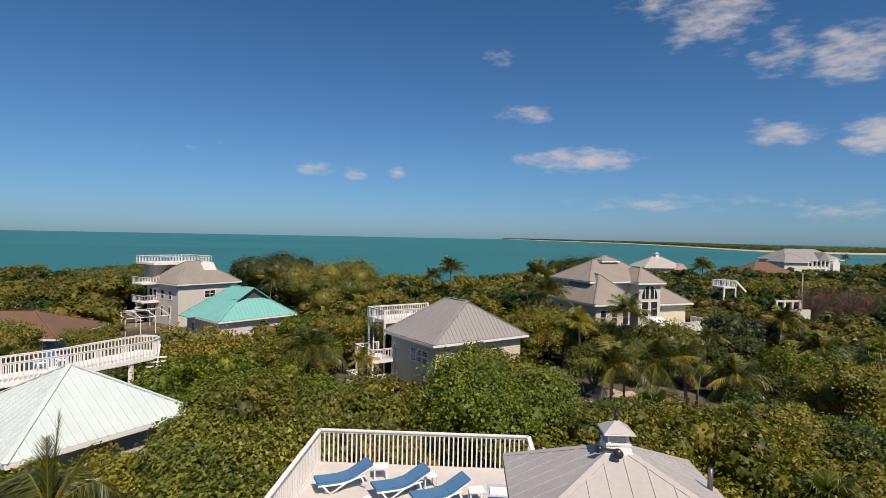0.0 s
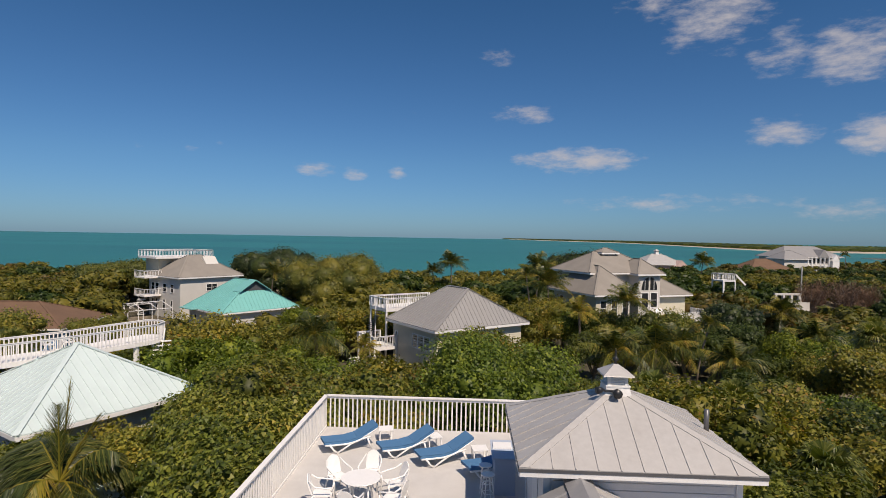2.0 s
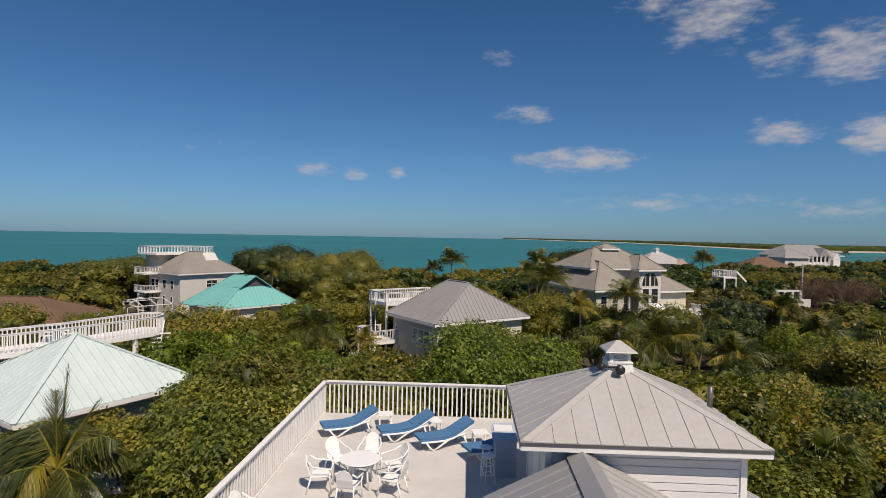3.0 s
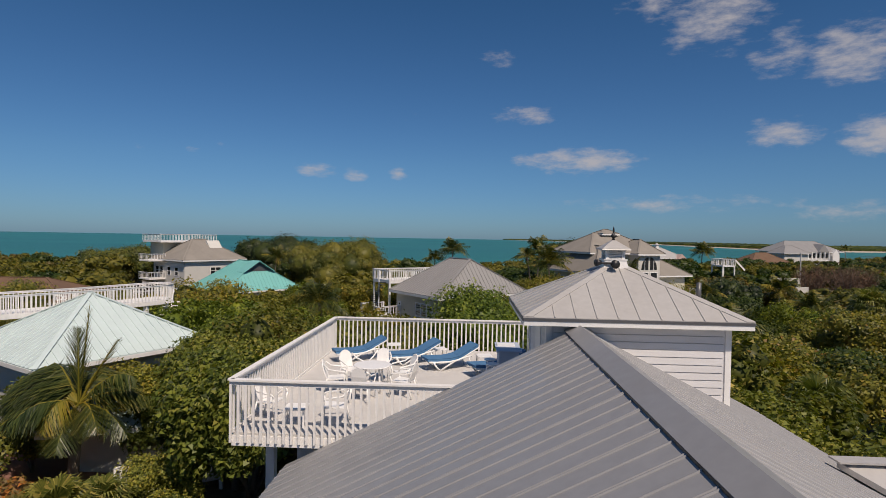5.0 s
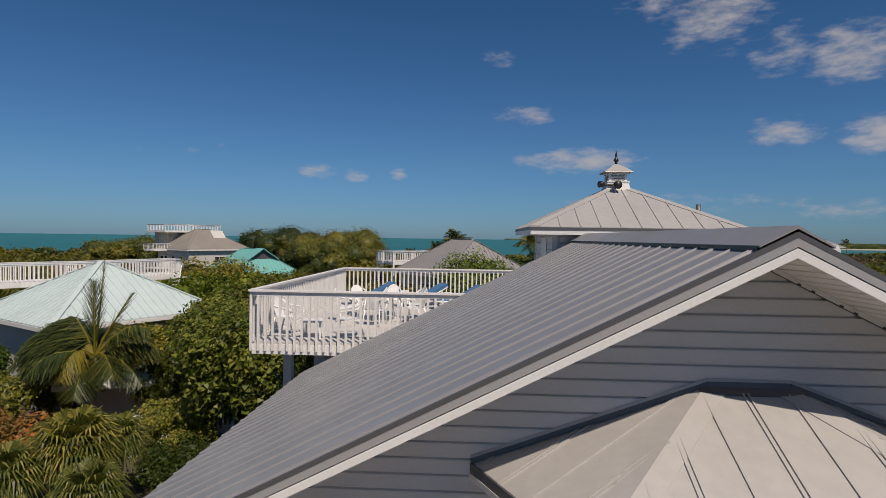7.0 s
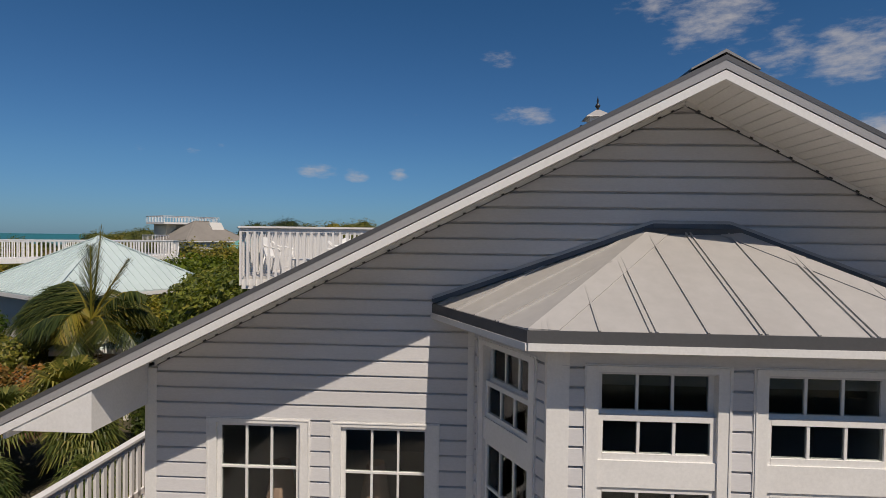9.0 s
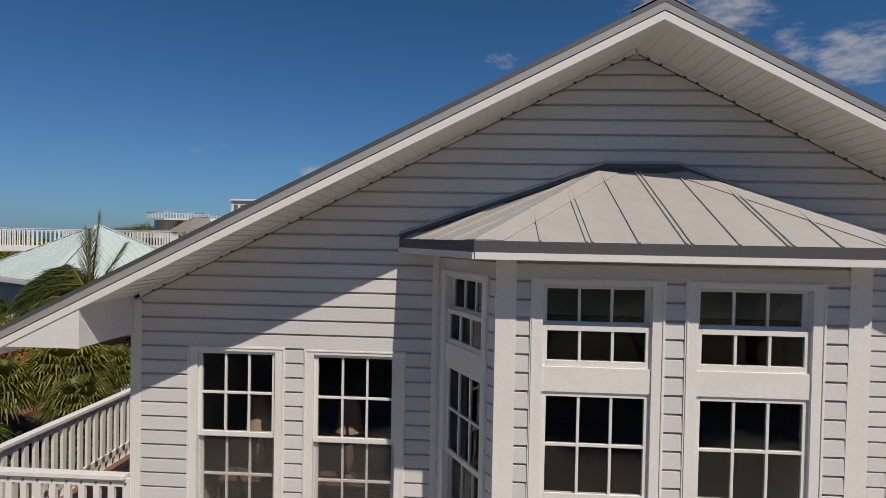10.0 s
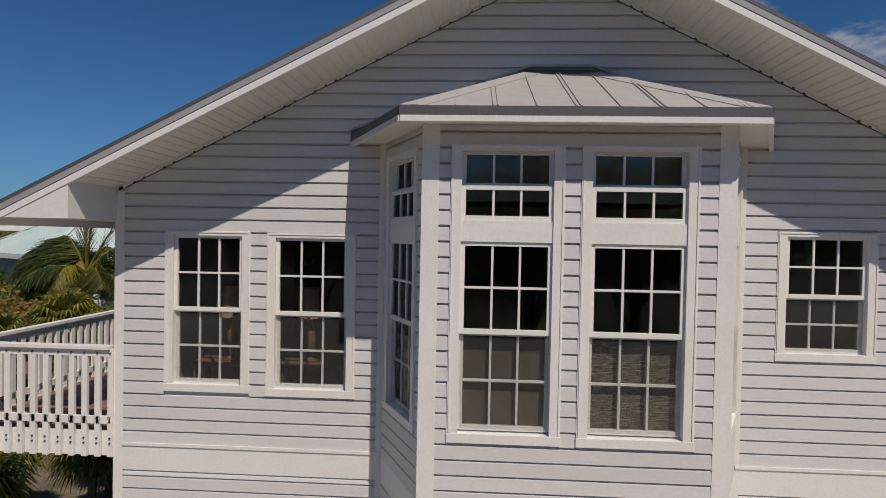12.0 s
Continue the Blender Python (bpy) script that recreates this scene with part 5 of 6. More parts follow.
# arched-window house on the right
arch = thing("arched_window_house", pose(15.0, 68.5, 0, 0, 0, 24), "cream two-storey house with grey hip roofs and arched windows", "house")
walls(arch, 5.2, 9.5, 0, 6.5, M_CREAM, x=-0.2, y=-2.5)
walls(arch, 10.3, 8.0, 6.5, 9.0, M_OFFWHITE, x=1.6, y=1.0, name="upper_wall")
walls(arch, 6.6, 7.5, 0, 5.9, M_CREAM, x=10.5, y=0.5, name="side_wall")
walls(arch, 3.6, 3.2, 0, 8.9, M_OFFWHITE, x=7.7, y=-0.9, name="entry_bay")
for w_, d_, ov, z_, rise, px, py, nm, rid in ((5.8, 9.5, 0.7, 6.7, 3.4, -0.2, -2.5, "wing_roof", 3.0), (10.3, 8.0, 0.8, 9.2, 2.6, 1.6, 1.0, "upper_roof", 4.0), (6.6, 7.5, 0.7, 6.1, 2.7, 10.5, 0.5, "side_roof", None),
                                              (3.6, 5.0, 0.5, 9.1, 1.9, 7.7, -0.9, "bay_roof", None), (2.4, 1.8, 0.3, 11.75, 0.6, 5.6, 4.1, "roof_lantern", None)):
    put_roof(arch, w_, d_, ov, z_, rise, M_SHINGLE, name=nm, ridge=rid).matrix_basis = pose(px, py, 0)
part("lantern_wall", Shape().box(5.7, 7.9, 4.2, 5.8, 11.2, 11.6), M_TRIM, arch)
for k in range(2):
    x0 = 8.15 + k * 1.5
    win = new("window")
    win.parent = arch
    win.matrix_basis = pose(x0, -0.9, 6.9)
    arc = [((1.2 - 1.15 * math.sin(i * math.pi / 16)) if k == 0 else 1.15 * math.sin(i * math.pi / 16), -0.03, 1.7 * math.cos(i * math.pi / 16)) for i in range(9)]
    part("pane", Shape().prism(arc + [(1.2 if k == 0 else 0.0, -0.03, 0)], (0, 0.05, 0)), M_DARKGLASS, win)
    part("mullion", Shape().box(0.55, 0.62, -0.06, -0.03, 0, 1.35), M_TRIM, win)
    simple_window(arch, pose(x0, -0.9, 4.5), 1.25, 2.1)
part("entry_awning", Shape().prism([(9.6, -2.0, 3.9), (11.6, -2.0, 3.9), (11.6, -0.9, 4.3), (9.6, -0.9, 4.3)], (0, 0, 0.1)), M_TRIM, arch)
part("entry_door", Shape().box(9.9, 10.9, -0.96, -0.9, 1.9, 4.0), M_DARKGLASS, arch)
for x0 in (0.4, 2.1, 3.8):
    simple_window(arch, pose(x0, -2.5, 3.9), 1.0, 2.0)
simple_window(arch, pose(2.2, 1.0, 7.3), 1.8, 1.4)
for x0 in (1.5, 5.0):
    simple_window(arch, pose(-0.2, 7.0, 0, 0, 0, -90) @ pose(x0, 0, 3.9), 1.0, 2.0)
part("terrace", Shape().box(11.4, 18.0, -4.2, 0.4, 0, 3.0), M_OFFWHITE, arch)
railing(arch, [(11.4, -4.2), (18.0, -4.2), (18.0, 0.4)], 4.2, 3.0, M_RAIL, gap=0.2, w=0.12)
part("stair", Shape().prism([(9.6, -5.6, 0), (11.4, -2.4, 0), (11.4, -2.4, 4.0), (9.6, -5.6, 2.0)], (0.25, -0.1, 0)), M_RAIL, arch)

# pink house with a cupola, far mansion, brown roof
pinkh = thing("pink_house", pose(67.8, 214, 0, 0, 0, 12), "pink stucco house with pale metal roof and cupola", "house")
walls(pinkh, 16, 12, 0, 4.0, M_PINK)
put_roof(pinkh, 16, 12, 0.9, 4.2, 4.0, M_ROOF_LIGHT)
part("cupola", Shape().box(7.3, 8.7, 5.3, 6.7, 7.6, 9.2), M_TRIM, pinkh)
part("cupola_roof", Shape().add([(7.0, 5.0, 9.2), (9.0, 5.0, 9.2), (9.0, 7.0, 9.2), (7.0, 7.0, 9.2), (8, 6, 10.1)], [(0, 3, 2, 1), (0, 1, 4), (1, 2, 4), (2, 3, 4), (3, 0, 4)]), M_ROOF_LIGHT, pinkh)
part("porch_gable", Shape().prism([(11.5, -2.0, 3.4), (17.0, -2.0, 3.4), (14.2, -2.0, 5.9)], (0, 4, 0)).box(11.8, 16.7, -1.8, 0, 0, 3.4), M_PINK, pinkh)
for x0 in (2, 5, 12.5, 14.5):
    simple_window(pinkh, pose(x0, 0 if x0 < 10 else -1.8, 1.2), 1.6, 1.8)
mans = thing("far_mansion", pose(139, 250, 0, 0, 0, 14), "large pale house with grey hip roofs and verandas", "house")
walls(mans, 30, 14, 0, 7.0, M_OFFWHITE)
put_roof(mans, 30, 14, 1.2, 7.2, 4.8, M_GREYMETAL)
put_roof(mans, 12, 9, 1.0, 6.4, 3.6, M_GREYMETAL, name="wing_roof").matrix_basis = pose(-3, -4, 0)
walls(mans, 12, 9, 0, 6.2, M_OFFWHITE, x=-3, y=-4, name="wing_wall")
part("veranda", Shape().box(4, 22, -2.5, 0, 3.2, 3.6), M_TRIM, mans)
for k in range(9):
    part("column", Shape().box(4 + k * 2.2, 4.35 + k * 2.2, -2.5, -2.15, 0, 7.0), M_TRIM, mans)
    simple_window(mans, pose(4.6 + k * 2.2, 0, 4.2), 1.4, 2.4)
part("cross_gable", Shape().prism([(17, -1.5, 7.0), (23, -1.5, 7.0), (20, -1.5, 10.6)], (0, 6, 0)), M_GREYMETAL, mans)
part("gable_end", Shape().prism([(24, -2.0, 5.6), (28, -2.0, 5.6), (26, -2.0, 8.4)], (0, 3, 0)).box(24.3, 27.7, -1.9, 0, 0, 5.6), M_TRIM, mans)
bro = thing("brown_roof_cottage", pose(108.5, 215, 0, 0, 0, 12), "cottage with brown shingle hip roof among trees", "house")
walls(bro, 17, 12, 0, 2.6, M_CREAM)
put_roof(bro, 17, 12, 1.0, 2.8, 4.2, M_BROWNROOF)
look_out = thing("lookout_deck", pose(45.0, 97, 1.4, 0, 0, 15), "small raised white lookout deck with rail", "deck")
part("floor", Shape().box(0, 2.6, 0, 3, 5.0, 5.25), M_RAIL, look_out)
railing(look_out, [(0, 0), (2.6, 0), (2.6, 3), (0, 3), (0, 0)], 6.4, 5.25, M_RAIL, gap=0.35, w=0.09)
for px, py in ((0.1, 0.1), (2.5, 0.1), (0.1, 2.9), (2.5, 2.9)):
    part("post", Shape().box(px - 0.1, px + 0.1, py - 0.1, py + 0.1, -1.6, 5.0), M_RAIL, look_out)
part("stair_rail", Shape().beam((2.6, 0, 6.2), (4.6, 0, 4.4), 0.1, 0.3), M_RAIL, look_out)
ruin = thing("white_pool_house", pose(53.5, 96, 0, 0, 0, 10), "low white garden walls and pergola among bushes", "pergola")
part("beam", Shape().box(0, 5.0, 0, 0.4, 4.3, 4.65), M_OFFWHITE, ruin)
for k in range(4):
    part("column", Shape().box(k * 1.5, k * 1.5 + 0.4, 0, 0.4, 0, 4.3), M_OFFWHITE, ruin)
part("garden_wall", Shape().box(2.4, 5.4, -1.5, -1.2, 0, 3.2), M_OFFWHITE, ruin)
pole = thing("utility_pole", pose(63.1, 105, 0), "pale wooden utility pole among scrub", "pole")
part("shaft", Shape().tube([(0, 0, 0), (0, 0, 9.0)], [0.16, 0.11], 8), M_OFFWHITE, pole)

# far headland across the water
def headland():
    rng = random.Random(5)
    pts = []
    for px, d in ((330, 4650), (420, 4000), (520, 3000), (640, 2300), (590, 1700), (550, 1350), (530, 1184), (500, 960), (560, 890), (690, 900), (1100, 800)):
        pts.append((px, d))
    beach, woods = Shape(), Shape()
    for (xa, ya), (xb, yb) in zip(pts, pts[1:]):
        beach.add([(xa, ya, -2.1), (xb, yb, -2.1), (xb * 1.22, yb * 1.22, -1.2), (xa * 1.22, ya * 1.22, -1.2)], [(0, 1, 2, 3)])
        n = 60
        for i in range(n):
            for j in range(5):
                k = (i + rng.random()) / n
                x, y = xa + (xb - xa) * k, ya + (yb - ya) * k
                f = min(1.19 + j * 0.03 + rng.random() * 0.02, 4850 / math.hypot(x, y))
                h, w = rng.uniform(2.5, 5.5) + j * 0.9, rng.uniform(10, 22) * (y / 1500) ** 0.6
                x, y = x * f, y * f
                ring = [(x + w * math.cos(q) * 1.4, y + w * 0.5 * math.sin(q), -0.8 if z == 0 else h * (0.75 if z == 1 else 1.0)) for z in (0, 1) for q in (0, 1.05, 2.1, 3.14, 4.2, 5.25)]
                woods.add(ring + [(x + rng.uniform(-3, 3), y, h)], [(a, (a + 1) % 6, 6 + (a + 1) % 6, 6 + a) for a in range(6)] + [(6 + a, 6 + (a + 1) % 6, 12) for a in range(6)])
    tagged(part("headland_beach", beach, M_SAND), "pale sand beach of the far headland", "beach", kind="structure")
    tagged(part("headland_woods", woods, M_LEAF_DARK), "low dark woods on the far headland", "woods", kind="stuff")


headland()

# ---- plants ----
def leaf_arrays(rng, pos, nrm, size, aspect=0.62):
    """Leaves as bent diamonds at pos, facing nrm."""
    n = len(pos)
    t = rng.normal(size=(n, 3))
    u = np.cross(nrm, t)
    u /= np.linalg.norm(u, axis=1, keepdims=True) + 1e-9
    w = np.cross(nrm, u)
    L = (size * rng.uniform(0.6, 1.4, n))[:, None]
    droop = nrm * L * 0.2
    v = np.stack([pos - u * L * 0.55 - droop, pos + u * L * 0.45 - w * L * aspect * 0.75, pos + u * L * 0.45 + w * L * aspect * 0.75], axis=1)
    return v.reshape(-1, 3)


def quads_mesh(name, v, mat, extra=None, sides=4):
    """A mesh of loose faces, with an optional further (verts, quads)."""
    nq = len(v) // sides
    loops = np.arange(nq * sides, dtype=np.int32)
    starts = np.arange(0, nq * sides, sides, dtype=np.int32)
    if extra is not None:
        ev, ef = extra
        loops = np.concatenate([loops, (np.asarray(ef, dtype=np.int32) + len(v)).ravel()])
        starts = np.concatenate([starts, nq * sides + np.arange(0, len(ef) * 4, 4, dtype=np.int32)])
        v = np.concatenate([v, ev])
    me = bpy.data.meshes.new(name)
    me.vertices.add(len(v))
    me.vertices.foreach_set("co", np.asarray(v, dtype=np.float32).ravel())
    me.loops.add(len(loops))
    me.loops.foreach_set("vertex_index", loops)
    me.polygons.add(len(starts))
    me.polygons.foreach_set("loop_start", starts)
    me.update(calc_edges=True)
    me.validate()
    if mat is not None:
        me.materials.append(mat)
    return me


def crown_arrays(seed, R, z0, z1, lobes, leaves, size, fill=0.7, up=0.35):
    """Leaf clumps round the lobes of a crown of radius R between heights z0 and z1; returns leaves, cores and lobe middles."""
    rng = np.random.default_rng(seed)
    hz = (z1 - z0) / 2
    c, r = [], []
    for i in range(lobes):
        a, q = rng.uniform(0, 6.2832), math.sqrt(rng.uniform(0, 1)) * 0.78
        zz = rng.uniform(-0.65, 0.55) * math.sqrt(max(0.05, 1 - q * q))
        c.append((R * q * math.cos(a), R * q * math.sin(a), z0 + hz + hz * zz))
        r.append(rng.uniform(0.22, 0.42) * min(R, hz * 1.6))
    c, r = np.array(c), np.array(r)
    k = rng.choice(lobes, leaves, p=r ** 2 / (r ** 2).sum())
    d = rng.normal(size=(leaves, 3))
    d[:, 2] += 0.35
    d /= np.linalg.norm(d, axis=1, keepdims=True)
    rad = r[k] * rng.uniform(0.72, 1.12, leaves) * (1 + 0.22 * np.sin(d[:, 0] * 7 + k) * np.cos(d[:, 1] * 6 + 2 * k))
    pos = c[k] + d * rad[:, None] * np.array([1, 1, 0.85])
    nrm = d * 0.7 + rng.normal(size=(leaves, 3)) * 0.45 + np.array([0.15, -0.25, up + 0.1])
    nrm /= np.linalg.norm(nrm, axis=1, keepdims=True)
    lv = leaf_arrays(rng, pos, nrm, size)
    ev, ef = [], []
    for (cx, cy, cz), rr in zip(c, r):
        b = len(ev)
        for i in range(5):
            th = math.pi * (i + 0.5) / 5
            for j in range(7):
                ph = 6.2832 * j / 7
                q = rr * fill * rng.uniform(0.8, 1.1)
                ev.append((cx + q * math.sin(th) * math.cos(ph), cy + q * math.sin(th) * math.sin(ph), cz + q * 0.85 * math.cos(th)))
        for i in range(4):
            for j in range(7):
                ef.append((b + i * 7 + j, b + (i + 1) * 7 + j, b + (i + 1) * 7 + (j + 1) % 7, b + i * 7 + (j + 1) % 7))
    return lv, (np.array(ev), ef), c, r


def make_tree(name, seed, R, H, base, lobes, leaves, size, mat, label, category, group, fill=0.52):
    o = thing(name, pose(0, 0, 0), label, category, group)
    lv, core, c, r = crown_arrays(seed, R, base, H, lobes, leaves, size, fill)
    part("crown", quads_mesh("crown", lv, mat, core if fill > 0 else None, 3), mat, o)
    rng = random.Random(seed)
    s = Shape()
    s.tube([(0, 0, -0.2), (0.08, 0.05, base * 0.5), (0.02, -0.06, base + 0.3), (0.1, 0.1, base + (H - base) * 0.5)], [0.17, 0.13, 0.1, 0.05], 7)
    for i in range(min(7, lobes)):
        x, y, z = c[i]
        s.tube([(0.05, 0, base * rng.uniform(0.25, 0.8)), (x * 0.5, y * 0.5, base + (z - base) * 0.45), (x, y, z)], [0.08, 0.055, 0.02], 6)
    part("trunk", s, M_BARK, o, smooth=True)
    return o


def make_bare(seed, R, H):
    """A shrub of bare branching twigs."""
    o = thing("bare_shrub", pose(0, 0, 0), "leafless red-brown shrub of fine twigs", "shrub", "bare shrubs")
    rng = np.random.default_rng(seed)
    s = Shape()
    quads = []
    for i in range(26):
        a, q = rng.uniform(0, 6.28), rng.uniform(0.2, 1)
        tip = np.array([R * q * math.cos(a), R * q * math.sin(a), H * rng.uniform(0.65, 1.0)])
        s.tube([(0, 0, 0), tuple(tip * 0.45 + [0, 0, 0.3]), tuple(tip)], [0.07, 0.04, 0.012], 5)
        for j in range(60):
            k = rng.uniform(0.35, 1)
            p = tip * k
            d = rng.normal(size=3)
            d[2] = abs(d[2]) + 0.3
            d /= np.linalg.norm(d)
            L, w = rng.uniform(0.4, 1.1), 0.012
            u = np.cross(d, rng.normal(size=3))
            u /= np.linalg.norm(u)
            quads += [p - u * w, p + u * w, p + d * L + u * w * 0.4, p + d * L - u * w * 0.4]
    part("twig_spray", quads_mesh("twig_spray", np.array(quads), M_TWIG), M_TWIG, o)
    part("branch_frame", s, M_BARK, o)
    return o


def frond(s_quads, rng, a, lift, L, droop, leaflets=38, leaf=0.62, width=0.05, sweep=0.0):
    """One feather frond: a bowed rachis with two rows of hanging leaflets; returns the rachis."""
    ca, sa = math.cos(a), math.sin(a)
    pts = []
    for i in range(9):
        k = i / 8
        out = L * k * math.cos(lift) * (1 - 0.18 * k * droop)
        z = L * k * math.sin(lift) - droop * L * 0.62 * k ** 2.1
        pts.append(np.array([ca * out, sa * out, z]))
    pts = np.array(pts)
    side = np.array([-sa, ca, 0])
    for i in range(leaflets):
        k = 0.14 + 0.86 * (i + 0.5) / leaflets
        f = k * 8
        j = min(7, int(f))
        p = pts[j] + (pts[j + 1] - pts[j]) * (f - j)
        t = pts[j + 1] - pts[j]
        t = t / np.linalg.norm(t)
        l = leaf * (math.sin(math.pi * min(1, 0.18 + k * 0.86)) ** 0.6) * rng.uniform(0.85, 1.1)
        for sg in (-1, 1):
            d = side * sg * (0.8 - 0.45 * sweep) + t * (0.55 + 0.5 * sweep) + np.array([0, 0, (-0.35 - 0.3 * rng.uniform(0, 1)) * (1 - sweep)]) + rng.normal(size=3) * 0.09
            d = d / np.linalg.norm(d)
            wv = t * width
            e = p + d * l + np.array([0, 0, -0.12 * l])
            s_quads += [p - wv / 2, p + wv / 2, e + wv * 0.15, e - wv * 0.15]
    return pts


def make_palm(seed, H, L, n, mat, label, lean=0.6, leaf=0.62, erect=0.0):
    o = thing("coconut_palm", pose(0, 0, 0), label, "palm tree", "coconut palms")
    rng = np.random.default_rng(seed)
    a0 = rng.uniform(0, 6.28)
    lx, ly = lean * math.cos(a0), lean * math.sin(a0)
    tr = Shape().tube([(0, 0, -0.2), (lx * 0.15, ly * 0.15, H * 0.3), (lx * 0.5, ly * 0.5, H * 0.65), (lx, ly, H)], [0.17, 0.12, 0.105, 0.10], 9)
    part("trunk", tr, M_BARK, o, smooth=True)
    for i in range(n):
        q = []
        lift = rng.uniform(-0.05, 0.6) + erect * 0.6 if i > n * 0.45 else rng.uniform(0.7, 1.4)
        pts = frond(q, rng, i * 2.39996 + rng.uniform(-0.2, 0.2), lift, L * rng.uniform(0.8, 1.1), rng.uniform(0.55, 1.0) * (1 - 0.5 * erect), leaf=leaf)
        fm = M_PALM_YEL if rng.uniform() < 0.22 + 0.25 * erect else mat
        fr = part("frond", quads_mesh("frond", np.array(q), fm), fm, o, m=pose(lx, ly, H))
        part("rachis", Shape().tube([tuple(p) for p in pts[::2]], [0.035, 0.028, 0.02, 0.014, 0.006], 5), M_PALM_YEL, fr)
    return o


def make_leaning_palm(seed, H, fronds):
    """A palm whose fronds are set one by one: azimuth and lift in degrees, length, droop and whether it is yellowing."""
    o = thing("coconut_palm", pose(0, 0, 0), "coconut palm with one upright frond and long drooping fronds", "palm tree", "coconut palms")
    rng = np.random.default_rng(seed)
    part("trunk", Shape().tube([(-0.25, 0, -0.2), (-0.2, 0, H * 0.3), (-0.08, 0, H * 0.7), (0, 0, H)], [0.24, 0.19, 0.17, 0.2], 10), M_BARK, o, smooth=True)
    for az, lift, L, droop, yellow in fronds:
        q = []
        pts = frond(q, rng, radians(az), radians(lift), L, droop, leaflets=90, leaf=1.0, width=0.042, sweep=1.0 if lift > 58 and droop < 0.5 else 0.0)
        fm = M_PALM_YEL if yellow else M_PALM
        fr = part("frond", quads_mesh("frond", np.array(q), fm), fm, o, m=pose(0, 0, H))
        part("rachis", Shape().tube([tuple(p) for p in pts[::2]], [0.045, 0.036, 0.026, 0.016, 0.006], 6), M_PALM_YEL, fr)
    return o


def make_sabal(seed, H, R, n, label):
    o = thing("cabbage_palm", pose(0, 0, 0), label, "palm tree", "cabbage palms")
    rng = np.random.default_rng(seed)
    part("trunk", Shape().tube([(0, 0, -0.2), (0.05, 0, H * 0.5), (0, 0.05, H)], [0.2, 0.17, 0.2], 9), M_BARK, o, smooth=True)
    q = []
    for i in range(n):
        a, lift = i * 2.39996, math.asin(min(1, max(-0.5, 1 - 1.5 * (i + 0.5) / n)))
        st = R * 0.5
        d = np.array([math.cos(a) * math.cos(lift), math.sin(a) * math.cos(lift), math.sin(lift)])
        hub = np.array([0, 0, H]) + d * st
        side = np.cross(d, [0, 0, 1.0]) if abs(d[2]) < 0.98 else np.array([1.0, 0, 0])
        side /= np.linalg.norm(side)
        upv = np.cross(side, d)
        q += [np.array([0, 0, H]) - side * 0.02, np.array([0, 0, H]) + side * 0.02, hub + side * 0.015, hub - side * 0.015]
        m = 24
        for j in range(m):
            th = (j / (m - 1) - 0.5) * 4.3
            e = d * math.cos(th) + side * math.sin(th)
            l = R * 0.62 * (0.75 + 0.25 * math.cos(th)) * rng.uniform(0.85, 1.1)
            w = np.cross(e, upv)
            w = w / np.linalg.norm(w) * 0.04
            mid_ = hub + e * l * 0.6 + np.array([0, 0, -0.04 * l])
            tip = hub + e * l * 0.98 + np.array([0, 0, -rng.uniform(0.25, 0.6) * l])
            q += [hub - w * 0.4, hub + w * 0.4, mid_ + w, mid_ - w, mid_ - w, mid_ + w, tip + w * 0.12, tip - w * 0.12]
    part("crown", quads_mesh("crown", np.array(q), M_SABAL), M_SABAL, o)
    return o


GRAPE = [make_tree("sea_grape_tree", 11 + i, 2.7 + 0.35 * i, 5.6 + 0.25 * i, 1.6, 28, 9600, 0.175, M_LEAF_OLIVE, "olive and rust-tinged sea grape tree in dense scrub", "tree", "sea grape trees", 0.62) for i in range(4)]
GREEN = [make_tree("broadleaf_tree", 31 + i, 2.9 + 0.4 * i, 5.8 + 0.4 * i, 1.7, 28, 9600, 0.17, M_LEAF_GREEN, "bright green broadleaf tree in dense scrub", "tree", "broadleaf trees", 0.62) for i in range(2)]
DARK = [make_tree("dark_scrub_tree", 41 + i, 2.9 + 0.4 * i, 5.4 + 0.3 * i, 1.2, 26, 9000, 0.175, M_LEAF_DARK, "dark green dense coastal scrub tree", "tree", "scrub trees", 0.62) for i in range(2)]
BIG = make_tree("large_broadleaf_tree", 71, 5.2, 8.4, 2.2, 60, 42000, 0.16, M_LEAF_GREEN, "large rounded bright green broadleaf tree", "tree", "broadleaf trees")
NEAR = [make_tree('sea_grape_tree', 61 + i, 2.7 + 0.3 * i, 6.2 + 0.2 * i, 2.2, 36, 18000, 0.165, M_LEAF_MIX, 'green and olive sea grape tree beside the white house', 'tree', 'sea grape trees', 0.5) for i in range(2)]
RUST = make_tree("rusty_shrub", 81, 1.8, 3.8, 0.5, 16, 6000, 0.12, M_LEAF_RUST, "rust-coloured leafy shrub beside the path", "shrub", "rusty shrubs")
PALMS = [make_palm(91, 3.9, 3.5, 26, M_PALM, "green coconut palm with drooping feather fronds", 0.5, 0.85), make_palm(92, 8.2, 2.9, 18, M_PALM, "tall slim coconut palm with drooping fronds", 1.4),
         make_palm(93, 5.0, 2.8, 18, M_PALM_YEL, "yellowing coconut palm with drooping fronds", 0.4)]
PALMS.append(make_palm(95, 7.8, 4.5, 34, M_PALM, "tall coconut palm with a full round crown", 0.8, 1.0))
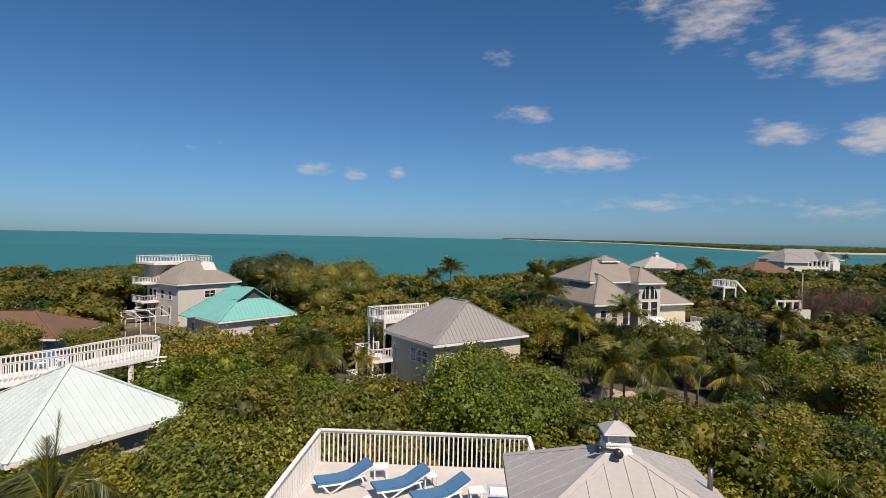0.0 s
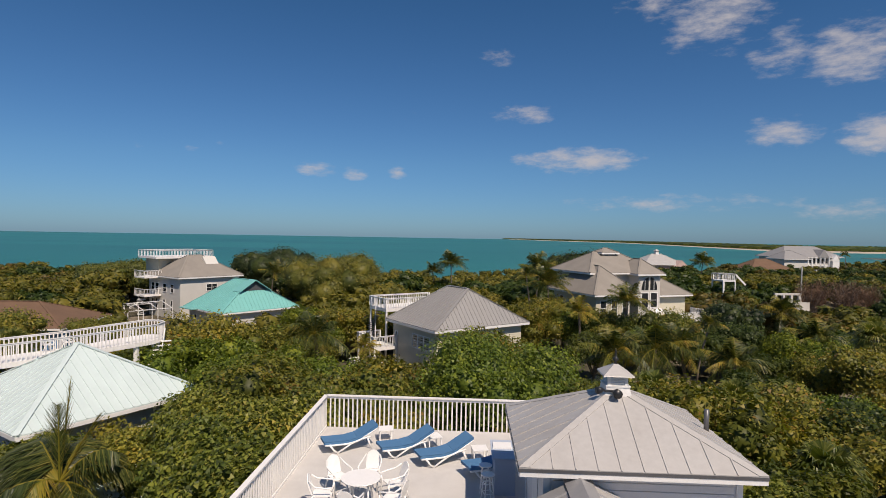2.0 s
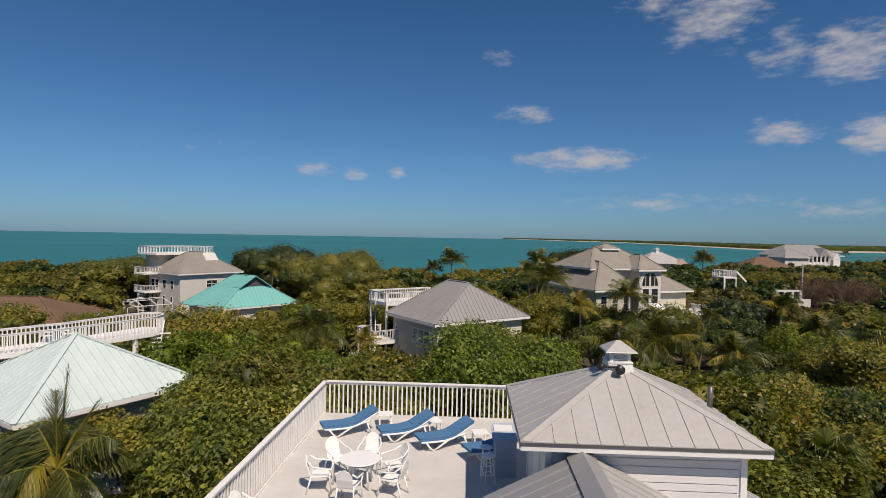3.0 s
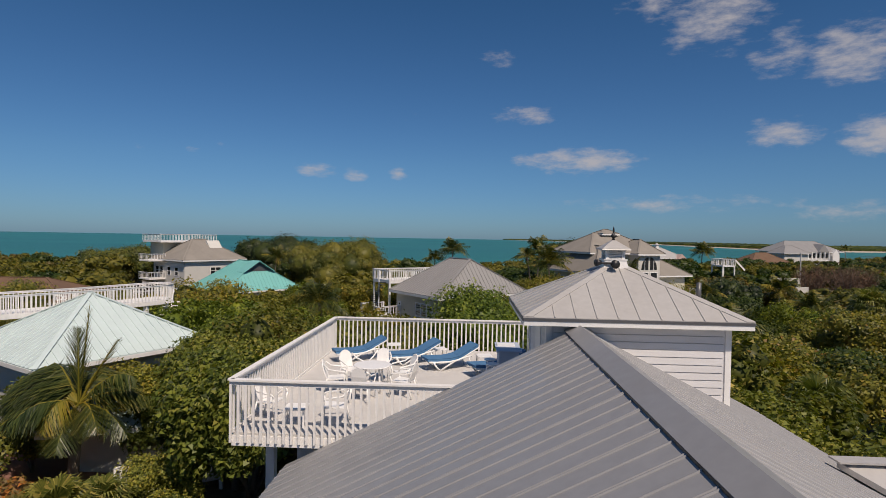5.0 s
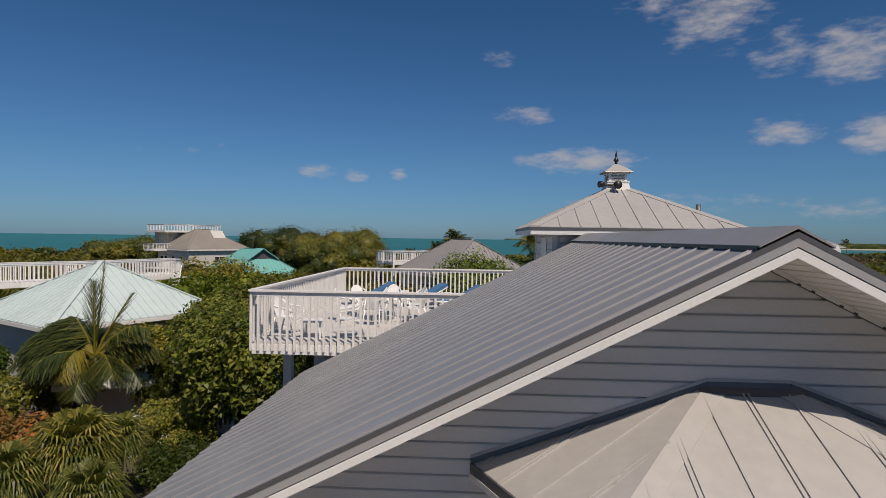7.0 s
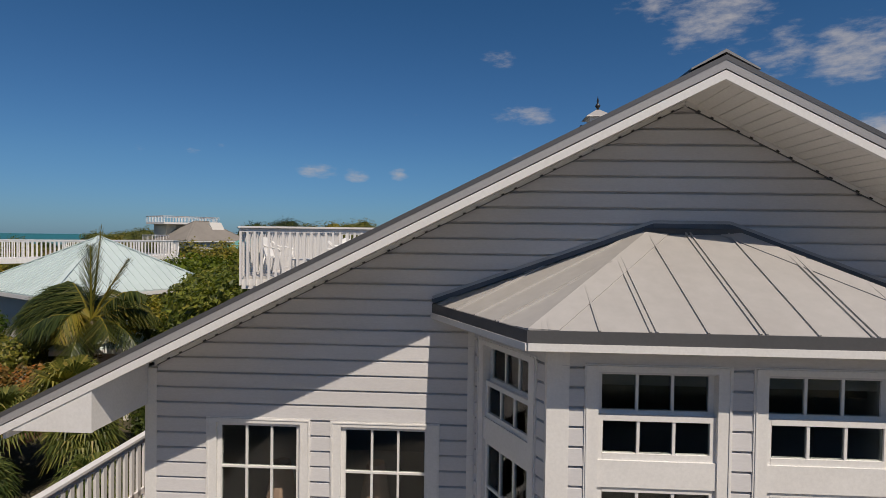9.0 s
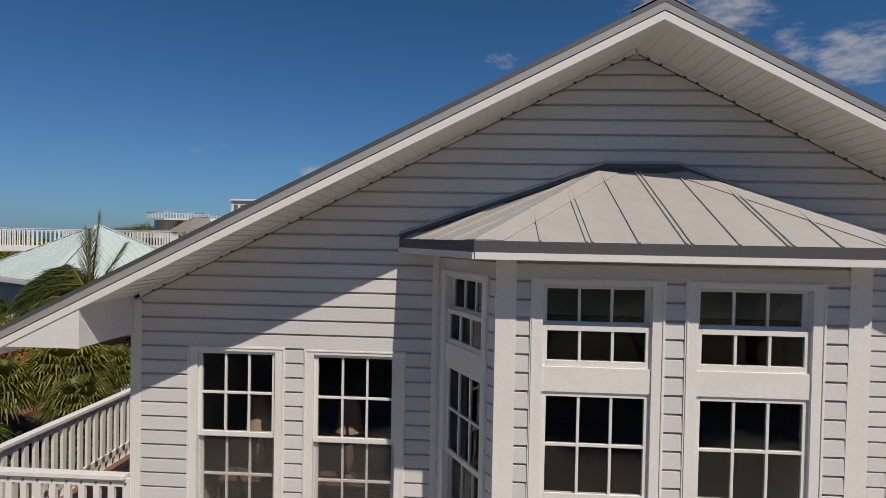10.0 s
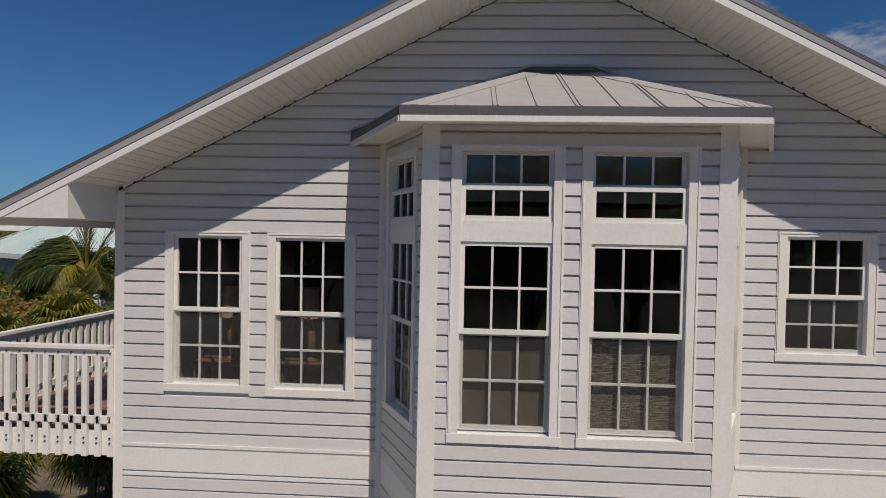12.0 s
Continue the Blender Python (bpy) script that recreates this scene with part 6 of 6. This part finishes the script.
NEAR_PALM = make_leaning_palm(97, 3.4, [(40, 85, 3.6, 0.05, True), (300, 82, 3.0, 0.1, False), (15, 64, 2.9, 0.2, True), (8, 52, 3.9, 0.95, False), (25, 30, 3.2, 0.9, False), (182, 62, 3.8, 0.95, False), (168, 52, 4.0, 1.0, False), (196, 48, 4.0, 1.0, False),
                                        (176, 36, 3.8, 0.95, False), (205, 30, 3.6, 0.95, False), (160, 28, 3.6, 0.9, False), (188, 14, 3.3, 0.85, False), (214, 8, 3.0, 0.9, False), (262, 40, 2.6, 1.45, True), (285, 5, 2.2, 1.0, False),
                                        (235, 30, 3.0, 1.05, False), (320, 25, 2.8, 1.0, False), (95, 50, 3.2, 0.8, False), (60, 35, 3.2, 0.85, False), (125, 45, 3.4, 0.85, False), (345, 12, 2.7, 0.9, False), (110, 20, 3.0, 0.8, False), (150, 58, 3.8, 1.0, False), (174, 68, 3.9, 1.0, False), (190, 56, 4.1, 1.05, False), (158, 42, 4.0, 1.0, False),
                                        (184, 26, 3.7, 0.95, False), (166, 16, 3.5, 0.9, False), (200, 40, 3.9, 1.0, False), (222, 22, 3.3, 1.0, False), (178, 2, 3.0, 0.7, False)])
SABAL = [make_sabal(101, 3.6, 1.7, 46, "green cabbage palm with fan leaves"), make_sabal(102, 5.0, 1.6, 42, "taller cabbage palm with fan leaves")]
BARE = make_bare(111, 2.6, 4.6)
used = set()


def plant(ob, x, y, turn=0.0, k=1.0, kz=None):
    z = ground_height(x, y)
    m = pose(x, y, z, 0, 0, turn)
    if ob.name not in used:
        used.add(ob.name)
        ob.matrix_basis = m
        ob.scale = (k, k, kz or k)
        return ob
    c = copy_thing(ob, m)
    c.scale = (k, k, kz or k)
    return c


# trees that stand out
plant(BIG, 1.9, 28.0, 20, 0.95)
for i, (x, y, R, H, mt, lab) in enumerate(((-39.0, 106.0, 8.0, 11.4, M_LEAF_DOME, "broad dome-shaped dark green tree above the scrub"), (-22.5, 92.0, 9.6, 10.3, M_LEAF_HUMP, "broad rounded olive tree above the scrub"),
                                      (23.2, 114.0, 7.0, 11.6, M_LEAF_DOME, "broad dome-shaped dark green tree above the scrub"), (-62.0, 95.0, 8.5, 8.4, M_LEAF_HUMP, "broad rounded olive tree above the scrub"), (29.8, 61.0, 3.4, 7.3, M_LEAF_DOME, "dark blue-green dense tree above the scrub"))):
    plant(make_tree("spreading_tree", 131 + i, R, H, 1.4, 70, 52000 if R > 4 else 14000, 0.2 if R > 4 else 0.17, mt, lab, "tree", "spreading trees", 0.85), x, y)
for x, y, ob, k in ((-7.8, 15.2, NEAR[0], 1.02), (-9.8, 18.4, NEAR[1], 1.0), (-7.2, 20.8, NEAR[0], 1.05), (-12.2, 22.5, NEAR[1], 0.98), (-11.5, 27.5, GRAPE[3], 1.05), (-6.5, 26.5, GRAPE[1], 1.1),
                    (-3.0, 22.0, GRAPE[0], 1.0), (-3.2, 18.6, GREEN[1], 0.9), (4.6, 22.0, GRAPE[2], 0.95), (8.6, 19.5, NEAR[0], 0.95), (9.8, 14.6, NEAR[1], 0.92), (11.5, 10.2, NEAR[0], 0.92),
                    (12.8, 17.0, GRAPE[0], 1.0), (8.0, 25.0, GRAPE[3], 1.0)):
    plant(ob, x, y, random.uniform(0, 360), k)
PALM_SPOTS = [(-12.5, 43.5, 0, 1.25), (-8.8, 44.0, 2, 0.75), (-3.3, 106.0, 3, 1.04), (-6.8, 110.0, 3, 0.8), (10.6, 85.0, 3, 1.1), (9.0, 76.0, 1, 1.0), (10.4, 66.5, 3, 0.98), (12.3, 57.5, 2, 1.1),
              (17.2, 59.5, 3, 0.86), (11.6, 42.0, 0, 1.15), (13.6, 45.0, 2, 0.9), (15.2, 42.0, 0, 1.2), (18.2, 43.0, 0, 1.2), (21.0, 41.0, 0, 1.05), (20.5, 47.0, 1, 0.75), (-44.0, 102.0, 3, 0.95), (58.6, 140.0, 3, 1.05), (150.0, 225.0, 1, 1.1),
              (40.0, 70.0, 0, 1.2), (34.0, 52.0, 0, 1.1), (-34.5, 92.0, 3, 0.85)]
for x, y, i, k in PALM_SPOTS:
    plant(PALMS[i], x, y, random.uniform(0, 360), k)
plant(NEAR_PALM, -15.4, 16.7, 0, 1.15)
plant(RUST, -14.6, 10.6, 0, 1.0)
plant(RUST, -14.2, 8.6, 60, 0.9)
plant(RUST, -16.6, 12.6, 130, 1.0)
plant(SABAL[0], -11.6, 10.4, 50, 0.78)
plant(SABAL[0], -12.6, 9.0, 140, 0.68)
for x, y, ob, k in ((-18.8, 20.2, NEAR[0], 0.75), (-14.4, 20.6, NEAR[1], 0.76), (-16.2, 20.8, GRAPE[2], 0.76), (-22.4, 17.2, GREEN[1], 0.75), (-26.5, 15.5, GRAPE[3], 0.8), (-12.9, 19.6, DARK[0], 0.75), (-18.9, 18.6, GRAPE[0], 0.62), (-20.5, 15.0, DARK[1], 0.7),
                    (-24.0, 18.5, DARK[0], 0.75)):
    plant(ob, x, y, random.uniform(0, 360), k)
for x, y, k in ((-13.2, 11.6, 0.55), (-15.0, 11.2, 0.6), (-11.0, 6.6, 0.5), (-8.6, 7.0, 0.5), (-9.4, 5.0, 0.45), (-12.6, 5.5, 0.55), (-7.4, 3.4, 0.45), (-6.4, 1.6, 0.5), (-6.6, 5.2, 0.5), (-8.2, 0.6, 0.5), (-5.9, 3.6, 0.45)):
    plant(SABAL[0], x, y, random.uniform(0, 360), k)
for x, y, ob, k in ((-9.4, 12.2, DARK[0], 0.46), (-8.0, 11.2, DARK[1], 0.42), (-10.6, 14.4, NEAR[0], 0.5), (-7.2, 9.6, NEAR[1], 0.42), (-18.6, 13.6, GRAPE[1], 0.7), (-17.4, 10.4, NEAR[1], 0.55)):
    plant(ob, x, y, random.uniform(0, 360), k)
# scrub at the foot of the arched-window house
for x, y, ob, k in ((8.6, 63.5, GRAPE[0], 1.0), (11.0, 61.0, GREEN[0], 0.95), (13.6, 60.6, DARK[0], 1.0), (16.0, 61.6, GRAPE[2], 0.95), (18.6, 60.4, DARK[1], 0.95), (21.0, 61.8, GRAPE[1], 0.8), (10.4, 66.4, GRAPE[3], 1.0), (24.0, 60.5, GREEN[1], 0.75), (14.8, 57.6, GRAPE[0], 0.85)):
    plant(ob, x, y, random.uniform(0, 360), k)
# unseen trees behind the camera, added to block sky reflections in the panes
for i in range(14):
    plant((GRAPE + GREEN + DARK)[i % 8], -40 + i * 6.2 + random.uniform(-1, 1), -22 - 5 * (i % 2) + random.uniform(-1.5, 1.5), random.uniform(0, 360), random.uniform(1.8, 2.2))
plant(SABAL[0], -11.6, 12.4, 30, 0.62)
plant(SABAL[0], -10.2, 9.0, 80, 0.6)
for x, y in ((60, 97), (63, 101), (66, 97), (70, 102), (64, 93), (68, 95)):
    plant(BARE, x, y, random.uniform(0, 360), 1.45)

# the scrub between the houses
KEEP = [(2.2, 5, 10.5, 9.5), (0, 10, 6.5, 7), (-21.4, 25.9, 5.0, 5.0), (-25.5, 33.5, 4.0, 4.0), (-31, 29, 5, 6), (1.0, 47.5, 8.0, 8.0), (-6.0, 38.0, 3.0, 5.0), (-35, 76, 9, 9), (-30, 62, 8, 5.5), (-46, 87, 9.5, 9.5), (-48.5, 55, 8, 6), (24, 74, 10, 8.0), (32, 63, 6, 8),
        (80, 221, 13, 10), (157, 262, 20, 13), (126, 224, 11, 9), (-40, 73, 7, 6), (20.0, 41.0, 4.0, 4.0), (30.0, 31.5, 5.5, 2.0), (62, 65, 5, 4), (-36, 44, 5, 4), (1.5, 28, 5, 5), (68, 97, 8, 6), (59, 94, 5, 4), (-4.5, 45.5, 4, 4), (-15.2, 16.0, 2.2, 3.2), (12.0, 40.5, 1.5, 3.0), (17.0, 40.0, 3.0, 3.0), (15.2, 50.5, 0.8, 2.0), (11.5, 62.0, 1.5, 4.0), (-12.3, 43.0, 1.5, 2.5)]


def blocked(x, y, r):
    return any(abs(x - a) < w + r * 0.55 and abs(y - b) < h + r * 0.55 for a, b, w, h in KEEP)


rs = random.Random(4)
placed = [(o.location.x, o.location.y) for o in scene.objects if o.parent is None and "category" in o and o["category"] in ("tree", "palm tree") and o.location.length > 1]
y = 14.0
while y < 62:
    step = 3.1 + y * 0.025
    x = -0.95 * (y + 8)
    while x < 0.92 * (y + 8):
        px, py = x + rs.uniform(-1.2, 1.2), y + rs.uniform(-1.2, 1.2)
        x += step
        if blocked(px, py, 2.6) or any((px - a) ** 2 + (py - b) ** 2 < 6.5 for a, b in placed):
            continue
        placed.append((px, py))
        k = rs.uniform(0.72, 1.12)
        if (38 < px < 66 and py > 42) or (-36 < px < -20 and 46 < py < 58):
            k *= 0.68
        w = rs.random()
        right = px > 6
        if right and w < 0.30:
            plant(rs.choice(SABAL), px, py, rs.uniform(0, 360), rs.uniform(0.9, 1.3))
        elif right and w < 0.58:
            plant(rs.choice(DARK), px, py, rs.uniform(0, 360), k)
        elif w < 0.12:
            plant(rs.choice(SABAL), px, py, rs.uniform(0, 360), rs.uniform(0.8, 1.2))
        elif w < 0.2:
            plant(rs.choice(DARK), px, py, rs.uniform(0, 360), k)
        elif w < (0.78 if right and py > 30 else 0.38):
            plant(rs.choice(GREEN), px, py, rs.uniform(0, 360), k)
        else:
            plant(rs.choice(GRAPE), px, py, rs.uniform(0, 360), k)
    y += step * 0.9


# the woods towards the shore, too many to count
def far_woods(name, mat, label, share, seed):
    rng = np.random.default_rng(seed)
    variants = [crown_arrays(seed * 10 + i, 3.6, 0.4, 5.6, 11, 1050, 0.46, 0.92) for i in range(5)]
    V, EV, EF = [], [], []
    ne = 0
    yy = 62.0
    while yy < 330:
        step = 4.7 + (yy - 62) * 0.034
        xx = -0.92 * (yy + 10)
        while xx < 0.95 * (yy + 10):
            px, py = xx + rng.uniform(-2, 2), yy + rng.uniform(-2, 2)
            xx += step
            if py > coast(px) - 18 or blocked(px, py, 3.0):
                continue
            if rng.uniform() > share(px, py):
                continue
            hump = 0.0
            for hx, hy, hr, hh in HUMPS:
                hump += hh * math.exp(-((px - hx) ** 2 + (py - hy) ** 2) / (hr * hr))
            lv, (ev, ef), _, _ = variants[rng.integers(5)]
            k, a = rng.uniform(0.8, 1.25), rng.uniform(0, 6.28)
            kz = k * (0.82 + 0.3 * hump)
            rot = np.array([[k * math.cos(a), -k * math.sin(a), 0], [k * math.sin(a), k * math.cos(a), 0], [0, 0, kz]])
            V.append(lv @ rot.T + [px, py, 3.9 * hump])
            EV.append(ev @ rot.T + [px, py, 3.9 * hump])
            EF.append(np.array(ef) + ne)
            ne += len(ev)
        yy += step * 0.85
    if V:
        me = quads_mesh(name, np.concatenate(V), mat, (np.concatenate(EV), np.concatenate(EF)), 3)
        tagged(new(name, me), label, "woods", kind="stuff")


HUMPS = [(-20, 100, 14, 0.3), (-62, 92, 18, 0.4), (60, 110, 34, 0.3), (-42, 84, 20, 0.2), (56, 67, 15, -0.5)]


def zone(px, py):
    v = noise.noise((px * 0.035, py * 0.035, 3.0))
    if (px + 34) ** 2 + (py - 108) ** 2 < 130 or (px - 24) ** 2 + (py - 116) ** 2 < 150:
        return 2
    return 2 if v < (-0.34 if px < 20 else -0.05) else (0 if v < 0.22 else 1)


far_woods("far_olive_woods", leaf_mat("far_olive_leaf", [(0.0, (0.058, 0.07, 0.017)), (0.5, (0.115, 0.122, 0.026)), (1.0, (0.18, 0.165, 0.035))]), "olive and rust coastal scrub towards the shore", lambda a, b: 1.0 if zone(a, b) == 0 else 0.0, 7)
far_woods("far_rusty_woods", leaf_mat("autumn_olive_leaf", [(0.0, (0.06, 0.07, 0.018)), (0.5, (0.10, 0.095, 0.022)), (1.0, (0.16, 0.10, 0.03))]), "yellow-brown coastal scrub towards the shore", lambda a, b: 1.0 if zone(a, b) == 1 else 0.0, 8)
far_woods("far_dark_woods", M_LEAF_DARK, "dark green coastal woods towards the shore", lambda a, b: 1.0 if zone(a, b) == 2 else 0.0, 9)


# bare sand between the bushes
def sand_patch(cx, cy, rx, ry, seed):
    rg = random.Random(seed)
    n = 22
    ring = [(cx + rx * rg.uniform(0.75, 1.15) * math.cos(6.2832 * i / n), cy + ry * rg.uniform(0.75, 1.15) * math.sin(6.2832 * i / n)) for i in range(n)]
    sh = Shape()
    sh.v = [(x, y, ground_height(x, y) + 0.02) for x, y in ring] + [(cx, cy, ground_height(cx, cy) + 0.25)]
    sh.f = [(i, (i + 1) % n, n) for i in range(n)]
    tagged(part("sand_path", sh, M_SAND), "pale bare sand between the bushes", "sand", kind="structure")


sand_patch(14.0, 47.5, 3.0, 4.5, 1)
sand_patch(31.0, 31.0, 5.0, 3.0, 2)
sand_patch(24.0, 33.5, 4.0, 2.5, 3)
sand_patch(62.0, 66.0, 5.5, 4.0, 4)
sand_patch(-36.0, 45.0, 5.0, 3.5, 5)
sand_patch(43.0, 66.0, 5.0, 3.0, 6)
# ---- inside the front rooms ----
def make_lamp():
    o = thing("table_lamp", pose(0, 0, 0), "table lamp with cream fabric shade behind the window", "lamp", "table lamps")
    part("shade", Shape().lathe(0, 0, [(0.19, 0.42), (0.185, 0.44), (0.11, 0.70), (0.105, 0.70)], 18), M_LAMPSHADE, o)
    part("base", Shape().lathe(0, 0, [(0.09, 0.0), (0.09, 0.02), (0.03, 0.05), (0.07, 0.18), (0.06, 0.28), (0.02, 0.34), (0.015, 0.44)], 14), M_DECKWOOD, o)
    return o


def make_console(w):
    o = thing("console_table", pose(0, 0, 0), "dark wooden console table behind the window", "table", "console tables")
    part("tabletop", Shape().box(-w, w, -0.22, 0.22, 0.95, 0.99), M_DECKWOOD, o)
    for sx in (-1, 1):
        for sy in (-1, 1):
            part("leg", Shape().box(sx * (w - 0.05) - 0.025, sx * (w - 0.05) + 0.025, sy * 0.18 - 0.025, sy * 0.18 + 0.025, 0, 0.95), M_DECKWOOD, o)
    return o


lamp = make_lamp()
cons = make_console(0.45)
FLOOR = 3.02
cons.matrix_basis = pose(-1.95, 0.75, FLOOR + 0.0)
copy_thing(cons, pose(-0.80, 0.75, FLOOR))
lamp.matrix_basis = pose(-1.92, 0.7, FLOOR + 0.99)
lamp.scale = (0.9, 0.9, 1.42)
copy_thing(lamp, pose(-0.86, 0.75, FLOOR + 0.99))
M_BULB, n_, l_, b_ = mat_new("warm_lit_glass_shade")
b_.inputs["Base Color"].default_value = (0.5, 0.25, 0.1, 1)
b_.inputs["Emission Color"].default_value = (1.0, 0.42, 0.15, 1)
b_.inputs["Emission Strength"].default_value = 0.9
chand = thing("ceiling_lamp", pose(2.28, 1.9, 6.2), "ceiling lamp with small warm lit glass shades", "lamp")
part("stem", Shape().tube([(0, 0, 0), (0, 0, -0.12)], 0.015, 8), M_BLACK, chand)
for k in range(4):
    a = 0.4 + k * 1.5708
    part("shade", Shape().lathe(0.16 * math.cos(a), 0.16 * math.sin(a), [(0.03, -0.02), (0.06, -0.08), (0.075, -0.16), (0.05, -0.16)], 10), M_BULB, chand)
    part("arm", Shape().tube([(0, 0, -0.1), (0.16 * math.cos(a), 0.16 * math.sin(a), -0.03)], 0.012, 6), M_BLACK, chand)

# picket fence and brick drive below the palm
M_BRICKDRIVE = surface("red_brick_drive", (0.24, 0.115, 0.085), (0.16, 0.085, 0.065), 0.9, coarse=1.5, amount=0.6, relief=0.5, world=True)
tagged(part("brick_drive", Shape().box(-21.5, -15.5, 10.5, 20.5, 0.0, 0.28), M_BRICKDRIVE), "red brick paved drive under the trees", "drive", kind="structure")
fence = thing("picket_fence", pose(0, 0, 0), "white low picket fence among the bushes", "fence")
railing(fence, [(-13.6, 16.2), (-10.4, 18.4)], 1.7, 0.7, M_RAIL, gap=0.2, w=0.07, cap=0.09)
part("sill_board", Shape().beam((-13.6, 16.2, 0.6), (-10.4, 18.4, 0.6), 0.12, 0.3), M_RAIL, fence)
for px, py in ((-13.6, 16.2), (-12, 17.3), (-10.4, 18.4)):
    part("post", Shape().box(px - 0.07, px + 0.07, py - 0.07, py + 0.07, 0, 0.9), M_RAIL, fence)
